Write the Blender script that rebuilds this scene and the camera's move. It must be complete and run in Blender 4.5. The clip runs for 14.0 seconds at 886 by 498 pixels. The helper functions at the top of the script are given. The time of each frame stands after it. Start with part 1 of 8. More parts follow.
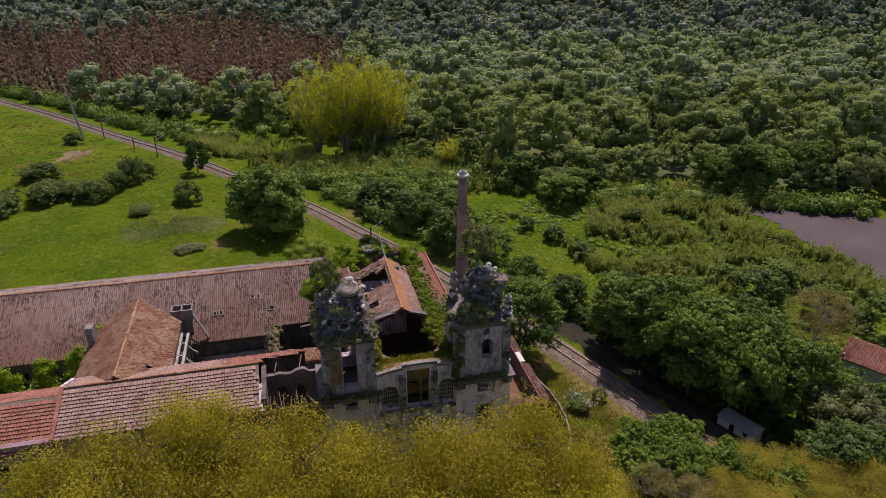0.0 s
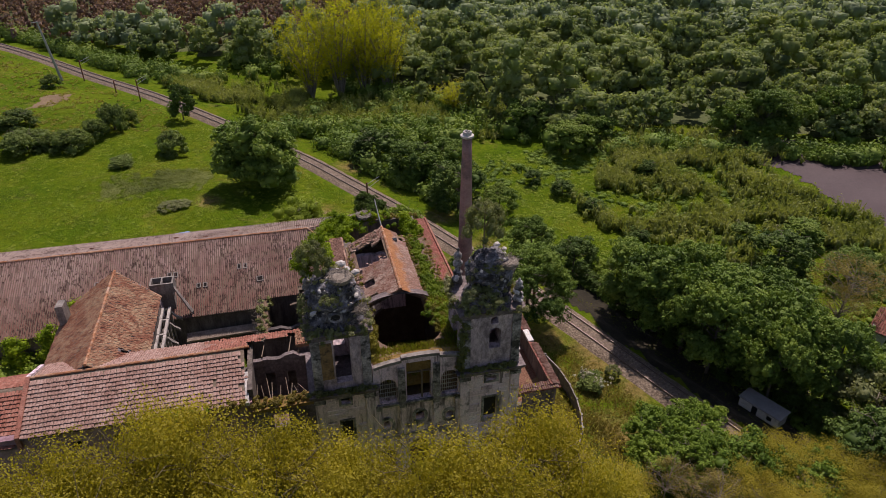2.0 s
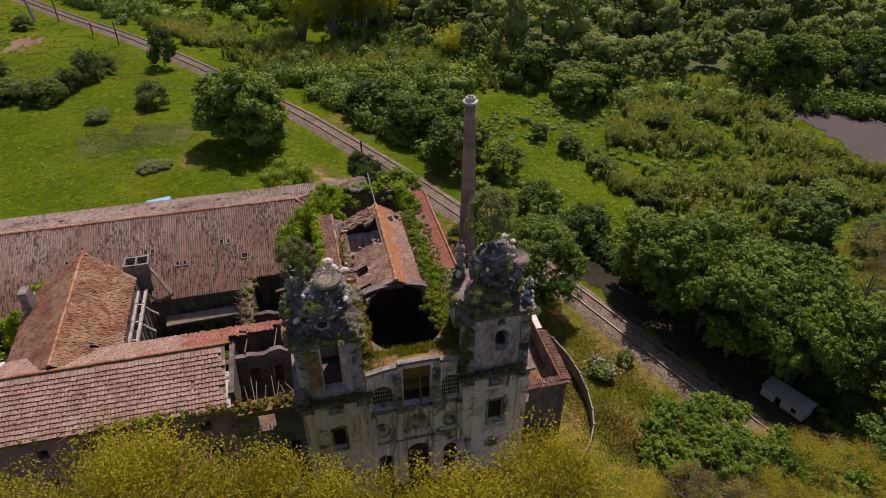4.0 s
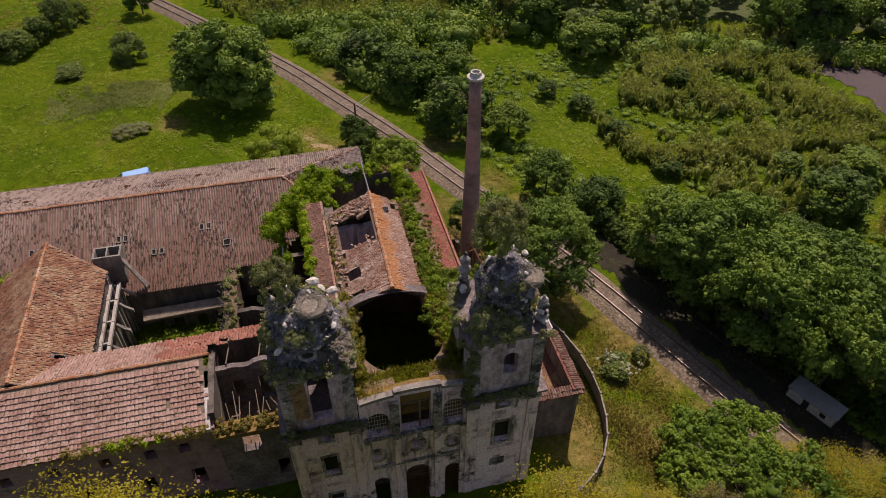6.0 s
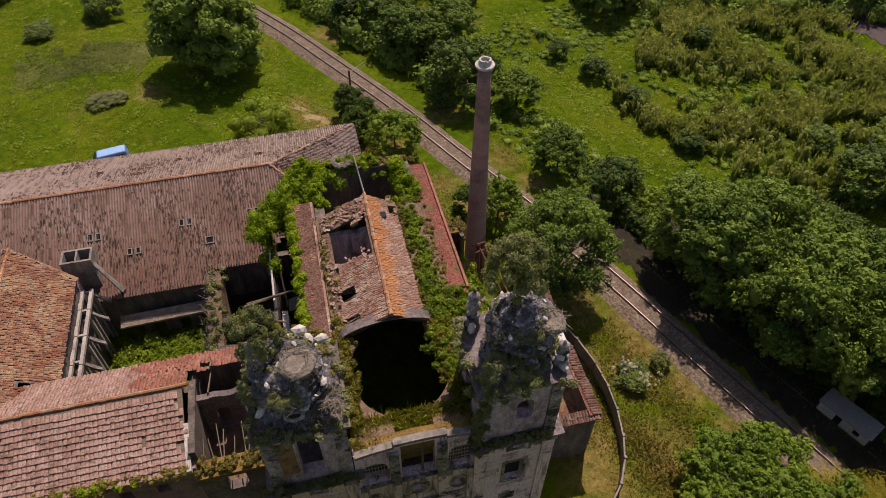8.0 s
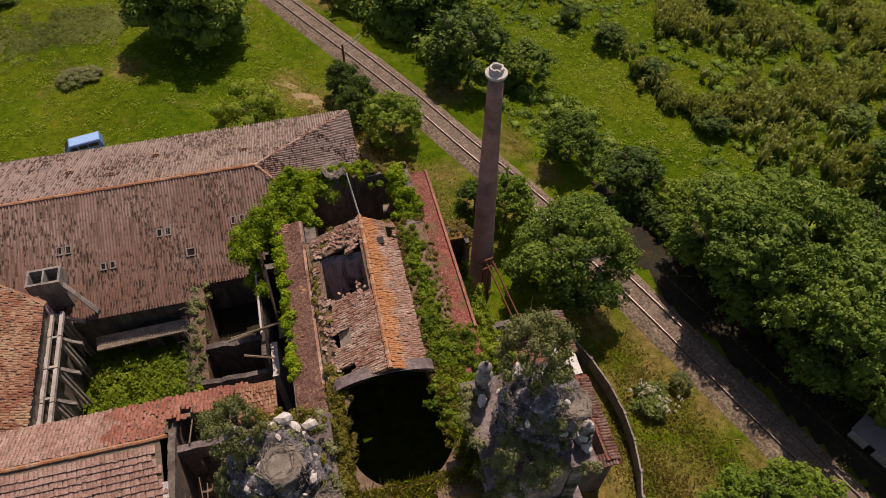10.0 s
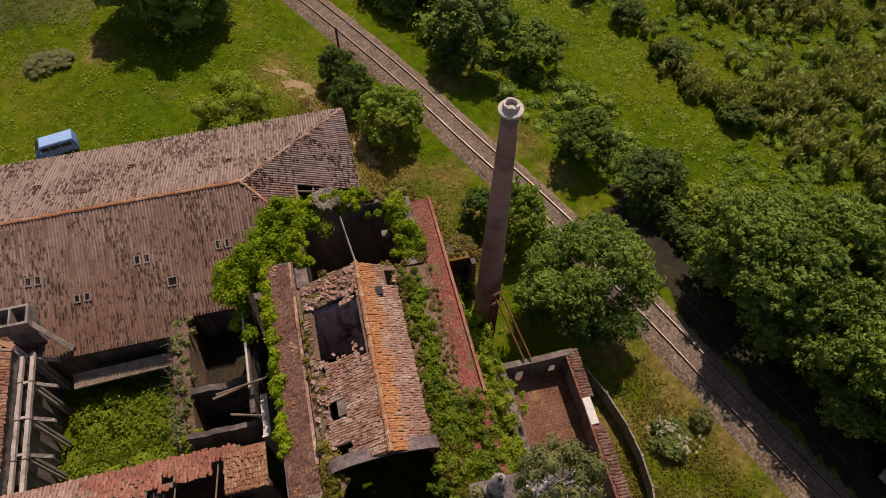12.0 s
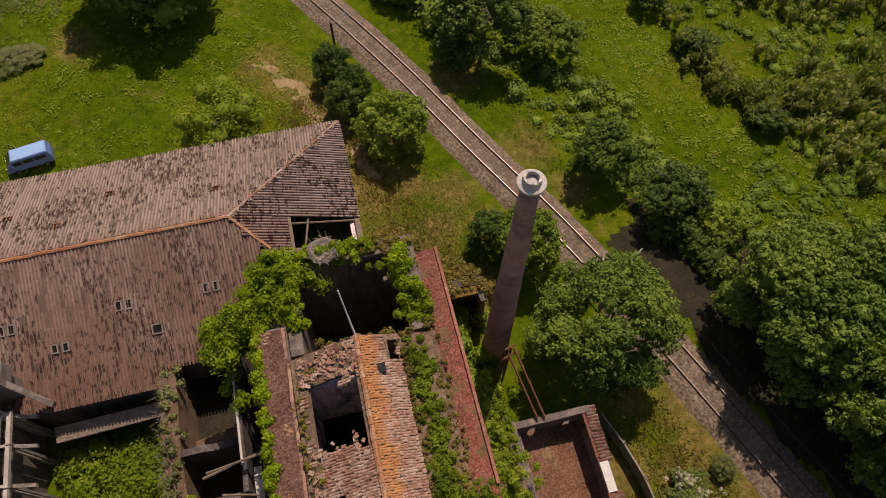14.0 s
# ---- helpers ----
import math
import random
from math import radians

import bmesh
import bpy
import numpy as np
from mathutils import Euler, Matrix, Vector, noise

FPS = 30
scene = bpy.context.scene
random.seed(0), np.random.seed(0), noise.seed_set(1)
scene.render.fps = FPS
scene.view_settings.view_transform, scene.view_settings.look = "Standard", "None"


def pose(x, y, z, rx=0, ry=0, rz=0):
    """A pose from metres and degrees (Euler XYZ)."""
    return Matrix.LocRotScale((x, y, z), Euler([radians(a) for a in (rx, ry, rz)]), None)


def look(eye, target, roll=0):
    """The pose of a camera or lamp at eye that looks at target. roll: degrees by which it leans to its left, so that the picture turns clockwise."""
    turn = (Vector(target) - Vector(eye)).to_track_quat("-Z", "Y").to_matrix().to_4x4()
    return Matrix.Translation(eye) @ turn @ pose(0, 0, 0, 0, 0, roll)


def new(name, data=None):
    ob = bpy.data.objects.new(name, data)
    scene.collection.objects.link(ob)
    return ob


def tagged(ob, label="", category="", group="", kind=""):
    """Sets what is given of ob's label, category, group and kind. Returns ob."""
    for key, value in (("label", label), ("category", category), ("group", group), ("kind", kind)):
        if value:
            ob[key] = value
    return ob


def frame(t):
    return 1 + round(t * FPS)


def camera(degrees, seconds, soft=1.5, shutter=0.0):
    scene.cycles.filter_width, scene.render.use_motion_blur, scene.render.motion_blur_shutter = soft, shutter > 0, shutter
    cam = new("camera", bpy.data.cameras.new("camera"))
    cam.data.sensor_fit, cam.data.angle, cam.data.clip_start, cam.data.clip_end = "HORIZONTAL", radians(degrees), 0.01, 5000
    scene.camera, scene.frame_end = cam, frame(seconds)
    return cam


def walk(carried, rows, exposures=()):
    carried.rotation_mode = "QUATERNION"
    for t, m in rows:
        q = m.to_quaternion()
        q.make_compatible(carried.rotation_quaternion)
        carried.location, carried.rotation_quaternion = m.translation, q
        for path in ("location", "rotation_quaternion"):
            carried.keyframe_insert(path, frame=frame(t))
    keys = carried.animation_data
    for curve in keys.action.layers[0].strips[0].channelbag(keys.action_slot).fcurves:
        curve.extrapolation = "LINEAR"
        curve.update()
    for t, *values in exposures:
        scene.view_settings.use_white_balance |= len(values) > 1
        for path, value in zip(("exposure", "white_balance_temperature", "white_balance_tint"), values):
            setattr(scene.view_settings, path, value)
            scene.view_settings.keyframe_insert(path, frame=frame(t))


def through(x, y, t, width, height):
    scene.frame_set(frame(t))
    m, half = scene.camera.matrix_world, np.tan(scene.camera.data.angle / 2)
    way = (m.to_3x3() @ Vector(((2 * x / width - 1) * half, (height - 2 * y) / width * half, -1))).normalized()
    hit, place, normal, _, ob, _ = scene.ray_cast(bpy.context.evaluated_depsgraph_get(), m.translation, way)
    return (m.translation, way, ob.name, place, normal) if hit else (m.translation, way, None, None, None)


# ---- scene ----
cam = camera(65.6, 14.0, soft=0.7)
METRES, EYE, TILT, LEAN, TURN = 64.0, 57.5, -26.0, 0.0, -13.25
ROWS = [
    (0.0, 0.0, 0.0, 0.0, -0.0, -0.0, 0.0),
    (0.5, -0.0027, 0.03, 0.0152, -0.01, -1.35, 0.02),
    (1.0, -0.0041, 0.0602, 0.0303, -0.03, -2.7, 0.04),
    (1.5, -0.0046, 0.0907, 0.0456, -0.04, -4.06, 0.03),
    (2.0, -0.005, 0.1212, 0.0614, -0.05, -5.41, 0.01),
    (2.5, -0.0056, 0.1515, 0.0767, -0.06, -6.77, 0.03),
    (3.0, -0.0059, 0.1817, 0.092, -0.06, -8.1, 0.01),
    (3.5, -0.0062, 0.2123, 0.1073, -0.08, -9.46, 0.01),
    (6.0, -0.0097, 0.3699, 0.1857, -0.17, -16.21, -0.03),
    (6.5, -0.011, 0.4019, 0.2012, -0.16, -17.54, -0.04),
    (7.0, -0.0122, 0.4337, 0.2169, -0.17, -18.88, -0.03),
    (7.5, -0.0138, 0.4659, 0.2327, -0.19, -20.2, -0.05),
    (8.0, -0.0153, 0.4978, 0.2486, -0.19, -21.54, -0.05),
    (10.5, -0.0225, 0.6607, 0.3296, -0.23, -28.17, -0.09),
    (11.0, -0.0242, 0.6937, 0.3459, -0.23, -29.51, -0.1),
    (11.5, -0.0259, 0.7271, 0.3628, -0.26, -30.84, -0.1),
    (12.0, -0.0266, 0.7606, 0.379, -0.23, -32.11, -0.1),
    (12.5, -0.0289, 0.794, 0.3957, -0.24, -33.45, -0.14),
    (13.0, -0.0311, 0.8272, 0.4121, -0.25, -34.73, -0.13),
    (13.5, -0.033, 0.8615, 0.4289, -0.25, -36.02, -0.17),
    (14.0, -0.0359, 0.8946, 0.445, -0.27, -37.29, -0.18),
]
walk(cam, [(t, pose(0, 0, EYE, TILT, LEAN, TURN) @ pose(METRES * x, METRES * y, METRES * z, 90 + pitch, roll, yaw)) for t, x, y, z, yaw, pitch, roll in ROWS],
     exposures=((0.0, 0.12, 6750, 29), (3.0, 0.12, 7150, 27), (7.0, 0.13, 7600, 26), (14.0, -0.08, 8300, 26)))

# ---- world, sun, exposure ----
SUN_EL, SUN_AZ = 58.0, 28.0   # degrees; azimuth counted from +y towards +x
world = bpy.data.worlds.new("sky")
scene.world = world
world.use_nodes = True
wn = world.node_tree
sky = wn.nodes.new("ShaderNodeTexSky")
sky.sky_type, sky.sun_disc = "NISHITA", False
sky.sun_elevation, sky.sun_rotation = radians(SUN_EL), radians(SUN_AZ)
wn.links.new(sky.outputs["Color"], wn.nodes["Background"].inputs["Color"])
wn.nodes["Background"].inputs["Strength"].default_value = 0.086
sun = new("sun", bpy.data.lights.new("sun", "SUN"))
sun.data.energy, sun.data.angle, sun.data.color = 4.1, radians(0.6), (1.0, 0.94, 0.86)
sun_from = Vector((math.sin(radians(SUN_AZ)) * math.cos(radians(SUN_EL)), math.cos(radians(SUN_AZ)) * math.cos(radians(SUN_EL)), math.sin(radians(SUN_EL))))
sun.matrix_world = look(sun_from * 300, (0, 0, 0))

rng = np.random.default_rng(7)

# ---- materials ----


def node_mat(name):
    m = bpy.data.materials.new(name)
    m.use_nodes = True
    nt = m.node_tree
    return m, nt, nt.nodes["Principled BSDF"]


def add(nt, kind, **values):
    n = nt.nodes.new(kind)
    for k, v in values.items():
        n.inputs[k.replace("_", " ")].default_value = v
    return n


def noise_of(nt, scale, detail=4.0, rough=0.6, stretch=None):
    tc = nt.nodes.new("ShaderNodeNewGeometry")
    n = add(nt, "ShaderNodeTexNoise", Scale=scale, Detail=detail, Roughness=rough)
    if stretch:
        mp = add(nt, "ShaderNodeMapping", Scale=stretch)
        nt.links.new(tc.outputs["Position"], mp.inputs["Vector"])
        nt.links.new(mp.outputs["Vector"], n.inputs["Vector"])
    else:
        nt.links.new(tc.outputs["Position"], n.inputs["Vector"])
    return n.outputs["Fac"]


def ramp(nt, fac, stops):
    r = nt.nodes.new("ShaderNodeValToRGB")
    r.color_ramp.elements[0].position, r.color_ramp.elements[0].color = stops[0][0], (*stops[0][1], 1)
    r.color_ramp.elements[1].position, r.color_ramp.elements[1].color = stops[-1][0], (*stops[-1][1], 1)
    for p, c in stops[1:-1]:
        e = r.color_ramp.elements.new(p)
        e.color = (*c, 1)
    nt.links.new(fac, r.inputs["Fac"])
    return r.outputs["Color"]


def mixed(nt, fac, a, b, blend="MIX"):
    n = nt.nodes.new("ShaderNodeMix")
    n.data_type, n.blend_type = "RGBA", blend
    for sock, v in ((n.inputs[0], fac), (n.inputs[6], a), (n.inputs[7], b)):
        if isinstance(v, (int, float)):
            sock.default_value = v
        elif isinstance(v, tuple):
            sock.default_value = (*v, 1)
        else:
            nt.links.new(v, sock)
    return n.outputs[2]


def maths(nt, op, a, b=0.0):
    n = nt.nodes.new("ShaderNodeMath")
    n.operation = op
    for sock, v in ((n.inputs[0], a), (n.inputs[1], b)):
        if isinstance(v, (int, float)):
            sock.default_value = v
        else:
            nt.links.new(v, sock)
    return n.outputs[0]


def bumped(nt, bsdf, height, strength, distance):
    b = add(nt, "ShaderNodeBump", Strength=strength, Distance=distance)
    nt.links.new(height, b.inputs["Height"])
    nt.links.new(b.outputs["Normal"], bsdf.inputs["Normal"])


def surface(name, stops, big, fine, rough=0.85, bump=0.4, depth=0.05, metal=0.0, stretch=None, spread=0.5, stain=None, spec=0.3, streak=0.0):
    """Colour from coarse noise through stops, broken up by fine noise; optional stain colour in patches."""
    m, nt, b = node_mat(name)
    f1, f2 = noise_of(nt, big, 5.0, 0.6, stretch), noise_of(nt, fine, 6.0, 0.7, stretch)
    fac = maths(nt, "ADD", maths(nt, "MULTIPLY", f1, 1 - spread), maths(nt, "MULTIPLY", f2, spread))
    col = ramp(nt, fac, stops)
    if stain:
        colour, scale, lo, hi = stain
        col = mixed(nt, ramp(nt, noise_of(nt, scale, 6.0, 0.65), [(lo, (0, 0, 0)), (hi, (1, 1, 1))]), col, colour)
    if streak:
        runs = ramp(nt, noise_of(nt, 1.6, 6.0, 0.7, (1, 1, 0.12)), [(0.5, (0, 0, 0)), (0.64, (1, 1, 1))])
        col = mixed(nt, maths(nt, "MULTIPLY", runs, streak), col, (0.06, 0.05, 0.055))
    grit = noise_of(nt, fine * 3.5, 5.0, 0.75)
    col = mixed(nt, 0.7, col, ramp(nt, grit, [(0.32, (0.42, 0.4, 0.38)), (0.5, (0.95, 0.95, 0.95)), (0.68, (1.25, 1.22, 1.18))]), "MULTIPLY")
    nt.links.new(col, b.inputs["Base Color"])
    b.inputs["Roughness"].default_value, b.inputs["Metallic"].default_value = rough, metal
    b.inputs["Specular IOR Level"].default_value = spec
    bumped(nt, b, f2, bump, depth)
    return m


def leaf_mat(name, dark, mid, light, scale=0.12, through=0.38):
    m, nt, b = node_mat(name)
    geo = nt.nodes.new("ShaderNodeNewGeometry")
    info = nt.nodes.new("ShaderNodeObjectInfo")
    f = maths(nt, "ADD", maths(nt, "MULTIPLY", noise_of(nt, scale, 3.0, 0.6), 0.72), maths(nt, "MULTIPLY", geo.outputs["Random Per Island"], 0.14))
    f = maths(nt, "ADD", f, maths(nt, "MULTIPLY", info.outputs["Random"], 0.14))
    col = ramp(nt, f, [(0.28, dark), (0.5, mid), (0.74, light)])
    nt.links.new(col, b.inputs["Base Color"])
    b.inputs["Roughness"].default_value, b.inputs["Specular IOR Level"].default_value = 0.62, 0.2
    tr = nt.nodes.new("ShaderNodeBsdfTranslucent")
    nt.links.new(mixed(nt, 1.0, col, (1.0, 1.0, 0.45), "MULTIPLY"), tr.inputs["Color"])
    mx = nt.nodes.new("ShaderNodeMixShader")
    mx.inputs[0].default_value = through
    nt.links.new(b.outputs[0], mx.inputs[1])
    nt.links.new(tr.outputs[0], mx.inputs[2])
    nt.links.new(mx.outputs[0], nt.nodes["Material Output"].inputs["Surface"])
    return m


def tile_mat(name, stops, lichen, amount, rough=0.85):
    """Fired clay pieces: every piece its own tone, with lichen in patches."""
    m, nt, b = node_mat(name)
    geo, info = nt.nodes.new("ShaderNodeNewGeometry"), nt.nodes.new("ShaderNodeObjectInfo")
    rnd = maths(nt, "FRACT", maths(nt, "ADD", geo.outputs["Random Per Island"], info.outputs["Random"]))
    f = maths(nt, "ADD", maths(nt, "MULTIPLY", rnd, 0.2), maths(nt, "MULTIPLY", noise_of(nt, 0.5, 5.0, 0.65), 0.8))
    col = ramp(nt, f, stops)
    moss = ramp(nt, noise_of(nt, 1.7, 8.0, 0.78), [(0.54, (0, 0, 0)), (0.64, (1, 1, 1))])
    col = mixed(nt, maths(nt, "MULTIPLY", moss, 0.75), col, (0.075, 0.05, 0.035))
    patch = ramp(nt, noise_of(nt, 0.8, 7.0, 0.72), [(amount, (0, 0, 0)), (amount + 0.12, (1, 1, 1))])
    col = mixed(nt, patch, col, lichen)
    fine = noise_of(nt, 9.0, 5.0, 0.7)
    col = mixed(nt, 0.75, col, ramp(nt, fine, [(0.34, (0.35, 0.32, 0.3)), (0.55, (1, 1, 1)), (0.7, (1.2, 1.18, 1.15))]), "MULTIPLY")
    nt.links.new(col, b.inputs["Base Color"])
    b.inputs["Roughness"].default_value = rough
    b.inputs["Specular IOR Level"].default_value = 0.2
    bumped(nt, b, fine, 0.4, 0.03)
    return m


def ground_mat():
    m, nt, b = node_mat("meadow")
    geo = nt.nodes.new("ShaderNodeNewGeometry")
    grass = ramp(nt, maths(nt, "ADD", maths(nt, "MULTIPLY", noise_of(nt, 0.07, 5.0, 0.6), 0.5), maths(nt, "MULTIPLY", noise_of(nt, 1.3, 8.0, 0.8), 0.5)),
                 [(0.34, (0.04, 0.082, 0.004)), (0.44, (0.068, 0.125, 0.005)), (0.54, (0.105, 0.155, 0.008)), (0.66, (0.16, 0.148, 0.02))])
    straw = ramp(nt, noise_of(nt, 1.2, 7.0, 0.75), [(0.34, (0.12, 0.08, 0.03)), (0.5, (0.25, 0.16, 0.07)), (0.66, (0.38, 0.27, 0.14))])
    wild = noise_of(nt, 0.16, 8.0, 0.75)
    dry = maths(nt, "MULTIPLY", ramp(nt, wild, [(0.56, (0, 0, 0)), (0.72, (1, 1, 1))]), 0.5)
    # worn and sun-dried places: centre and reach on the plan
    for x, y, reach in ((-14, 124, 3.5), (5.4, 117.2, 3.6), (7.4, 114.9, 4.2), (9.6, 112.3, 4.4), (10.8, 109.4, 5), (13.5, 99, 6), (15.5, 91, 6), (26.5, 60, 6), (25, 53, 5), (29, 68, 4), (33, 57, 5), (34, 66, 4), (26, 112, 4), (31, 101, 4), (13, 136, 5), (36, 72, 4), (31.5, 75, 4), (17.9, 98.6, 3), (20, 93.2, 4), (22, 97, 3.5), (17, 105, 4), (28, 91, 3), (33.5, 95, 3), (38.5, 64, 3.5), (41, 57, 3.5), (36, 69, 3), (19, 88.5, 5), (22, 86, 4), (24, 93, 3), (26.5, 56, 5), (27.5, 63, 3), (9, 106, 3)):
        d = nt.nodes.new("ShaderNodeVectorMath")
        d.operation = "DISTANCE"
        flat = nt.nodes.new("ShaderNodeVectorMath")
        flat.operation = "MULTIPLY"
        nt.links.new(geo.outputs["Position"], flat.inputs[0])
        flat.inputs[1].default_value = (1, 1, 0)
        nt.links.new(flat.outputs[0], d.inputs[0])
        d.inputs[1].default_value = (x, y, 0)
        zone = maths(nt, "ADD", maths(nt, "SUBTRACT", 1.0, maths(nt, "DIVIDE", d.outputs["Value"], reach)), maths(nt, "MULTIPLY", maths(nt, "SUBTRACT", wild, 0.5), 2.0))
        dry = maths(nt, "MAXIMUM", dry, maths(nt, "MULTIPLY", ramp(nt, zone, [(0.0, (0, 0, 0)), (0.8, (1, 1, 1))]), 0.7))
    col = mixed(nt, dry, grass, straw)
    tufts = noise_of(nt, 0.9, 5.0, 0.7)
    col = mixed(nt, 0.75, col, ramp(nt, tufts, [(0.36, (0.5, 0.62, 0.5)), (0.5, (0.95, 0.97, 0.9)), (0.64, (1.2, 1.15, 1.1))]), "MULTIPLY")
    fine = noise_of(nt, 5.0, 6.0, 0.8)
    col = mixed(nt, 0.6, col, ramp(nt, fine, [(0.34, (0.45, 0.48, 0.42)), (0.5, (0.95, 0.95, 0.95)), (0.66, (1.25, 1.23, 1.15))]), "MULTIPLY")
    nt.links.new(col, b.inputs["Base Color"])
    b.inputs["Roughness"].default_value, b.inputs["Specular IOR Level"].default_value = 0.95, 0.04
    bumped(nt, b, maths(nt, "ADD", fine, tufts), 0.9, 0.2)
    return m


MEADOW = ground_mat()
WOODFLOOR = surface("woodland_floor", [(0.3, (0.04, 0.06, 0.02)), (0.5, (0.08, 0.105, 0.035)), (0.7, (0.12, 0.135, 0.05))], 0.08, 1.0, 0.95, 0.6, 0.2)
# near-black: shade under trees and in deep rooms is put into this colour
SHADEGROUND = surface("shade_darkened_ground", [(0.34, (0.012, 0.011, 0.007)), (0.5, (0.028, 0.025, 0.015)), (0.68, (0.06, 0.05, 0.03))], 0.4, 3.0, 0.95, 0.7, 0.1)
BROWNEARTH = surface("bare_brown_earth", [(0.3, (0.1, 0.07, 0.04)), (0.5, (0.19, 0.135, 0.08)), (0.7, (0.26, 0.2, 0.12))], 0.4, 4.0, 0.95, 0.5, 0.06)
DIRT = surface("trodden_earth", [(0.3, (0.16, 0.12, 0.06)), (0.5, (0.3, 0.22, 0.12)), (0.7, (0.38, 0.3, 0.18))], 0.4, 4.0, 0.95, 0.5, 0.06)
MUD = surface("wet_mud", [(0.3, (0.045, 0.031, 0.034)), (0.7, (0.075, 0.053, 0.057))], 0.05, 1.2, 0.7, 0.3, 0.05)
BALLAST = surface("ballast", [(0.32, (0.035, 0.027, 0.019)), (0.48, (0.145, 0.112, 0.082)), (0.66, (0.36, 0.295, 0.225))], 0.5, 4.0, 0.95, 1.0, 0.12, spread=0.75)
PLASTER = surface("weathered_plaster", [(0.3, (0.2, 0.145, 0.165)), (0.4, (0.6, 0.47, 0.53)), (0.5, (0.84, 0.68, 0.75)), (0.68, (0.9, 0.79, 0.84))], 0.35, 2.6, 0.9, 0.5, 0.06, stretch=(1, 1, 0.45), stain=((0.06, 0.05, 0.052), 0.5, 0.55, 0.68), streak=0.8)
STONE = surface("lichened_limestone", [(0.34, (0.05, 0.048, 0.046)), (0.46, (0.2, 0.19, 0.185)), (0.56, (0.42, 0.4, 0.39)), (0.68, (0.7, 0.67, 0.65))], 0.7, 4.0, 0.92, 0.8, 0.1, stain=((0.05, 0.05, 0.045), 0.9, 0.52, 0.62))
def ashlar_mat():
    m, nt, b = node_mat("ashlar_limestone")
    info = nt.nodes.new("ShaderNodeObjectInfo")
    f = maths(nt, "ADD", maths(nt, "MULTIPLY", info.outputs["Random"], 0.22), maths(nt, "MULTIPLY", noise_of(nt, 0.5, 6.0, 0.68, (1, 1, 0.5)), 0.8))
    col = ramp(nt, f, [(0.3, (0.2, 0.145, 0.165)), (0.42, (0.6, 0.47, 0.53)), (0.52, (0.84, 0.68, 0.75)), (0.7, (0.9, 0.79, 0.84))])
    grit = noise_of(nt, 6.0, 6.0, 0.75)
    col = mixed(nt, 0.6, col, ramp(nt, grit, [(0.35, (0.4, 0.39, 0.38)), (0.6, (1.1, 1.1, 1.08))]), "MULTIPLY")
    nt.links.new(col, b.inputs["Base Color"])
    b.inputs["Roughness"].default_value = 0.92
    bumped(nt, b, grit, 0.5, 0.03)
    return m


ASHLAR = ashlar_mat()
DOMESTONE = surface("blackened_dome_stone", [(0.34, (0.03, 0.03, 0.034)), (0.47, (0.1, 0.098, 0.108)), (0.57, (0.24, 0.235, 0.25)), (0.66, (0.5, 0.49, 0.5)), (0.74, (0.7, 0.68, 0.66))], 0.9, 4.5, 0.93, 0.9, 0.12, stain=((0.035, 0.034, 0.036), 1.1, 0.5, 0.6))
OCHRE = surface("ochre_render", [(0.3, (0.16, 0.1, 0.05)), (0.55, (0.32, 0.21, 0.1)), (0.75, (0.42, 0.31, 0.18))], 0.8, 4.0, 0.92, 0.4, 0.04, stain=((0.06, 0.05, 0.045), 0.9, 0.5, 0.64))
DARKSTONE = surface("blackened_masonry", [(0.3, (0.04, 0.033, 0.034)), (0.5, (0.15, 0.125, 0.125)), (0.72, (0.36, 0.31, 0.31))], 0.5, 3.0, 0.95, 0.7, 0.08)
BELFRY = surface("grey_stained_masonry", [(0.3, (0.06, 0.05, 0.052)), (0.44, (0.3, 0.245, 0.265)), (0.56, (0.6, 0.5, 0.54)), (0.7, (0.75, 0.65, 0.7))], 0.5, 3.0, 0.95, 0.7, 0.08, stretch=(1, 1, 0.5))
INNER = surface("dark_streaked_plaster", [(0.3, (0.05, 0.043, 0.038)), (0.5, (0.15, 0.13, 0.115)), (0.72, (0.32, 0.285, 0.26))], 0.3, 1.8, 0.95, 0.4, 0.05, stretch=(1, 1, 0.4), streak=0.6)
# plaster with the shade of deep interiors put into its colour
SHADEWALL = surface("shade_darkened_plaster", [(0.34, (0.03, 0.026, 0.025)), (0.5, (0.085, 0.074, 0.07)), (0.7, (0.22, 0.2, 0.19))], 0.4, 2.2, 0.95, 0.5, 0.05, stretch=(1, 1, 0.4), streak=0.6)
PINKWALL = surface("faded_pink_render", [(0.3, (0.17, 0.1, 0.125)), (0.55, (0.31, 0.2, 0.235)), (0.75, (0.42, 0.33, 0.35))], 0.4, 3.0, 0.9, 0.3, 0.04, stain=((0.12, 0.1, 0.1), 0.6, 0.55, 0.7))
CONCRETE = surface("stained_concrete", [(0.3, (0.12, 0.11, 0.1)), (0.55, (0.27, 0.25, 0.23)), (0.75, (0.42, 0.39, 0.36))], 0.5, 3.5, 0.9, 0.4, 0.04, stain=((0.14, 0.13, 0.12), 0.9, 0.56, 0.7), streak=0.5)
PALECONC = surface("pale_concrete", [(0.3, (0.24, 0.22, 0.205)), (0.55, (0.42, 0.395, 0.375)), (0.75, (0.56, 0.535, 0.51))], 0.6, 4.0, 0.9, 0.4, 0.04, stain=((0.18, 0.16, 0.15), 1.1, 0.54, 0.68))
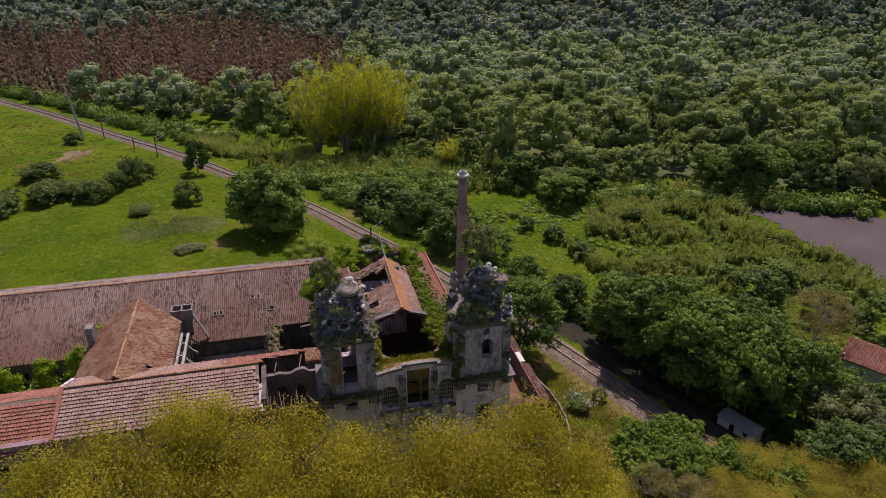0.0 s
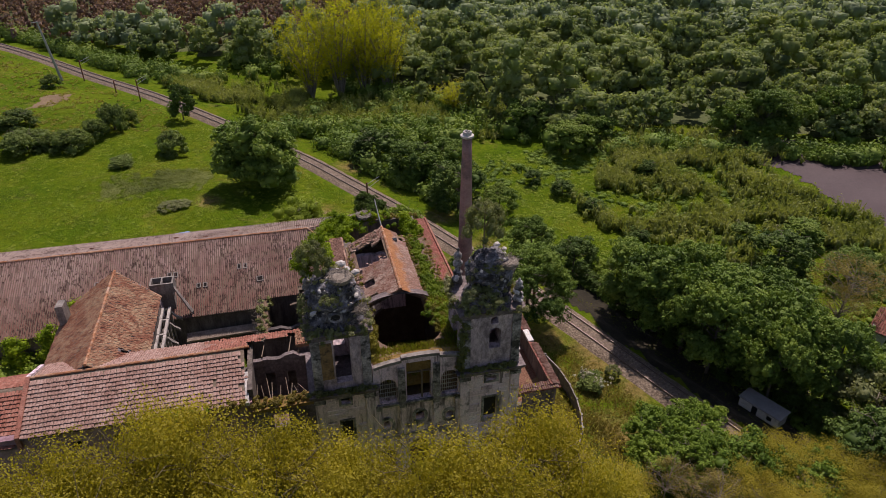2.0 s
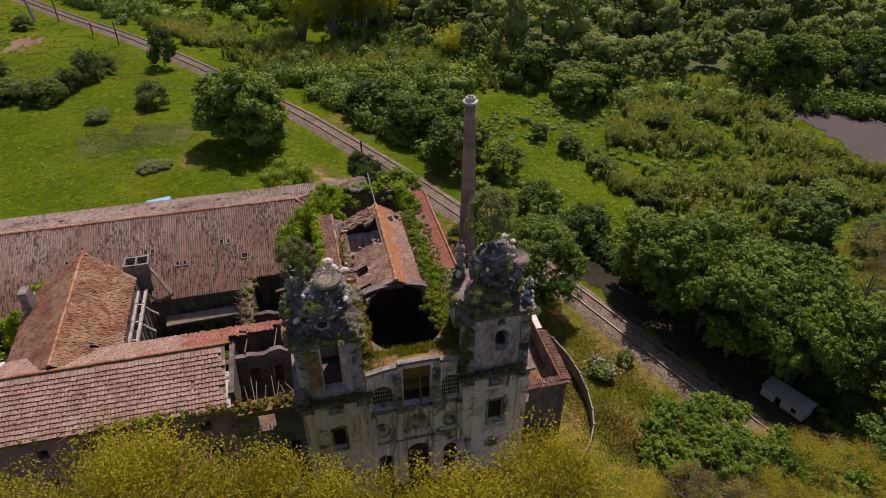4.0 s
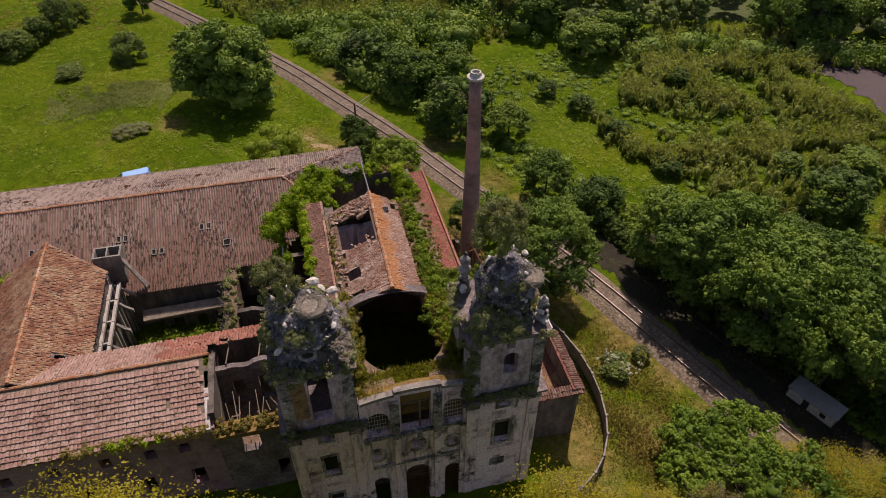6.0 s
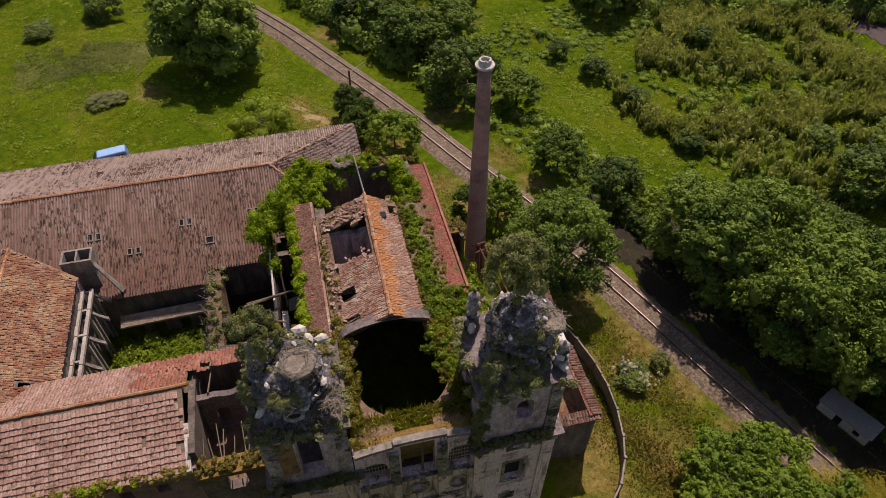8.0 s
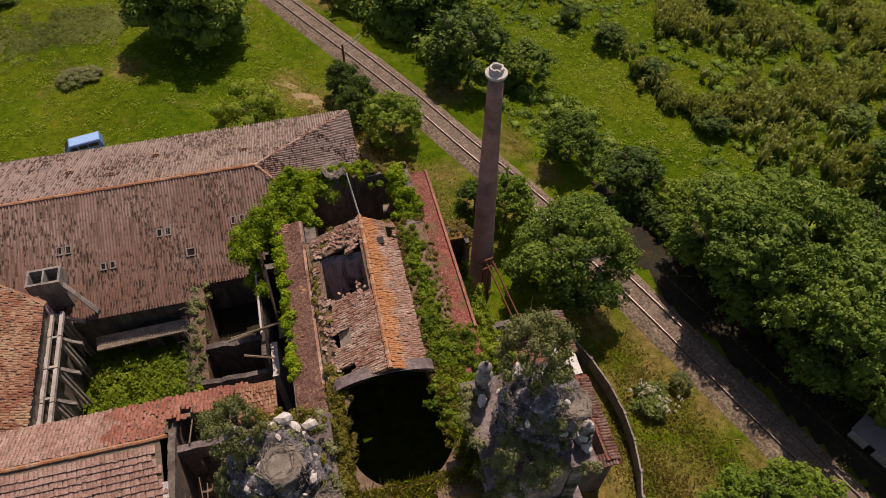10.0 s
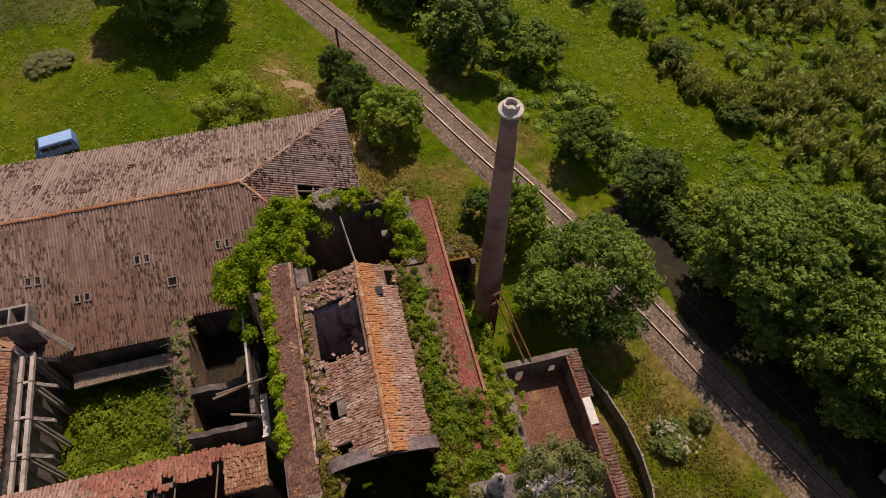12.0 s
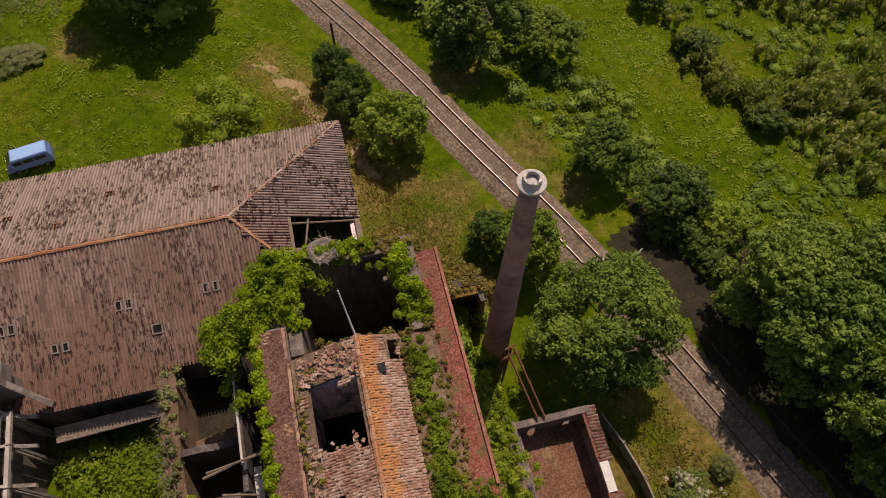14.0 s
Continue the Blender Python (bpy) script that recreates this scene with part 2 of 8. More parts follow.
BRICK = surface("red_brick", [(0.3, (0.2, 0.11, 0.1)), (0.5, (0.37, 0.22, 0.2)), (0.72, (0.48, 0.32, 0.3))], 0.5, 5.0, 0.9, 0.5, 0.03, stretch=(1, 1, 1.6), stain=((0.1, 0.08, 0.085), 0.25, 0.5, 0.66))
WHITESTONE = surface("pale_limestone", [(0.3, (0.3, 0.29, 0.28)), (0.6, (0.6, 0.58, 0.55)), (0.8, (0.75, 0.73, 0.7))], 0.9, 5.0, 0.85, 0.4, 0.04)
RUBBLE = surface("earth_and_rubble", [(0.3, (0.07, 0.05, 0.035)), (0.5, (0.19, 0.13, 0.09)), (0.72, (0.34, 0.27, 0.2))], 0.8, 5.0, 0.95, 0.9, 0.15)
REDRUBBLE = surface("crumbled_red_tile", [(0.36, (0.05, 0.025, 0.02)), (0.47, (0.17, 0.06, 0.045)), (0.56, (0.27, 0.11, 0.085)), (0.66, (0.42, 0.27, 0.22))], 0.9, 6.5, 0.95, 1.0, 0.12, spread=0.75, stain=((0.15, 0.12, 0.06), 0.7, 0.52, 0.64))
BROWNFLOOR = surface("rusty_brown_rubble", [(0.36, (0.06, 0.03, 0.02)), (0.48, (0.16, 0.08, 0.052)), (0.58, (0.24, 0.13, 0.09)), (0.7, (0.36, 0.25, 0.17))], 0.7, 6.0, 0.95, 1.0, 0.12, spread=0.7, stain=((0.3, 0.23, 0.11), 0.45, 0.57, 0.68))
REDCRUST = surface("mottled_red_crust", [(0.36, (0.06, 0.025, 0.02)), (0.46, (0.22, 0.065, 0.05)), (0.55, (0.34, 0.12, 0.095)), (0.66, (0.5, 0.33, 0.27))], 1.2, 7.0, 0.95, 1.0, 0.1, spread=0.65, stain=((0.16, 0.1, 0.05), 0.6, 0.53, 0.63))
PALERUBBLE = surface("pale_rubble", [(0.34, (0.1, 0.08, 0.065)), (0.5, (0.26, 0.21, 0.17)), (0.68, (0.45, 0.39, 0.33))], 0.9, 6.0, 0.95, 0.9, 0.1)
MOSSBROWN = surface("brown_moss", [(0.3, (0.1, 0.06, 0.02)), (0.5, (0.22, 0.14, 0.045)), (0.7, (0.34, 0.24, 0.09))], 0.9, 5.0, 0.95, 0.9, 0.12)
BANDBROWN = surface("dark_brown_crumbled_tile", [(0.36, (0.045, 0.025, 0.02)), (0.47, (0.12, 0.062, 0.048)), (0.56, (0.19, 0.11, 0.085)), (0.68, (0.36, 0.26, 0.2))], 0.9, 7.0, 0.95, 1.0, 0.1, spread=0.7)
STEEL = surface("rail_steel", [(0.3, (0.16, 0.13, 0.12)), (0.7, (0.34, 0.3, 0.28))], 0.3, 6.0, 0.5, 0.1, 0.01, metal=0.9)
RUST = surface("rusted_iron", [(0.3, (0.1, 0.04, 0.025)), (0.7, (0.24, 0.1, 0.06))], 1.0, 8.0, 0.8, 0.4, 0.02, metal=0.3)
GALV = surface("grey_galvanised_steel", [(0.3, (0.3, 0.31, 0.32)), (0.7, (0.46, 0.47, 0.48))], 1.0, 9.0, 0.55, 0.2, 0.01, metal=0.6)
WOOD = surface("weathered_timber", [(0.3, (0.08, 0.06, 0.045)), (0.5, (0.17, 0.135, 0.1)), (0.72, (0.3, 0.26, 0.21))], 1.0, 8.0, 0.9, 0.5, 0.03, stretch=(1, 6, 1))
SLEEPER = surface("stained_concrete_sleeper", [(0.3, (0.08, 0.062, 0.052)), (0.7, (0.23, 0.185, 0.155))], 1.0, 6.0, 0.9, 0.4, 0.02)
def ribbed_roof_mat():
    m, nt, b = node_mat("mossy_ribbed_tile")
    tone = maths(nt, "ADD", maths(nt, "MULTIPLY", noise_of(nt, 0.12, 5.0, 0.6), 0.7), maths(nt, "MULTIPLY", noise_of(nt, 1.6, 5.0, 0.7, (1, 0.4, 0.4)), 0.3))
    col = ramp(nt, tone, [(0.34, (0.17, 0.1, 0.085)), (0.46, (0.23, 0.15, 0.132)), (0.57, (0.285, 0.21, 0.19)), (0.7, (0.36, 0.29, 0.268))])
    crowd = maths(nt, "MULTIPLY", maths(nt, "SUBTRACT", noise_of(nt, 0.2, 4.0, 0.6), 0.5), 0.5)
    specks = ramp(nt, maths(nt, "ADD", noise_of(nt, 4.6, 3.0, 0.6, (1, 0.36, 0.36)), crowd), [(0.56, (0, 0, 0)), (0.59, (1, 1, 1))])
    geo0 = nt.nodes.new("ShaderNodeNewGeometry")
    xyz = nt.nodes.new("ShaderNodeSeparateXYZ")
    nt.links.new(geo0.outputs["Position"], xyz.inputs[0])
    low = ramp(nt, maths(nt, "ADD", maths(nt, "MULTIPLY", maths(nt, "SUBTRACT", 89.5, xyz.outputs[1]), 0.12), maths(nt, "SUBTRACT", noise_of(nt, 0.3, 5.0, 0.7), 0.5)), [(0.1, (0, 0, 0)), (0.75, (1, 1, 1))])
    col = mixed(nt, maths(nt, "MULTIPLY", low, 0.65), col, (0.15, 0.062, 0.042))
    # beyond the ridge the tile colour turns greyer
    far = ramp(nt, maths(nt, "ADD", maths(nt, "MULTIPLY", maths(nt, "SUBTRACT", xyz.outputs[1], 92.3), 0.4), maths(nt, "SUBTRACT", noise_of(nt, 0.3, 5.0, 0.7), 0.5)), [(0.0, (0, 0, 0)), (0.5, (1, 1, 1))])
    col = mixed(nt, maths(nt, "MULTIPLY", far, 0.6), col, (0.27, 0.235, 0.21))
    col = mixed(nt, maths(nt, "MULTIPLY", specks, 0.9), col, (0.045, 0.024, 0.022))
    geo = nt.nodes.new("ShaderNodeNewGeometry")
    col = mixed(nt, 0.8, col, ramp(nt, geo.outputs["Random Per Island"], [(0.0, (0.45, 0.42, 0.42)), (0.25, (0.95, 0.93, 0.93)), (1.0, (1.15, 1.13, 1.13))]), "MULTIPLY")
    nt.links.new(col, b.inputs["Base Color"])
    b.inputs["Roughness"].default_value, b.inputs["Specular IOR Level"].default_value = 0.9, 0.15
    bumped(nt, b, noise_of(nt, 8.0, 5.0, 0.7), 0.5, 0.04)
    return m


RIBBED = ribbed_roof_mat()
BARK = surface("grey_bark", [(0.3, (0.06, 0.05, 0.04)), (0.7, (0.2, 0.17, 0.14))], 1.0, 9.0, 0.95, 0.8, 0.04, stretch=(4, 4, 1))
TWIG = surface("pale_bark", [(0.3, (0.14, 0.12, 0.09)), (0.7, (0.3, 0.26, 0.2))], 1.0, 9.0, 0.95, 0.6, 0.02)
OLIVEBARK = surface("olive_brown_bark", [(0.3, (0.1, 0.085, 0.045)), (0.7, (0.21, 0.18, 0.1))], 1.0, 9.0, 0.95, 0.6, 0.02)
NEST = surface("dry_sticks", [(0.3, (0.12, 0.1, 0.08)), (0.55, (0.28, 0.25, 0.21)), (0.75, (0.42, 0.39, 0.35))], 2.0, 14.0, 0.95, 1.0, 0.1)
PALEBLUE = surface("lighter_blue_paint", [(0.3, (0.2, 0.4, 0.74)), (0.7, (0.32, 0.54, 0.84))], 1.2, 6.0, 0.4, 0.05, 0.01)
BLUE = surface("faded_blue_paint", [(0.3, (0.1, 0.2, 0.46)), (0.7, (0.16, 0.29, 0.58))], 1.0, 6.0, 0.4, 0.05, 0.01)
DARKGLASS = surface("dark_glass", [(0.3, (0.012, 0.014, 0.016)), (0.7, (0.03, 0.033, 0.036))], 1.0, 3.0, 0.12, 0.0, 0.01, spec=0.5)
# black that stands for the dark below open skylights
OPENINGBLACK = surface("black_opening_fill", [(0.3, (0.008, 0.007, 0.007)), (0.7, (0.02, 0.018, 0.018))], 1.0, 5.0, 0.75, 0.1, 0.01, spec=0.1)
# black for tyres and wires, and for the painted dark inside openings
RUBBER_SHADE = surface("rubber_and_interior_shade", [(0.3, (0.015, 0.015, 0.015)), (0.7, (0.03, 0.03, 0.03))], 1.0, 9.0, 0.8, 0.2, 0.01)
WHITEPAINT = surface("dirty_white_paint", [(0.3, (0.45, 0.45, 0.44)), (0.7, (0.68, 0.68, 0.66))], 0.8, 4.0, 0.7, 0.2, 0.02, stain=((0.3, 0.29, 0.27), 1.2, 0.55, 0.7))
SHEETROOF = surface("grey_fibre_cement", [(0.3, (0.22, 0.21, 0.2)), (0.7, (0.38, 0.37, 0.36))], 0.8, 5.0, 0.9, 0.3, 0.02)
CLAY = tile_mat("faded_clay_tile", [(0.25, (0.22, 0.125, 0.1)), (0.5, (0.34, 0.22, 0.185)), (0.78, (0.45, 0.33, 0.29))], (0.22, 0.19, 0.15), 0.6)
REDCLAY = tile_mat("red_clay_tile", [(0.25, (0.19, 0.07, 0.05)), (0.5, (0.31, 0.13, 0.095)), (0.78, (0.42, 0.23, 0.18))], (0.24, 0.15, 0.12), 0.62)
BROWNCLAY = tile_mat("brown_mossy_tile", [(0.28, (0.17, 0.06, 0.04)), (0.42, (0.26, 0.12, 0.075)), (0.55, (0.34, 0.205, 0.13)), (0.72, (0.4, 0.31, 0.2))], (0.1, 0.04, 0.03), 0.55)
ORANGECLAY = tile_mat("orange_lichened_tile", [(0.25, (0.28, 0.11, 0.06)), (0.47, (0.4, 0.19, 0.1)), (0.6, (0.46, 0.27, 0.17)), (0.78, (0.5, 0.38, 0.3))], (0.36, 0.26, 0.2), 0.55)
DARKTILE = tile_mat("dark_brown_tile", [(0.28, (0.08, 0.035, 0.028)), (0.45, (0.15, 0.08, 0.062)), (0.6, (0.22, 0.14, 0.115)), (0.75, (0.36, 0.28, 0.25))], (0.05, 0.025, 0.02), 0.56)


def lichen_slope_mat():
    """Clay tiles of the nave: orange lichen in a belt along the ridge, pinkish and mossy lower down."""
    m = tile_mat("ridge_lichened_tile", [(0.25, (0.2, 0.11, 0.085)), (0.45, (0.33, 0.2, 0.155)), (0.6, (0.42, 0.31, 0.26)), (0.78, (0.5, 0.42, 0.36))], (0.3, 0.13, 0.11), 0.57)
    nt = m.node_tree
    b = nt.nodes["Principled BSDF"]
    old = b.inputs["Base Color"].links[0].from_socket
    geo = nt.nodes.new("ShaderNodeNewGeometry")
    xyz = nt.nodes.new("ShaderNodeSeparateXYZ")
    nt.links.new(geo.outputs["Position"], xyz.inputs[0])
    near = maths(nt, "SUBTRACT", maths(nt, "ADD", 12.1, maths(nt, "MULTIPLY", maths(nt, "SUBTRACT", noise_of(nt, 0.9, 5.0, 0.7), 0.5), 2.6)), xyz.outputs[0])
    belt = ramp(nt, near, [(0.1, (0, 0, 0)), (0.7, (1, 1, 1))])
    rust = ramp(nt, noise_of(nt, 5.0, 5.0, 0.7), [(0.35, (0.26, 0.1, 0.04)), (0.55, (0.45, 0.2, 0.07)), (0.7, (0.56, 0.34, 0.16))])
    nt.links.new(mixed(nt, maths(nt, "MULTIPLY", belt, 0.8), old, rust), b.inputs["Base Color"])
    return m


NAVETILE = lichen_slope_mat()
PALETILE = tile_mat("pale_lichened_tile", [(0.25, (0.16, 0.07, 0.05)), (0.42, (0.3, 0.16, 0.12)), (0.58, (0.42, 0.3, 0.24)), (0.78, (0.58, 0.5, 0.43))], (0.14, 0.08, 0.055), 0.57)

L_DEEP = leaf_mat("deep_green_leaves", (0.03, 0.065, 0.014), (0.085, 0.15, 0.028), (0.18, 0.26, 0.05), through=0.22)
L_MID = leaf_mat("green_leaves", (0.04, 0.085, 0.016), (0.12, 0.205, 0.032), (0.24, 0.33, 0.055), through=0.25)
L_BRIGHT = leaf_mat("bright_green_leaves", (0.055, 0.115, 0.014), (0.15, 0.245, 0.028), (0.28, 0.37, 0.05), through=0.28)
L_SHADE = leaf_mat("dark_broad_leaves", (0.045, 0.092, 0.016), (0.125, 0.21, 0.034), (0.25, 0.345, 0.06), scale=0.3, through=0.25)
L_GRASS = leaf_mat("meadow_grass_blades", (0.08, 0.145, 0.008), (0.145, 0.215, 0.012), (0.23, 0.25, 0.022), scale=0.09, through=0.6)
L_SAGE = leaf_mat("sage_green_weeds", (0.12, 0.13, 0.06), (0.22, 0.24, 0.11), (0.34, 0.35, 0.19), scale=0.6, through=0.4)
L_YELLOW = leaf_mat("yellow_green_leaves", (0.3, 0.33, 0.02), (0.43, 0.46, 0.03), (0.55, 0.55, 0.06), through=0.62)
L_OLIVE = leaf_mat("spring_olive_leaves", (0.23, 0.21, 0.02), (0.36, 0.325, 0.03), (0.48, 0.42, 0.06), scale=0.15, through=0.55)
L_GREY = leaf_mat("grey_green_leaves", (0.09, 0.11, 0.045), (0.19, 0.22, 0.085), (0.3, 0.33, 0.15))
L_BUSH = leaf_mat("pale_green_bush_leaves", (0.065, 0.11, 0.03), (0.165, 0.235, 0.06), (0.28, 0.35, 0.1), through=0.35)
L_REED = leaf_mat("reed_leaves", (0.1, 0.14, 0.03), (0.23, 0.28, 0.075), (0.36, 0.4, 0.15), scale=0.1, through=0.5)
# woodland leaves: distance haze is put into the colour, stronger farther off
L_HAZEMID = leaf_mat("haze_tinted_woodland_leaves", (0.21, 0.275, 0.16), (0.3, 0.385, 0.215), (0.38, 0.46, 0.25), scale=0.09, through=0.5)
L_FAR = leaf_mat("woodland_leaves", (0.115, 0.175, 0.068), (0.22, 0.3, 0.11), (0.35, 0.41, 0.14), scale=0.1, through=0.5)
L_HAZEPINE = leaf_mat("haze_tinted_pine_needles", (0.15, 0.2, 0.165), (0.235, 0.295, 0.235), (0.31, 0.37, 0.29), scale=0.05, through=0.45)
L_BROWN = leaf_mat("browned_conifer_needles", (0.17, 0.11, 0.1), (0.29, 0.19, 0.165), (0.36, 0.27, 0.22), scale=0.06, through=0.45)
L_IVY = leaf_mat("ivy_leaves", (0.085, 0.16, 0.008), (0.22, 0.34, 0.015), (0.38, 0.48, 0.03), scale=0.5, through=0.45)
L_CREEPER = leaf_mat("creeper_leaves", (0.075, 0.14, 0.012), (0.19, 0.28, 0.022), (0.32, 0.4, 0.05), scale=0.5, through=0.45)
L_MOSSY = leaf_mat("olive_wall_weeds", (0.11, 0.11, 0.02), (0.22, 0.21, 0.035), (0.34, 0.31, 0.08), scale=0.5, through=0.45)
L_WEED = leaf_mat("dry_weeds", (0.13, 0.11, 0.03), (0.28, 0.24, 0.07), (0.45, 0.38, 0.15), scale=0.4, through=0.5)
L_BLOSSOM = leaf_mat("white_blossom", (0.3, 0.3, 0.22), (0.5, 0.5, 0.4), (0.7, 0.7, 0.6), scale=0.6)

# ---- mesh helpers ----


class Shape:
    """Collects corners and faces of one mesh in world metres."""

    def __init__(self):
        self.v, self.f, self.weld = [], [], False

    def poly(self, pts):
        n = len(self.v)
        self.v += [tuple(p) for p in pts]
        self.f.append(tuple(range(n, n + len(pts))))
        return self

    def box(self, x0, x1, y0, y1, z0, z1, turn=0.0, at=None):
        c, s = math.cos(radians(turn)), math.sin(radians(turn))
        ox, oy = at or ((x0 + x1) / 2, (y0 + y1) / 2)
        n = len(self.v)
        for z in (z0, z1):
            for x, y in ((x0, y0), (x1, y0), (x1, y1), (x0, y1)):
                self.v.append((ox + (x - ox) * c - (y - oy) * s, oy + (x - ox) * s + (y - oy) * c, z))
        self.f += [tuple(n + i for i in q) for q in ((3, 2, 1, 0), (4, 5, 6, 7), (0, 1, 5, 4), (1, 2, 6, 5), (2, 3, 7, 6), (3, 0, 4, 7))]
        return self

    def prism(self, outline, z0, z1):
        n, k = len(self.v), len(outline)
        self.v += [(x, y, z0) for x, y in outline] + [(x, y, z1) for x, y in outline]
        self.f += [tuple(range(n + k - 1, n - 1, -1)), tuple(range(n + k, n + 2 * k))]
        self.f += [(n + i, n + (i + 1) % k, n + k + (i + 1) % k, n + k + i) for i in range(k)]
        return self

    def slab(self, pts, down):
        """A plate: the corners of its top, and how thick it is."""
        n, k = len(self.v), len(pts)
        self.v += [tuple(p) for p in pts] + [(x, y, z - down) for x, y, z in pts]
        self.f += [tuple(range(n, n + k)), tuple(range(n + 2 * k - 1, n + k - 1, -1))]
        self.f += [(n + i, n + k + i, n + k + (i + 1) % k, n + (i + 1) % k) for i in range(k)]
        return self

    def tube(self, path, radii, sides=7):
        n = len(self.v)
        path = [Vector(p) for p in path]
        for i, p in enumerate(path):
            d = (path[min(i + 1, len(path) - 1)] - path[max(i - 1, 0)]).normalized()
            a = d.orthogonal().normalized()
            b = d.cross(a)
            for k in range(sides):
                w = 2 * math.pi * k / sides
                self.v.append(tuple(p + (a * math.cos(w) + b * math.sin(w)) * radii[i]))
        for i in range(len(path) - 1):
            for k in range(sides):
                q = n + i * sides
                self.f.append((q + k, q + (k + 1) % sides, q + sides + (k + 1) % sides, q + sides + k))
        self.f += [tuple(range(n + sides - 1, n - 1, -1)), tuple(range(n + (len(path) - 1) * sides, n + len(path) * sides))]
        return self

    def lathe(self, x, y, rings, sides=24, wobble=0.0, seed=0):
        """Rings of (radius, z) round an upright axis, closed at both ends; wobble makes it uneven."""
        n = len(self.v)
        for r, z in rings:
            for k in range(sides):
                w = 2 * math.pi * k / sides
                p = Vector((x + r * math.cos(w), y + r * math.sin(w), z))
                if wobble:
                    q = noise.noise_vector(p * 0.9 + Vector((seed, 0, 0))) * wobble + noise.noise_vector(p * 2.6) * wobble * 0.7 + noise.noise_vector(p * 6.0) * wobble * 0.35
                    p += Vector((q.x, q.y, q.z * 0.6))
                self.v.append(tuple(p))
        for i in range(len(rings) - 1):
            for k in range(sides):
                q = n + i * sides
                self.f.append((q + k, q + (k + 1) % sides, q + sides + (k + 1) % sides, q + sides + k))
        m = n + (len(rings) - 1) * sides
        self.f += [tuple(range(n + sides - 1, n - 1, -1)), tuple(range(m, m + sides))]
        return self

    def wall(self, axis, a0, a1, b0, b1, z0, tops, holes=()):
        """A wall along 'x' or 'y' from a0 to a1, between b0 and b1 across, on z0. tops: a height, or a function of a for a broken top.
        holes: (a0, a1, z0, z1, arched), cut right through."""
        self.weld = True
        top = tops if callable(tops) else (lambda a: tops)
        cuts = sorted({a0, a1, *[h[0] for h in holes], *[h[1] for h in holes]})
        if callable(tops):
            cuts = sorted({*cuts, *[a0 + (a1 - a0) * i / max(2, int((a1 - a0) / 0.45)) for i in range(max(2, int((a1 - a0) / 0.45)))]})
        P = (lambda a, b, z: (a, b, z)) if axis == "x" else (lambda a, b, z: (b, a, z))
        spans = []
        for u, w in zip(cuts, cuts[1:]):
            mid = (u + w) / 2
            here = sorted([(h[2], h[3]) for h in holes if h[0] < mid < h[1]])
            z, bits = z0, []
            for lo, hi in here:
                if lo > z:
                    bits.append((z, lo))
                z = max(z, hi)
            bits.append((z, None))
            spans.append((u, w, bits))
        for u, w, bits in spans:
            for lo, hi in bits:
                h0, h1 = (top(u), top(w)) if hi is None else (hi, hi)
                if min(h0, h1) <= lo:
                    h0, h1 = max(h0, lo + 0.02), max(h1, lo + 0.02)
                c = [P(u, b0, lo), P(w, b0, lo), P(w, b1, lo), P(u, b1, lo), P(u, b0, h0), P(w, b0, h1), P(w, b1, h1), P(u, b1, h0)]
                n = len(self.v)
                self.v += c
                self.f += [tuple(n + i for i in q) for q in ((3, 2, 1, 0), (4, 5, 6, 7), (0, 1, 5, 4), (1, 2, 6, 5), (2, 3, 7, 6), (3, 0, 4, 7))]
        for h in holes:
            if len(h) > 4 and h[4]:
                r, cx = (h[1] - h[0]) / 2, (h[0] + h[1]) / 2
                for side in (-1, 1):
                    arc = [(cx + side * r * math.sin(radians(w)), h[3] - r + r * math.cos(radians(w))) for w in range(0, 91, 15)]
                    for (p, q), (p2, q2) in zip(arc, arc[1:]):
                        c = [P(p, b0, q), P(p2, b0, q2), P(p2, b0, h[3]), P(p, b0, h[3]), P(p, b1, q), P(p2, b1, q2), P(p2, b1, h[3]), P(p, b1, h[3])]
                        n = len(self.v)
                        self.v += c
                        self.f += [tuple(n + i for i in k) for k in ((0, 1, 2, 3), (7, 6, 5, 4), (0, 4, 5, 1))]
        return self


def mesh_of(name, shape, material, smooth=False):
    me = bpy.data.meshes.new(name)
    me.from_pydata(shape.v, [], shape.f)
    me.materials.append(material)
    me.update()
    bm = bmesh.new()
    bm.from_mesh(me)
    if shape.weld:
        bmesh.ops.remove_doubles(bm, verts=bm.verts, dist=0.0008)
        seen = {}
        for f in bm.faces:
            seen.setdefault(frozenset(v.index for v in f.verts), []).append(f)
        bmesh.ops.delete(bm, geom=[f for fs in seen.values() if len(fs) > 1 for f in fs], context="FACES_ONLY")
    bmesh.ops.recalc_face_normals(bm, faces=bm.faces)
    bm.to_mesh(me)
    bm.free()
    if smooth:
        me.polygons.foreach_set("use_smooth", np.ones(len(me.polygons), dtype=bool))
    return me


def mesh_np(name, verts, quads, material):
    """A mesh from arrays, for many small faces."""
    me = bpy.data.meshes.new(name)
    k = quads.shape[1]
    me.vertices.add(len(verts))
    me.vertices.foreach_set("co", np.ascontiguousarray(verts, dtype=np.float32).ravel())
    me.loops.add(quads.size)
    me.loops.foreach_set("vertex_index", np.ascontiguousarray(quads, dtype=np.int32).ravel())
    me.polygons.add(len(quads))
    me.polygons.foreach_set("loop_start", np.arange(0, quads.size, k, dtype=np.int32))
    me.update(calc_edges=True)
    me.materials.append(material)
    return me


def thing(name, at, label="", category="", group="", kind=""):
    ob = new(name)
    ob.location = at
    ob.empty_display_size = 0.3
    return tagged(ob, label, category, group, kind)


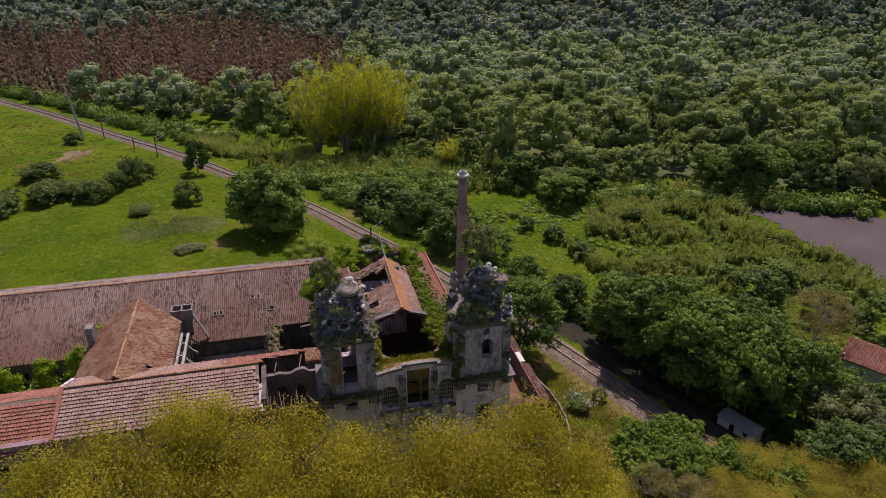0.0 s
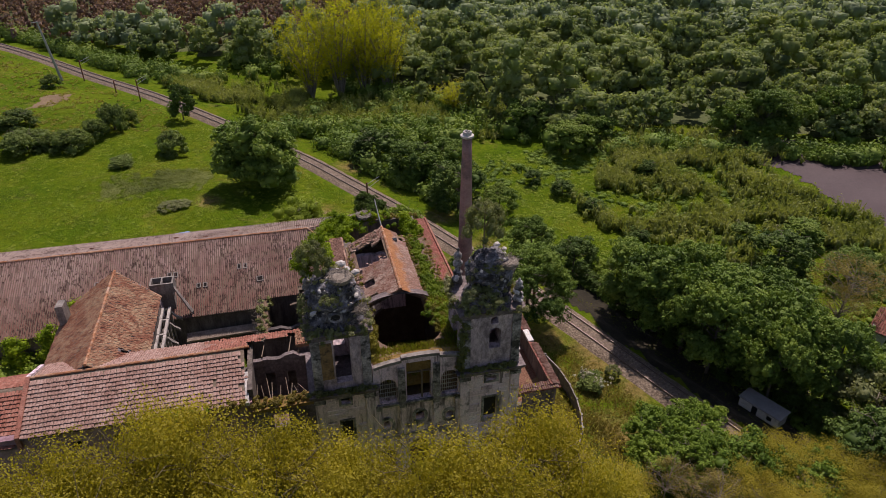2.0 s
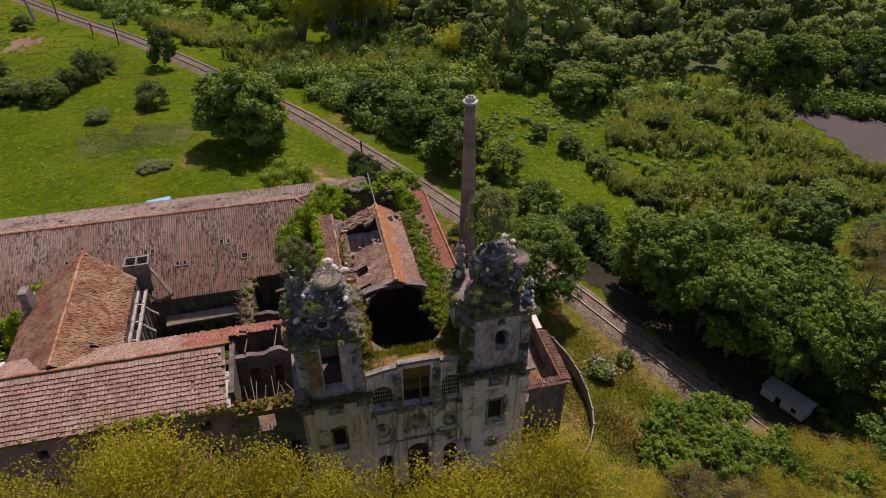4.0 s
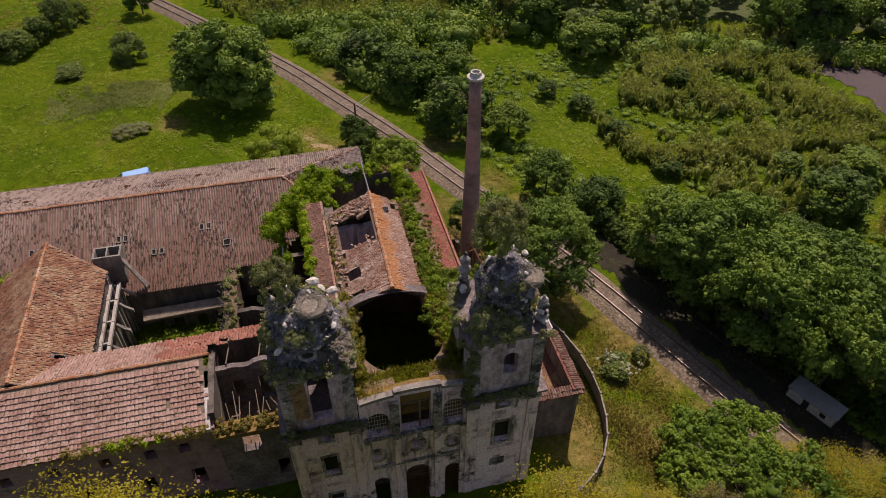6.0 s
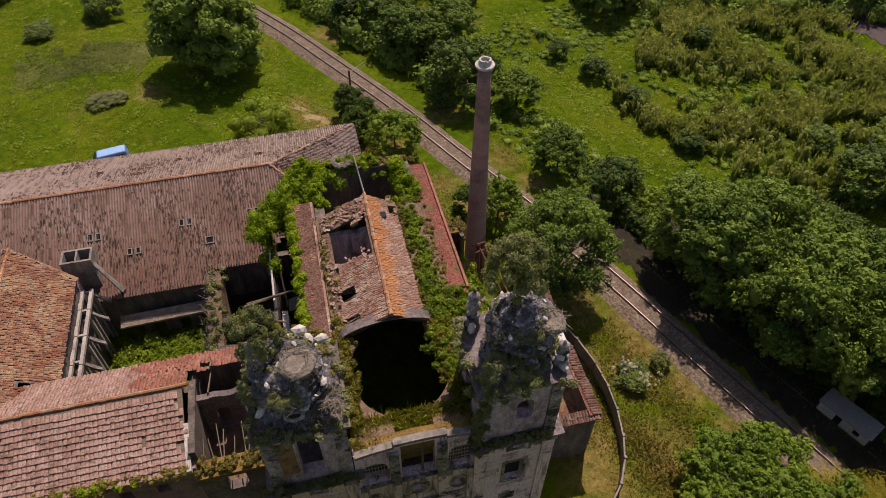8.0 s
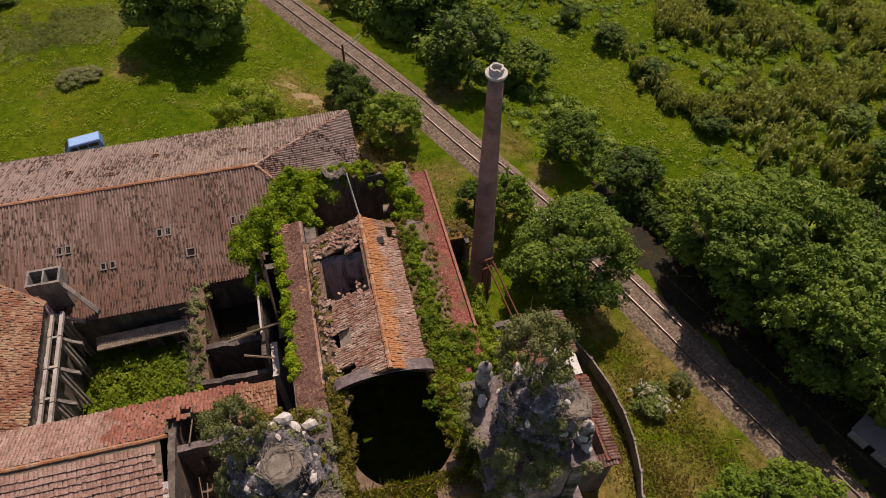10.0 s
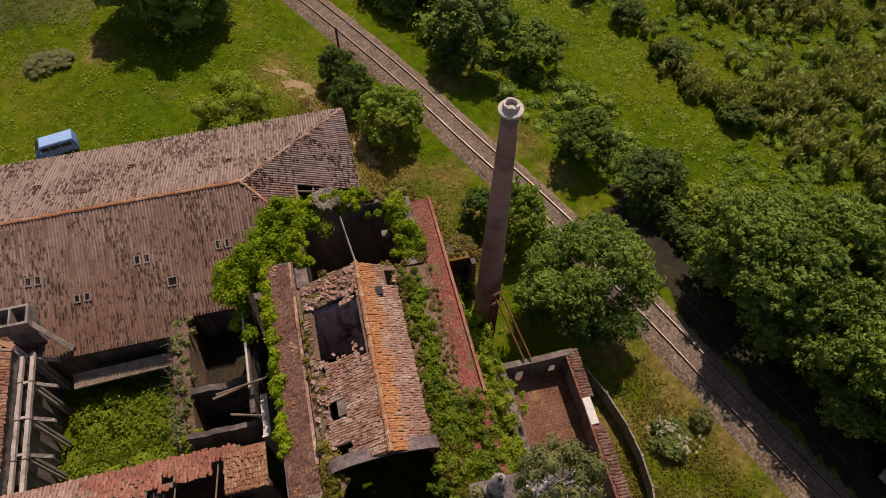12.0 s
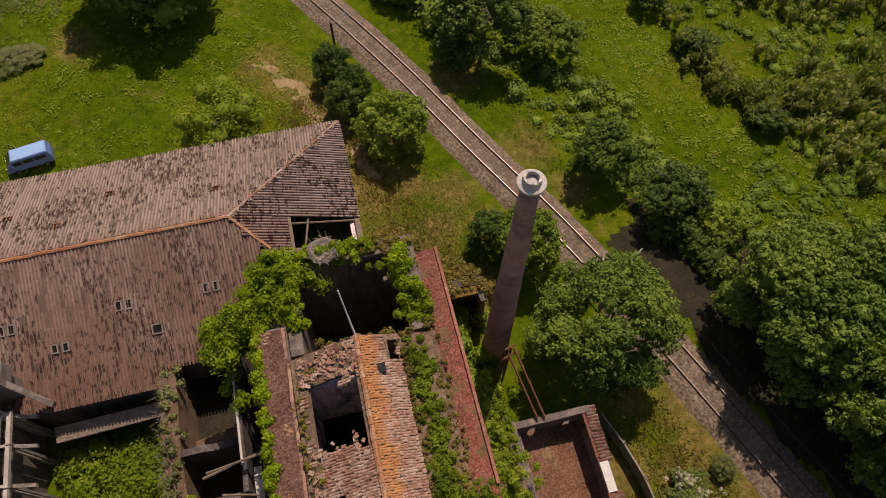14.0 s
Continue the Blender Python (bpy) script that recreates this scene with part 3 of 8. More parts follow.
def world_at(ob):
    p = Vector(ob.location)
    while ob.parent:
        ob = ob.parent
        p += ob.location
    return p


def part(name, shape, material, parent, label="", smooth=False):
    """A piece in world metres, hung under its thing."""
    me = mesh_of(name, shape, material, smooth) if isinstance(shape, Shape) else shape
    me.transform(Matrix.Translation(-world_at(parent)))
    ob = new(name, me)
    ob.parent = parent
    return tagged(ob, label)


def solo(name, shape, material, label="", category="", group="", kind="", smooth=False):
    me = mesh_of(name, shape, material, smooth) if isinstance(shape, Shape) else shape
    return tagged(new(name, me), label, category, group, kind)


def ragged(base, amount, seed):
    return lambda a: base + amount * (noise.noise(Vector((a * 0.5, seed, 0))) * 1.2 + noise.noise(Vector((a * 2.1, seed + 7, 0))) * 0.5)


def leaf_quads(centres, normals, sizes, rng, slim=0.6):
    """Four-cornered leaves: arrays of centres, facing directions and sizes."""
    n = len(centres)
    normals = normals / np.maximum(np.linalg.norm(normals, axis=1, keepdims=True), 1e-6)
    r = rng.normal(size=(n, 3))
    t = np.cross(normals, r)
    t /= np.maximum(np.linalg.norm(t, axis=1, keepdims=True), 1e-6)
    b = np.cross(normals, t)
    s = sizes[:, None]
    v = np.stack([centres - t * s, centres - b * s * slim, centres + t * s, centres + b * s * slim], axis=1).reshape(-1, 3)
    return v, np.arange(4 * n).reshape(-1, 4)


def leaf_lobes(centres, radii, count, size, rng, jitter=0.7, low=-0.55, shell=0.35, core=0.0):
    """Leaves set round lobes (ellipsoids), mostly facing outwards."""
    k = len(centres)
    d = rng.normal(size=(k * count, 3))
    d /= np.linalg.norm(d, axis=1, keepdims=True)
    d[:, 2] = np.where(d[:, 2] < low, -d[:, 2], d[:, 2])
    c, r = np.repeat(centres, count, axis=0), np.repeat(radii, count, axis=0)
    p = c + d * r * (1 - shell * rng.random((k * count, 1)) ** 1.5 + 0.12 * rng.random((k * count, 1)))
    nrm = d / np.maximum(r, 0.05) * r.mean(axis=1, keepdims=True) + rng.normal(size=d.shape) * jitter * 0.6
    made = leaf_quads(p, nrm, size * (0.55 + 0.9 * rng.random(k * count)), rng)
    if not core:
        return made
    bv, bq = (BALL_V, BALL_Q) if k < 120 else (CUBE_V, CUBE_Q)
    cv = (bv[None] * (radii * core)[:, None, :] * (0.8 + 0.4 * rng.random((k, len(bv), 1))) + centres[:, None, :]).reshape(-1, 3)
    cq = (bq[None] + (np.arange(k) * len(bv))[:, None, None]).reshape(-1, 4)
    return joined([made, (cv, cq)])


def ball_quads():
    """A small ball of 24 four-cornered faces, for the dense inside of a leafy lobe."""
    vs, fs, at = [], [], {}
    for ax in range(3):
        for s in (-1, 1):
            for i in range(2):
                for j in range(2):
                    q = []
                    for a, b in ((i, j), (i + 1, j), (i + 1, j + 1), (i, j + 1)):
                        p = [0.0, 0.0, 0.0]
                        p[ax], p[(ax + 1) % 3], p[(ax + 2) % 3] = s, a - 1.0, b - 1.0
                        key = tuple(p)
                        if key not in at:
                            at[key] = len(vs)
                            vs.append(tuple(Vector(p).normalized()))
                        q.append(at[key])
                    fs.append(q if s > 0 else q[::-1])
    return np.array(vs), np.array(fs)


BALL_V, BALL_Q = ball_quads()
CUBE_V = np.array([(x, y, z) for x in (-1, 1) for y in (-1, 1) for z in (-1, 1)]) * 0.62
CUBE_Q = np.array([(0, 1, 3, 2), (4, 6, 7, 5), (0, 4, 5, 1), (2, 3, 7, 6), (0, 2, 6, 4), (1, 5, 7, 3)])


def blades(base, height, width, lean, rng):
    """Upright blades: one slim four-cornered leaf each."""
    n = len(base)
    w = rng.random(n) * 2 * math.pi
    side = np.stack([np.cos(w), np.sin(w), np.zeros(n)], axis=1) * width[:, None]
    tip = base + np.stack([rng.normal(size=n) * lean * height, rng.normal(size=n) * lean * height, height], axis=1)
    mid = base * 0.45 + tip * 0.55
    v = np.stack([base, mid - side, tip, mid + side], axis=1).reshape(-1, 3)
    return v, np.arange(4 * n).reshape(-1, 4)


def joined(bits):
    vs, fs, n = [], [], 0
    for v, f in bits:
        vs.append(v)
        fs.append(f + n)
        n += len(v)
    return np.concatenate(vs), np.concatenate(fs)


# ---- ground ----
RAIL = [(-330, 520), (-150, 322), (-94, 262.5), (-70, 236.5), (-49, 211), (-31, 190.3), (-15, 169), (3, 143), (12.2, 127.3), (19.5, 114), (25.3, 102), (31.2, 90), (36.75, 77), (40.8, 66.6), (43.45, 60), (45.9, 53.9), (57.4, 24), (85, -50), (110, -120)]


def rail_line(step):
    """The track's centre line as evenly spaced points with their directions."""
    pts = [Vector((x, y)) for x, y in RAIL]
    out = []
    for i in range(len(pts) - 1):
        p0, p1, p2, p3 = pts[max(i - 1, 0)], pts[i], pts[i + 1], pts[min(i + 2, len(pts) - 1)]
        n = max(2, int((p2 - p1).length / step))
        for j in range(n):
            t = j / n
            out.append(0.5 * ((2 * p1) + (p2 - p0) * t + (2 * p0 - 5 * p1 + 4 * p2 - p3) * t * t + (3 * p1 - p0 - 3 * p2 + p3) * t ** 3))
    return out


LINE = rail_line(0.6)
LINE_Y = np.array([p.y for p in LINE][::-1])
LINE_X = np.array([p.x for p in LINE][::-1])


def smooth_step(a):
    a = np.clip(a, 0, 1)
    return a * a * (3 - 2 * a)


def ground_z(x, y):
    x, y = np.asarray(x, dtype=float), np.asarray(y, dtype=float)
    u = (x - np.interp(y, LINE_Y, LINE_X)) * 0.87
    h = 1.6 * smooth_step((-u - 3.2) / 24) - 2.0 * smooth_step((u - 3.4) / 12)
    d = y * 0.973 + x * 0.229
    s = x * 0.973 - y * 0.229
    h = h + 0.13 * np.maximum(0, d - 300) * smooth_step((d - 290) / 120) + 0.1 * np.maximum(0, s - 150) * smooth_step((s - 140) / 80)
    far = smooth_step((d - 230) / 150)
    h = h + far * 5 * np.sin(x * 0.013 + 1.0) * np.cos(y * 0.011)
    near = smooth_step((np.abs(u) - 3.5) / 6) * (1 - smooth_step((d - 400) / 200))
    return h - 0.25 + near * (0.18 * np.sin(x * 0.37 + y * 0.21) + 0.14 * np.sin(x * 0.13 - y * 0.52 + 2))


def spread(lo, hi, mid, fine, grow):
    out, a, st = [mid], mid, fine
    while a < hi:
        a += st
        st = st * grow if a > mid + 60 else st
        out.append(a)
    a, st = mid, fine
    while a > lo:
        a -= st
        st = st * grow if a < mid - 60 else st
        out.insert(0, a)
    return np.array(out)


gx, gy = spread(-1500, 1700, 15, 1.2, 1.06), spread(-600, 2200, 90, 1.2, 1.06)
GX, GY = np.meshgrid(gx, gy)
gv = np.stack([GX, GY, ground_z(GX, GY)], axis=2).reshape(-1, 3)
nx = len(gx)
ii = (np.arange(len(gy) - 1)[:, None] * nx + np.arange(nx - 1)[None, :]).ravel()
gme = mesh_np("ground", gv, np.stack([ii, ii + 1, ii + nx + 1, ii + nx], axis=1), MEADOW)
WOOD_X = [-400, -62, -22, 0, 20, 45, 60, 90, 125, 170, 260, 420]
WOOD_Y = [560, 248, 224, 214, 192, 163, 143, 139, 121, 112, 60, 10]
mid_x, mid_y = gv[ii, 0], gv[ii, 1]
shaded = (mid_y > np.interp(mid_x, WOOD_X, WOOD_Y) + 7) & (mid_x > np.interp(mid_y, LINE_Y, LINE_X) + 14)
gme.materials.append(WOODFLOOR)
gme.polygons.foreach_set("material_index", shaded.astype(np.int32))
gme.polygons.foreach_set("use_smooth", np.ones(len(gme.polygons), dtype=bool))
solo("ground", gme, MEADOW, "green overgrown meadow with dry patches", "ground", kind="structure")


def ground_patch(name, outline, material, lift, label, category, step=None):
    """A patch of other ground laid over the meadow, following its rise."""
    pts = [Vector(p) for p in outline]
    x0, x1, y0, y1 = min(p.x for p in pts), max(p.x for p in pts), min(p.y for p in pts), max(p.y for p in pts)
    step = step or max(0.3, (x1 - x0) / 60)
    sh = Shape()
    inside = lambda x, y: sum(((a.y > y) != (b.y > y)) and (x < (b.x - a.x) * (y - a.y) / (b.y - a.y) + a.x) for a, b in zip(pts, pts[1:] + pts[:1])) % 2
    x = x0
    while x < x1:
        y = y0
        while y < y1:
            wx, wy = x + noise.noise(Vector((x * 0.35, y * 0.35, 3))) * 1.6 + noise.noise(Vector((x * 1.3, y * 1.3, 5))) * 0.5, y + noise.noise(Vector((x * 0.35, y * 0.35, 9))) * 1.6
            if inside(wx, wy):
                sh.poly([(a, b, float(ground_z(a, b)) + lift) for a, b in ((x, y), (x + step, y), (x + step, y + step), (x, y + step))])
            y += step
        x += step
    return solo(name, sh, material, label, category, kind="structure")

# ---- roofs ----


def plane_frame(a, b, d):
    """Origin at eave corner a, along the eave to b, up the slope to d."""
    a, b, d = Vector(a), Vector(b), Vector(d)
    ux = (b - a).normalized()
    up = (d - a) - ux * (d - a).dot(ux)
    return a, ux, up.normalized(), (b - a).length, up.length


def arch_tile(w, l, h, lip=0.055):
    """Corners and faces of one barrel tile: across x, up the slope y, proud in z; its lower end stands higher."""
    v, f = [], []
    for y, s in ((0.0, 1.0), (l, 0.82)):
        for k in range(5):
            t = k / 4
            v.append(((t - 0.5) * w * s, y, h * math.sin(math.pi * t) + (lip if y == 0 else 0.0)))
    f = [(k, k + 1, k + 6, k + 5) for k in range(4)]
    f += [(4, 3, 2, 1, 0)]
    return v, f


def roof_cover(parent, plane, material, keep, w=0.3, l=0.42, h=0.07, single=None, name="roof_tile", seed=1, skew=0.02, rest="tile_field", lip=0.055):
    """Barrel tiles over a slope: those for which single(u, v) holds are pieces of their own, the others one joined part."""
    o, ux, uy, width, slope = plane_frame(*plane)
    uz = ux.cross(uy)
    tv, tf = arch_tile(w * 1.02, l * 1.18, h, lip)
    one = bpy.data.meshes.new(name)
    one.from_pydata(tv, [], tf)
    one.materials.append(material)
    r = np.random.default_rng(seed)
    arr, quads, ends = [], [], 0
    tvn = np.array(tv)
    B = np.array([ux, uy, uz])
    base = world_at(parent)
    many_v, many_f, count = [], [], 0
    for j in range(int(slope / l)):
        for i in range(int(width / w)):
            u, v = (i + 0.5) * w, j * l
            if not keep(u, v):
                continue
            du, dv, dz, tw = r.normal() * skew, r.normal() * skew * 1.5, abs(r.normal()) * skew * 0.7, r.normal() * 0.05
            if single and single(u, v) and count < 300:
                ob = new(name, one)
                ob.parent = parent
                m = Matrix((ux, uy, uz)).transposed().to_4x4()
                p = o + ux * (u + du) + uy * (v + dv) + uz * (0.03 + dz)
                ob.matrix_local = Matrix.Translation(p - base) @ m @ Matrix.Rotation(tw, 4, "Z")
                count += 1
                continue
            c, s = math.cos(tw), math.sin(tw)
            t = tvn.copy()
            t[:, 0], t[:, 1] = tvn[:, 0] * c - tvn[:, 1] * s + u + du, tvn[:, 0] * s + tvn[:, 1] * c + v + dv
            t[:, 2] += 0.03 + dz
            n = 10 * len(many_v)
            many_v.append(t @ B)
            many_f.append(np.array(tf[:4]) + n)
    if many_v:
        me = mesh_np(rest, np.concatenate(many_v) + np.array(o), np.concatenate(many_f), material)
        tagged(part(rest, me, material, parent), kind="stuff")


def ribbed(parent, plane, material, keep, pitch=0.26, h=0.11, step=1.25, seed=3, name="ribbed_covering"):
    """Long ribs of interlocking tile running up a slope, course by course."""
    o, ux, uy, width, slope = plane_frame(*plane)
    uz = ux.cross(uy)
    B = np.array([ux, uy, uz])
    r = np.random.default_rng(seed)
    vs, fs, n = [], [], 0
    prof = [(-0.37, 0.0), (-0.23, 0.75), (0.0, 1.0), (0.23, 0.75), (0.37, 0.0)]
    for i in range(int(width / pitch)):
        for j in range(int(slope / step) + 1):
            u, v = (i + 0.5) * pitch, j * step
            if v + step * 0.4 > slope or not keep(u, v + step / 2):
                continue
            lift, hh = 0.02 + abs(r.normal()) * 0.008, h * (0.85 + 0.3 * r.random())
            top = min(v + step * 1.03, slope)
            vs.append(np.array([(u + a * pitch, y, b * hh + lift + z) for y, z in ((v, 0.012), (top, 0.0)) for a, b in prof]))
            fs.append(np.array([(k, k + 1, k + 6, k + 5) for k in range(4)]) + n)
            n += 10
    me = mesh_np(name, np.concatenate(vs) @ B + np.array(o), np.concatenate(fs), material)
    return tagged(part(name, me, material, parent), kind="stuff")


def decking(parent, plane, material, keep, step=0.5, thick=0.12, name="roof_deck", down=0.0):
    o, ux, uy, width, slope = plane_frame(*plane)
    uz = ux.cross(uy)
    sh = Shape()
    nu, nv = max(1, round(width / step)), max(1, round(slope / step))
    su, sv = width / nu, slope / nv
    for i in range(nu):
        for j in range(nv):
            u, v = i * su, j * sv
            if keep(u + su / 2, v + sv / 2):
                P = [o + ux * (u + a) + uy * (v + b) - uz * down for a, b in ((0, 0), (su, 0), (su, sv), (0, sv))]
                sh.poly(P)
                sh.poly([p - uz * thick for p in P][::-1])
    me = bpy.data.meshes.new(name)
    me.from_pydata(sh.v, [], sh.f)
    me.materials.append(material)
    return part(name, me, material, parent)


def capping(parent, pts, material, r=0.16, name="ridge_tile", seg=0.45, seed=5):
    """Half-round ridge tiles, one after another along a line."""
    q = np.random.default_rng(seed)
    for a, b in zip(pts, pts[1:]):
        a, b = Vector(a), Vector(b)
        n = max(1, int((b - a).length / seg))
        sh = Shape()
        for i in range(n):
            p0, p1 = a.lerp(b, i / n), a.lerp(b, (i + 1.06) / n)
            k = Vector((q.normal() * 0.015, q.normal() * 0.015, q.normal() * 0.012))
            sh.tube([p0 + k, p1 + k], [r * 1.08, r * 0.95], 7)
        part(name, sh, material, parent)


# ---- long barn with a hipped end ----
def build_barn():
    WEST, RX, RY, RZ, EZ, SY, NY, EX = -78.0, 2.4, 92.3, 11.0, 6.6, 81.3, 103.0, 12.4
    barn = thing("barn", (-25, 92, 1), "long ruined barn with mossy ribbed tile roof and hipped end", "barn")
    walls = Shape()
    walls.wall("x", WEST, -4.6, 81.9, 82.5, 0.3, 6.5, [(x, x + 1.0, 3.0, 5.0, False) for x in (-60, -52, -44, -36, -30)])
    walls.wall("x", -4.6, 4.6, 83.0, 83.6, 0.3, 6.9)
    walls.wall("y", 83.6, 88.8, 4.0, 4.6, 0.3, 7.2)
    walls.wall("x", 4.6, 6.6, 88.6, 89.2, 0.3, 6.6)
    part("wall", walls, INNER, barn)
    part("wall", Shape().wall("x", WEST, EX - 0.3, NY - 1.0, NY - 0.4, 0.3, EZ - 0.1, [(x, x + 1.1, 2.6, 4.6, False) for x in range(-70, 8, 8)]), PLASTER, barn)
    part("wall", Shape().wall("y", 89.3, NY - 1.0, EX - 0.9, EX - 0.3, 0.3, EZ - 0.1, [(95, 96.2, 2.5, 4.6, False)]), PLASTER, barn)
    part("wall", Shape().wall("x", 6.6, EX - 0.9, 89.0, 89.4, 0.3, 5.6), PLASTER, barn)
    part("wall", Shape().wall("y", 82.5, NY - 1.0, WEST, WEST + 0.6, 0.3, 6.4), PLASTER, barn)
    sl = (RZ - EZ) / (RY - SY)
    hip_e = lambda y: RX + (EX - RX) * abs(y - RY) / (NY - RY)
    def south(u, v):
        x, y = WEST + u, SY + v * math.cos(math.atan(sl))
        if x > RX and x > hip_e(y) - 0.1:
            return False
        if y < 82.6 and x > -4.7:
            return False
        if x > 3.9 and y < 88.7 - (x - 3.9) * 0.0 and x > 4.2:
            return False
        return not (x > 0.2 and y < 83.0 + (x - 0.2) * 0.6)
    def north(u, v):
        x, y = EX - u, NY - v * math.cos(math.atan((RZ - EZ) / (NY - RY)))
        return x < RX or x < hip_e(y) + 0.05
    def east(u, v):
        t = v / math.hypot(EX - RX, RZ - EZ)
        x, y = EX - (EX - RX) * t, 82.0 + u
        if y < RY and x < RX + (EX - RX) * (RY - y) / (NY - RY) - 0.1:
            return False
        if y > RY and x < hip_e(y) - 0.1:
            return False
        if y < 89.2:
            return False
        return not (6.9 < x < 12.0 and 89.3 < y < 92.5)
    ps = ((WEST, SY, EZ), (12.4, SY, EZ), (WEST, RY, RZ))
    pn = ((EX, NY, EZ), (WEST, NY, EZ), (EX, RY, RZ))
    pe = ((EX, 82.0, EZ), (EX, NY, EZ), (RX, 82.0, RZ))
    for plane, keep, seed in ((ps, south, 3), (pn, north, 4), (pe, east, 5)):
        ribbed(barn, plane, RIBBED, keep, seed=seed)
        decking(barn, plane, WOOD, keep, 0.5, 0.1)
    capping(barn, [(WEST, RY, RZ + 0.06), (RX, RY, RZ + 0.06)], ORANGECLAY, 0.17)
    capping(barn, [(RX, RY, RZ + 0.06), (EX - 0.2, NY - 0.2, EZ + 0.1)], PALETILE, 0.14)
    capping(barn, [(RX, RY, RZ + 0.06), (6.6, 87.8, RZ + 0.06 - 4.2 * 0.44)], ORANGECLAY, 0.14)
    # timbers across the open corner
    for x0, y0, x1, y1 in ((7.6, 89.3, 8.3, 92.6), (6.9, 91.9, 12.0, 92.3)):
        zz = lambda x: RZ - (x - RX) * 0.44
        part("rafter", Shape().tube([(x0, y0, zz(x0) - 0.25), (x1, y1, zz(x1) - 0.2)], [0.09, 0.09], 6), WOOD, barn)
    # skylights: framed openings in the slopes
    def skylight(x, y, w, l, sidez):
        z = RZ - sl * (RY - y) if y < RY else RZ - (RZ - EZ) / (NY - RY) * (y - RY)
        tilt = math.degrees(math.atan(sl)) * (1 if y < RY else -1)
        m = pose(x, y, z + 0.1, tilt, 0, 0)
        fr, gl = Shape(), Shape()
        for a0, a1, b0, b1 in ((-w, w, -l, -l + 0.1), (-w, w, l - 0.1, l), (-w, -w + 0.1, -l + 0.1, l - 0.1), (w - 0.1, w, -l + 0.1, l - 0.1)):
            fr.box(a0, a1, b0, b1, -0.1, 0.1)
        gl.box(-w + 0.1, w - 0.1, -l + 0.1, l - 0.1, -0.06, 0.035)
        for s in (fr, gl):
            s.v = [tuple(m @ Vector(p)) for p in s.v]
        f = part("skylight", fr, CONCRETE if sidez else RUST, barn)
        # black sheet in the frame: the shade under the opening, given as colour
        part("dark_infill", gl, OPENINGBLACK, f)
    for x, y, w, l in ((-6.8, 87.55, 0.27, 0.4), (-6.05, 87.55, 0.27, 0.4), (-4.3, 85.4, 0.42, 0.4), (-0.2, 87.55, 0.27, 0.4), (0.55, 87.55, 0.27, 0.4), (-11.85, 85.5, 0.26, 0.36), (-11.05, 85.5, 0.26, 0.36), (-15.4, 87.45, 0.27, 0.4), (-14.65, 87.45, 0.27, 0.4), (-24, 87.3, 0.27, 0.4), (-23.2, 87.3, 0.27, 0.4)):
        skylight(x, y, w, l, True)
    for x, y in ((-15.5, 97.4), (-11.2, 95.3), (-7.5, 98.3), (1.3, 96.2), (-26, 96)):
        skylight(x, y, 0.36, 0.28, False)
    # lean-to along the yard
    part("lean_to_roof", Shape().slab([(-13.6, 79.6, 4.3), (-4.9, 79.9, 4.3), (-4.9, 80.9, 4.75), (-13.6, 80.7, 4.75)], 0.22), PALERUBBLE, barn, "broken pale roof edge of the lean-to")
    part("lean_to_wall", Shape().wall("x", -12.0, -4.9, 80.6, 80.9, 0.3, 4.0, [(x, x + 1.0, 0.3, 3.0, False) for x in (-11, -8.6, -6.6)]), INNER, barn)
    return barn


build_barn()


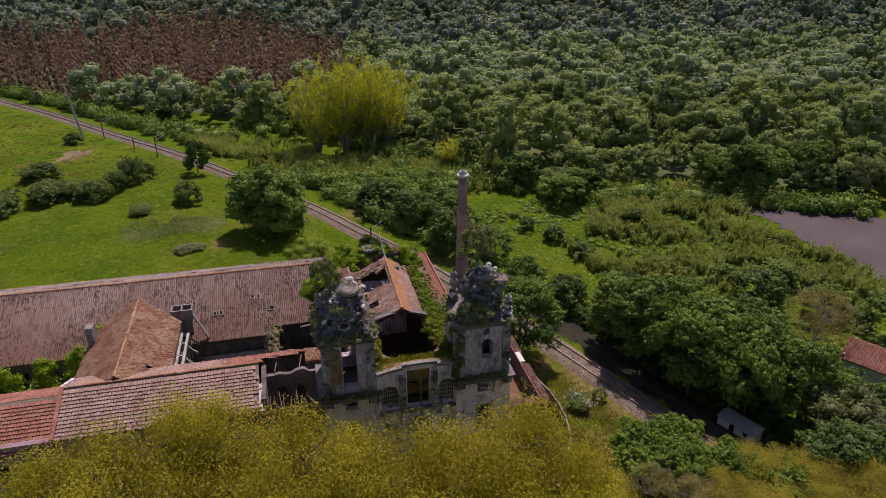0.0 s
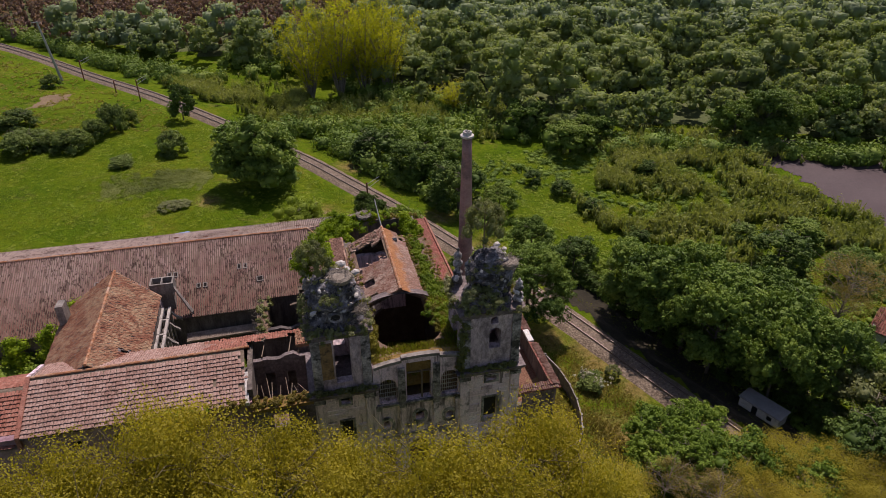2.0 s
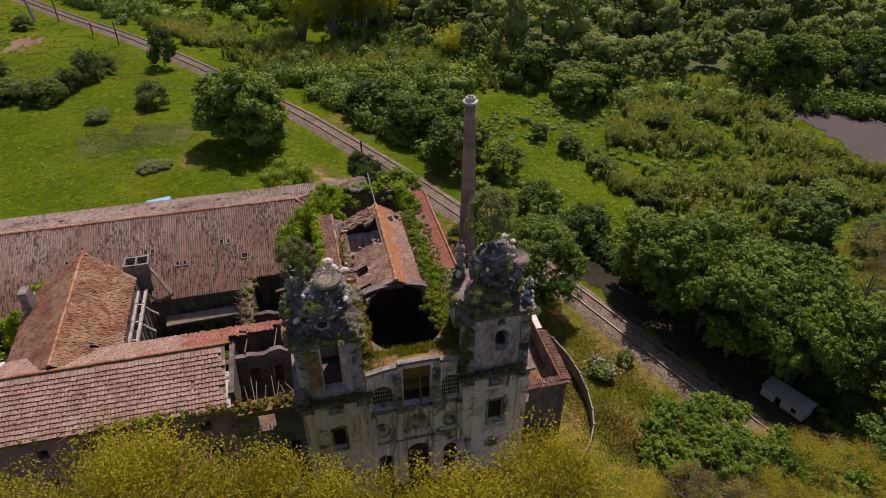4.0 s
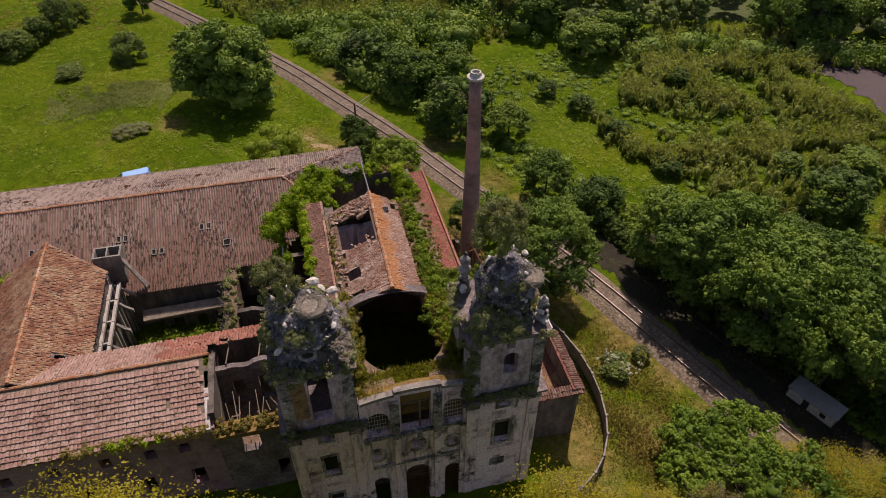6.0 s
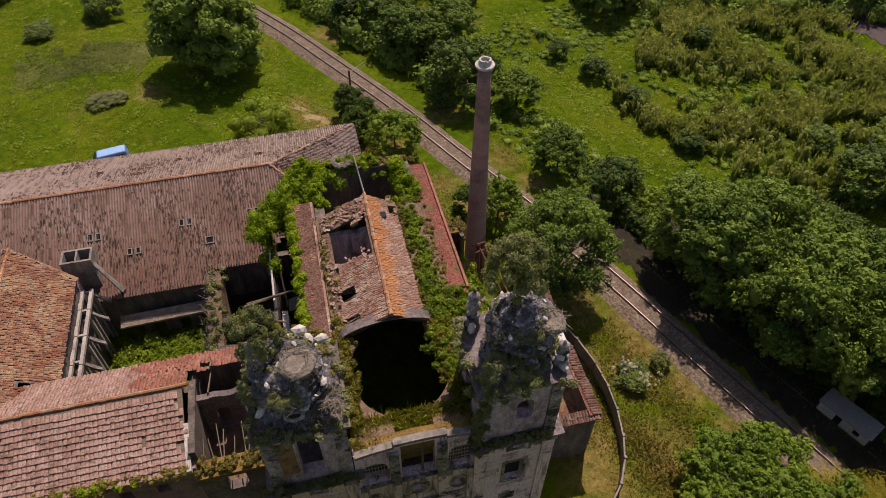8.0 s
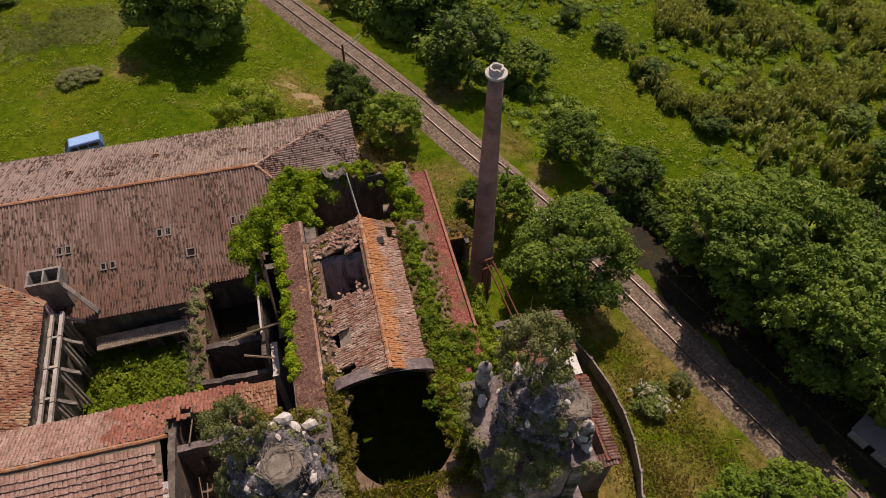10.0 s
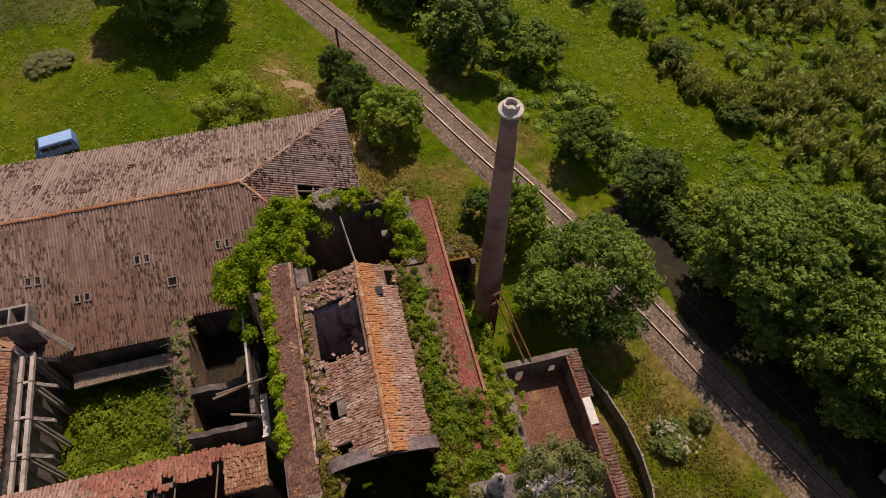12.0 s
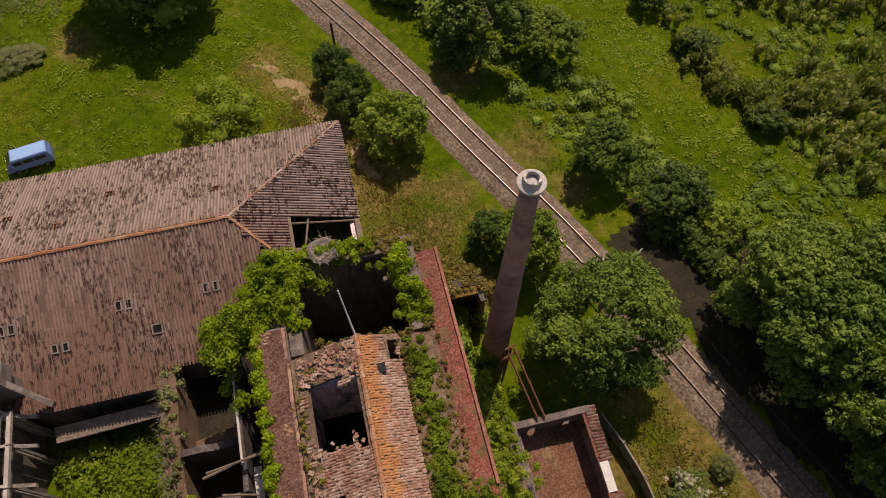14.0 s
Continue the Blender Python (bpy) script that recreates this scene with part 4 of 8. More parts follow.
# ---- south wing and west wing of the monastery ----
def build_wings():
    wing = thing("monastery_wing", (-15, 63, 1), "ruined two-storey wing with faded clay tile roof and stained walls", "building")
    EY, EZ, RY, RZ, BY, BZ, X0, X1 = 59.9, 10.75, 66.0, 12.75, 69.6, 11.3, -25.3, -5.0
    holes = [(x, x + 0.9, 8.0, 9.2, False) for x in (-21.5, -18, -14.2, -10.8, -8.2)] + [(x, x + 1.1, 3.2, 5.4, False) for x in (-22, -17, -12, -8)]
    part("wall", Shape().wall("x", -46, -5.0, 60.2, 60.9, 0.6, 10.6, holes + [(x, x + 1.0, 6.2, 8.2, False) for x in (-42, -37, -31)]), PINKWALL, wing)
    part("wall", Shape().wall("x", -5.0, 0.9, 59.6, 60.3, 0.6, ragged(9.9, 0.25, 3), [(-3.2, -1.7, 7.3, 9.4, False), (-0.9, 0.1, 3, 5.2, False)]), DARKSTONE, wing)
    part("wall", Shape().wall("x", -25.0, 0.6, 69.0, 69.6, 0.6, 11.1, [(x, x + 0.9, 7.2, 9.0, False) for x in (-12.5, -9.5, -6.8)]), INNER, wing)
    part("wall", Shape().wall("y", 60.9, 69.0, -5.3, -4.8, 0.6, ragged(11.6, 0.4, 5)), INNER, wing)
    part("wall", Shape().wall("x", -4.8, 0.8, 65.4, 65.9, 0.6, ragged(11.2, 0.5, 8), [(-3.8, -2.8, 6.5, 9.5, False), (-1.6, -0.7, 6.5, 9.5, False)]), DARKSTONE, wing)
    part("floor", Shape().slab([(-4.8, 60.3, 6.2), (0.8, 60.3, 6.2), (0.8, 69, 6.2), (-4.8, 69, 6.2)], 0.3), RUBBLE, wing)
    part("mossy_wall_top", Shape().slab([(-5.0, 59.5, 10.0), (0.9, 59.5, 10.1), (0.9, 60.9, 10.2), (-5.0, 60.9, 10.1)], 0.35), MOSSBROWN, wing, "wall top covered in brown moss")
    whole = lambda u, v: True
    front = ((X0, EY, EZ), (X1, EY, EZ), (X0, RY, RZ))
    eaten = lambda u, v: not (u > 19.6 - 0.5 * noise.noise(Vector((v * 0.9, 2, 0))) * 2) and not (abs(u - 16.9) < 0.2 and abs(v - 2.6) < 0.5)
    decking(wing, front, WOOD, lambda u, v: u < 19.7)
    roof_cover(wing, front, CLAY, eaten, 0.3, 0.46, 0.028, lip=0.11, skew=0.012, single=lambda u, v: 10.5 < u < 19.6 and v > 1.2, seed=11)
    back = ((0.4, BY, BZ), (X0, BY, BZ), (0.4, RY, RZ))
    gone = lambda u, v: not (u < 5.6 and (v > 2.1 + 0.6 * noise.noise(Vector((u, 5, 0)))) ) and not (u < 1.6 and v > 0.8) and not (abs(u - 4.3) < 0.35 and abs(v - 1.5) < 0.4)
    decking(wing, back, WOOD, gone, 0.4)
    roof_cover(wing, back, REDCLAY, lambda u, v: gone(u, v) and u < 9.5 + 1.5 * noise.noise(Vector((v, 1, 0))), 0.26, 0.36, 0.06, seed=12, skew=0.05)
    roof_cover(wing, back, CLAY, lambda u, v: u >= 9.5 + 1.5 * noise.noise(Vector((v, 1, 0))), 0.26, 0.36, 0.06, seed=13)
    capping(wing, [(X0, RY, RZ + 0.05), (X1, RY, RZ + 0.05)], ORANGECLAY, 0.15)
    part("verge", Shape().slab([(X1 - 0.55, EY, EZ + 0.12), (X1 - 0.2, EY, EZ + 0.12), (X1 - 0.2, 63.2, EZ + 1.2), (X1 - 0.55, 63.2, EZ + 1.2)], 0.4), WHITESTONE, wing)
    # lower, redder stretch beyond the party wall
    wf = ((-46, EY, EZ - 0.9), (X0 - 0.4, EY, EZ - 0.9), (-46, RY, RZ - 0.9))
    wb = ((X0 - 0.4, BY, BZ - 0.9), (-46, BY, BZ - 0.9), (X0 - 0.4, RY, RZ - 0.9))
    for pl, sd in ((wf, 21), (wb, 22)):
        decking(wing, pl, WOOD, whole)
        roof_cover(wing, pl, REDCLAY, whole, 0.3, 0.46, 0.028, lip=0.11, seed=sd, skew=0.01)
    part("party_wall", Shape().slab([(X0 - 0.4, EY, EZ + 0.25), (X0, EY, EZ + 0.25), (X0, RY, RZ + 0.25), (X0 - 0.4, RY, RZ + 0.25)], 1.4), REDCLAY, wing)
    part("party_wall", Shape().slab([(X0 - 0.4, RY, RZ + 0.25), (X0, RY, RZ + 0.25), (X0, BY, BZ + 0.2), (X0 - 0.4, BY, BZ + 0.2)], 1.4), PLASTER, wing)
    part("wall", Shape().wall("x", -46, X0, 69.0, 69.6, 0.6, 10.3), PLASTER, wing)
    # fallen rafters over the open bay
    r = np.random.default_rng(5)
    for i in range(9):
        x = -4.4 + i * 0.55
        part("rafter", Shape().tube([(x + r.normal() * 0.2, 60.5 + r.random(), 9.9), (x + r.normal() * 0.3, 62.2 + r.random() * 1.5, 10.2 + r.normal() * 0.3)], [0.05, 0.04], 5), WOOD, wing)
    for x in (-3.9, -1.2, -0.2):
        part("rafter", Shape().tube([(x, 65.8, 11.4), (x + 0.5, 69.2, 11.5)], [0.07, 0.06], 5), WOOD, wing)

    west = thing("west_wing", (-20.5, 75, 1), "ruined wing with mossy brown tile roof and orange ridge", "building")
    RX, EE, EW, ez_e, ez_w, rz, Y0, Y1 = -20.4, -15.5, -26.3, 10.4, 9.6, 13.2, 66.2, 83.4
    pe = ((EE, Y0, ez_e), (EE, Y1, ez_e), (RX, Y0, rz))
    pw = ((EW, Y1, ez_w), (EW, Y0, ez_w), (RX, Y1, rz))
    le, lw = math.hypot(RX - EE, rz - ez_e), math.hypot(RX - EW, rz - ez_w)
    ke = lambda u, v: u < 14.6 + 2.6 * v / le and not (abs(u - 3.4 - 0.4 * noise.noise(Vector((v * 3, 0, 0)))) < 0.28 and 1.2 < v < 2.9)
    kw = lambda u, v: u > 2.6 * (1 - v / lw) * 0.6 - 0.1 and not (abs(u - 15.6) < 0.5 and v < 1.2)
    for pl, kp, sd in ((pe, ke, 31), (pw, kw, 32)):
        decking(west, pl, DARKSTONE, kp, 0.4)
        roof_cover(west, pl, BROWNCLAY, kp, 0.21, 0.31, 0.05, seed=sd, skew=0.03, lip=0.03)
    pn = ((EE, 81.0, ez_e), (EW, 81.8, ez_w), (RX + 0.2, 83.4, rz))
    part("hip", Shape().slab([(EE, 80.9, ez_e), (RX, Y1, rz), (EW, 82.0, ez_w), (EW, 82.6, ez_w - 0.3), (EE, 81.5, ez_e - 0.3)], 0.2), BROWNCLAY, west)
    capping(west, [(RX, Y0, rz + 0.05), (RX, Y1, rz + 0.05)], ORANGECLAY, 0.16)
    part("wall", Shape().wall("y", 69.6, 81.0, EE - 0.9, EE - 0.3, 0.6, ez_e - 0.1, [(y, y + 1.0, 6.6, 8.8, False) for y in (70.6, 73.4, 76.2, 78.9)]), INNER, west)
    part("wall", Shape().wall("y", 69.6, 82.4, EW + 0.3, EW + 0.9, 0.6, ez_w - 0.1), PLASTER, west)
    part("wall", Shape().wall("x", EW + 0.3, EE - 0.3, 81.2, 81.8, 0.6, 10.0), PLASTER, west)
    part("chimney", Shape().prism([(-26.0, 78.2), (-25.2, 78.2), (-25.1, 79.6), (-25.9, 79.6)], 8.6, 12.5), CONCRETE, west, "grey rendered chimney stack")

    gallery = thing("concrete_gallery", (-15.2, 75, 1), "bare pale concrete gallery frame beside the overgrown yard", "gallery")
    for x, h in ((-15.7, 0.0), (-14.95, -0.1)):
        for y0, y1 in ((69.8, 72.9), (73.0, 75.9), (76.0, 78.9), (79.0, 81.4)):
            part("beam", Shape().box(x - 0.15, x + 0.15, y0, y1, 8.3 + h, 8.62 + h), PALECONC, gallery)
    for y in (70.6, 73.4, 76.2, 79.0, 81.2):
        part("bracket", Shape().box(-16.5, -15.86, y - 0.12, y + 0.12, 8.05, 8.35), PALECONC, gallery)
        part("bracket", Shape().box(-15.54, -15.1, y - 0.1, y + 0.1, 8.1, 8.4), PALECONC, gallery)
        part("bracket", Shape().slab([(-14.79, y - 0.13, 7.9), (-14.4, y - 0.13, 7.3), (-13.8, y - 0.13, 6.8), (-13.8, y + 0.13, 6.8), (-14.4, y + 0.13, 7.3), (-14.79, y + 0.13, 7.9)], 0.34), CONCRETE, gallery)
        part("post", Shape().box(-15.44, -15.2, y - 0.12, y + 0.12, 1.2, 8.1), PALECONC, gallery)
        part("post", Shape().box(-15.05, -14.85, y - 0.1, y + 0.1, 1.2, 8.15), CONCRETE, gallery)

    tank = thing("roof_tank", (-15.4, 83.3, 9), "open two-celled grey concrete box on the barn eave", "tank")
    t = Shape()
    for a in ((-16.9, -14.2, 82.5, 82.7), (-16.9, -14.2, 84.0, 84.2), (-16.9, -16.7, 82.7, 84.0), (-14.4, -14.2, 82.7, 84.0), (-15.65, -15.5, 82.7, 84.0)):
        t.box(*a, 9.7, 11.1)
    part("box", t, CONCRETE, tank)
    part("bottom", Shape().box(-16.7, -14.4, 82.7, 84.0, 9.7, 9.9), DARKSTONE, tank)
    part("leg", Shape().box(-16.6, -14.5, 82.8, 83.9, 6.9, 9.7), CONCRETE, tank)
    part("spillway", Shape().slab([(-14.2, 82.5, 10.4), (-12.6, 81.5, 7.2), (-12.4, 81.9, 7.2), (-14.2, 83.0, 10.4)], 0.35), CONCRETE, tank)


build_wings()


# ---- yard walls and roofless rooms between barn and church ----
def build_rooms():
    rooms = thing("roofless_rooms", (-1, 75, 1), "roofless rooms with crumbling plastered walls and weeds", "ruin")
    part("wall", Shape().wall("y", 70.0, 83.0, -4.9, -3.6, 0.6, lambda a: 7.0 - 0.9 * smooth_step((78 - a) / 7) + ragged(0, 0.2, 4)(a)), RUBBLE, rooms)
    # the rooms' deep shade is put into the wall and lower floor colours
    part("wall", Shape().wall("y", 71.4, 82.9, 1.6, 1.95, 0.6, ragged(11.6, 0.35, 6), [(74, 75.2, 6, 8.4, False)]), SHADEWALL, rooms)
    part("wall", Shape().wall("x", -3.6, 1.6, 75.6, 76.1, 0.6, ragged(7.3, 0.5, 9)), SHADEWALL, rooms)
    part("wall", Shape().wall("x", -3.6, 1.6, 71.6, 72.0, 0.6, ragged(8.6, 0.5, 2)), SHADEWALL, rooms)
    part("floor", Shape().slab([(-3.6, 72.0, 2.2), (1.6, 72.0, 2.2), (1.6, 83.0, 2.2), (-3.6, 83.0, 2.2)], 0.3), SHADEGROUND, rooms)
    part("floor", Shape().slab([(-3.6, 76.1, 3.4), (1.6, 76.1, 3.4), (1.6, 78.4, 3.2), (-3.6, 77.6, 3.2)], 0.3), RUBBLE, rooms)
    part("beam", Shape().tube([(1.75, 82.8, 12.0), (1.8, 73.0, 12.1)], [0.09, 0.09], 6), WHITESTONE, rooms)
    for k, (a, b) in enumerate((((-0.6, 72.6, 12.6), (3.6, 73.6, 12.4)), ((-0.4, 72.9, 12.5), (3.2, 73.3, 12.7)), ((0.4, 71.4, 12.2), (2.6, 71.0, 11.6)))):
        part("beam", Shape().tube([a, b], [0.1, 0.08], 6), WOOD, rooms)
    part("pillar", Shape().wall("y", 69.6, 73.0, 2.2, 2.7, 0.6, ragged(11.0, 0.9, 12)), WHITESTONE, rooms)
    part("porch_roof", Shape().slab([(-0.4, 66.2, 11.9), (2.4, 66.2, 11.9), (2.4, 69.2, 11.7), (-0.4, 69.2, 11.7)], 0.25), BROWNCLAY, rooms)
    roof_cover(rooms, ((-0.4, 66.2, 11.92), (2.4, 66.2, 11.92), (-0.4, 69.2, 11.72)), BROWNCLAY, lambda u, v: True, 0.2, 0.34, 0.05, seed=71, skew=0.03, rest="porch_tiles")
    part("porch_wall", Shape().wall("x", -0.4, 2.4, 66.4, 66.8, 0.6, 11.5), DARKSTONE, rooms)
    part("sheet", Shape().slab([(2.6, 74.6, 8.4), (3.9, 74.8, 8.6), (3.9, 76.4, 8.4), (2.6, 76.2, 8.2)], 0.06), SHEETROOF, rooms)


build_rooms()

# ---- church ----
def arc_top(a):
    return 16.05 + 1.2 * math.sqrt(max(0.0, 1 - ((a - 10.5) / 5.0) ** 2))


def build_tower(church, x0, x1, windows, upper, seed, front, dome_at, rings, stones):
    """One bell tower: base storey, belfry on pilasters, broken drum and dome."""
    y0, y1 = 55.2, 61.0
    base = part("tower_base", Shape().wall("x", x0, x1, y0, y0 + 0.9, 0.5, 14.2, windows), PLASTER, church, "weathered pale stone base of a bell tower")
    part("side_wall", Shape().wall("y", y0 + 0.9, y1, x0, x0 + 0.8, 0.5, 14.2), PLASTER, base)
    part("side_wall", Shape().wall("y", y0 + 0.9, y1, x1 - 0.8, x1, 0.5, 14.2), PLASTER, base)
    part("floor", Shape().box(x0 + 0.8, x1 - 0.8, y0 + 0.9, y1, 13.5, 14.1), DARKSTONE, base)
    # black box added behind the windows to stand for the unlit interior
    part("interior_shade_box", Shape().box(x0 + 0.9, x1 - 0.9, y0 + 0.45, y1 - 0.1, 0.6, 13.45), RUBBER_SHADE, base)
    for x in (x0 - 0.08, x1 - 0.82):
        part("pilaster", Shape().box(x, x + 0.9, y0 - 0.14, y0 - 0.002, 0.5, 13.7), PLASTER, base)
        part("capital", Shape().box(x - 0.08, x + 0.98, y0 - 0.24, y0 - 0.002, 13.7, 14.2), STONE, base)
    for a0, a1, z0, z1, _ in windows:
        part("window_frame", Shape().wall("x", a0 - 0.22, a1 + 0.22, y0 - 0.08, y0 - 0.003, z0 - 0.22, z1 + 0.22, [(a0, a1, z0, z1, False)]), STONE, base)
    # ashlar courses of the base front
    block = bpy.data.meshes.new("ashlar_block")
    e = 0.025
    block.from_pydata([(-0.5, 0, -0.5), (0.5, 0, -0.5), (0.5, 0, 0.5), (-0.5, 0, 0.5), (-0.5 + e, -1, -0.5 + 2 * e), (0.5 - e, -1, -0.5 + 2 * e), (0.5 - e, -1, 0.5 - 2 * e), (-0.5 + e, -1, 0.5 - 2 * e)], [], [(4, 5, 6, 7), (0, 1, 5, 4), (1, 2, 6, 5), (2, 3, 7, 6), (3, 0, 4, 7)])
    block.materials.append(ASHLAR)
    q = np.random.default_rng(seed)
    home = world_at(base)
    row, z = 0, 0.9
    while z < 13.4:
        h = 0.5 + 0.1 * (row % 3 == 1)
        x = x0 + 0.86
        while x < x1 - 0.9:
            w = min(0.75 + 0.5 * q.random(), x1 - 0.86 - x)
            if w > 0.25 and not any(x + w > a0 - 0.23 and x < a1 + 0.23 and z + h > c0 - 0.23 and z < c1 + 0.23 for a0, a1, c0, c1, _ in windows):
                ob = new("ashlar_block", block)
                ob.parent = base
                ob.location = Vector((x + w / 2, y0 - 0.001, z + h / 2)) - home
                ob.scale = (w - 0.02, 0.03 + 0.03 * q.random(), h - 0.02)
            x += w
        z += h
        row += 1
    for z0, d, h in ((14.2, 0.2, 0.25), (14.45, 0.38, 0.2), (14.65, 0.5, 0.18)):
        part("cornice", Shape().box(x0 - d, x1 + d, y0 - d, y1 + d * 0.5, z0, z0 + h), DARKSTONE, base)
    bel = part("belfry", Shape().wall("x", x0 + 0.15, x1 - 0.15, y0 + 0.2, y0 + 1.0, 14.83, 21.2, upper), BELFRY, church, "blackened belfry overgrown with weeds")
    midx = (x0 + x1) / 2
    part("side_wall", Shape().wall("x", x0 + 0.15, x1 - 0.15, y1 - 1.0, y1 - 0.2, 14.83, 21.2, [(midx - 0.7, midx + 0.7, 16.2, 19.6, True)]), BELFRY, bel)
    for x in (x0 + 0.15, x1 - 0.95):
        part("side_wall", Shape().wall("y", y0 + 1.0, y1 - 1.0, x, x + 0.8, 14.83, 21.2, [(57.3, 58.9, 16.2, 19.6, True)]), BELFRY, bel)
    for x in (x0 + 0.07, x1 - 0.87):
        part("pilaster", Shape().box(x, x + 0.8, y0 + 0.06, y0 + 0.198, 14.9, 20.6), STONE, bel)
    for z0, d, h in ((20.6, 0.05, 0.3), (20.9, 0.2, 0.22), (21.12, 0.36, 0.2)):
        part("cornice", Shape().box(x0 - d + 0.1, x1 + d - 0.1, y0 - d + 0.15, y1 + d - 0.15, z0, z0 + h), DARKSTONE, bel)
    cx, cy = dome_at
    fine_rings = []
    for (r0, h0), (r1, h1) in zip(rings, rings[1:]):
        fine_rings += [(r0 + (r1 - r0) * k / 3, h0 + (h1 - h0) * k / 3) for k in range(3)]
    dome = part("dome", Shape().lathe(cx, cy, fine_rings + [rings[-1]], 84, 0.3, seed), DOMESTONE, church, "crumbling blackened stone dome with pale lichen")
    # fallen blocks lying on the dome and its ledges
    stone = bpy.data.meshes.new("loose_stone")
    sb = bmesh.new()
    bmesh.ops.create_icosphere(sb, subdivisions=1, radius=0.5)
    for v in sb.verts:
        v.co = Vector((v.co.x * 1.1, v.co.y * 0.9, v.co.z * 0.8)) * (1 + 0.45 * noise.noise(v.co * 3.1 + Vector((seed, 0, 0))))
    sb.to_mesh(stone)
    sb.free()
    stone.materials.append(WHITESTONE)
    for i in range(130):
        t = q.random()
        z = 21.6 + 4.2 * t
        rr = float(np.interp(z, [p[1] for p in rings], [p[0] for p in rings]))
        w = q.random() * 6.28
        ob = new("loose_stone", stone)
        ob.parent = dome
        k = 0.1 + 0.4 * q.random() ** 4
        ob.location = Vector((cx + rr * math.cos(w), cy + rr * math.sin(w), z)) - world_at(dome)
        ob.rotation_euler = (q.normal() * 0.4, q.normal() * 0.4, q.random() * 6.28)
        ob.scale = (k, k * 0.8, k * 0.7)
    for px, py, pz, k in stones:
        ob = new("loose_stone", stone)
        ob.parent = dome
        ob.location = Vector((px, py, pz)) - world_at(dome)
        ob.rotation_euler = (q.normal() * 0.3, q.normal() * 0.3, q.random() * 6.28)
        ob.scale = (k, k * 0.8, k * 0.75)
    mouth = Shape()
    for k in range(12):
        a0, a1 = 2 * math.pi * k / 12, 2 * math.pi * (k + 1) / 12
        ring_at = lambda a, r, y: (cx - 0.1 + r * 1.35 * math.cos(a), y, 22.55 + r * math.sin(a))
        mouth.poly([ring_at(a0, 0.3, cy - 2.2), ring_at(a0, 0.44, cy - 2.35), ring_at(a1, 0.44, cy - 2.35), ring_at(a1, 0.3, cy - 2.2)])
        mouth.poly([ring_at(a0, 0.44, cy - 2.35), ring_at(a0, 0.46, cy - 1.6), ring_at(a1, 0.46, cy - 1.6), ring_at(a1, 0.44, cy - 2.35)])
    part("oculus_rim", mouth, STONE, dome)
    # black plug stands for the shade inside the oculus
    part("oculus", Shape().tube([(cx - 0.1, cy - 2.18, 22.55), (cx - 0.1, cy - 1.5, 22.55)], [0.36, 0.36], 12), RUBBER_SHADE, dome)
    for px, py, tall in front:
        prof = [(0.55, 0.0), (0.55, 0.5), (0.42, 0.58), (0.4, 1.0), (0.5, 1.12), (0.3, 1.25), (0.24, 1.55), (0.44, 1.95), (0.46, 2.2), (0.22, 2.45), (0.36, 2.7), (0.38, 3.0), (0.22, 3.25), (0.1, 3.4), (0.12, 3.6), (0.03, 3.75)]
        part("pinnacle", Shape().lathe(px, py, [(r * (0.75 + 0.25 * tall), 21.3 + h * tall) for r, h in prof], 14, 0.06, seed), STONE, church, "weathered stone urn pinnacle", smooth=True)
    return dome


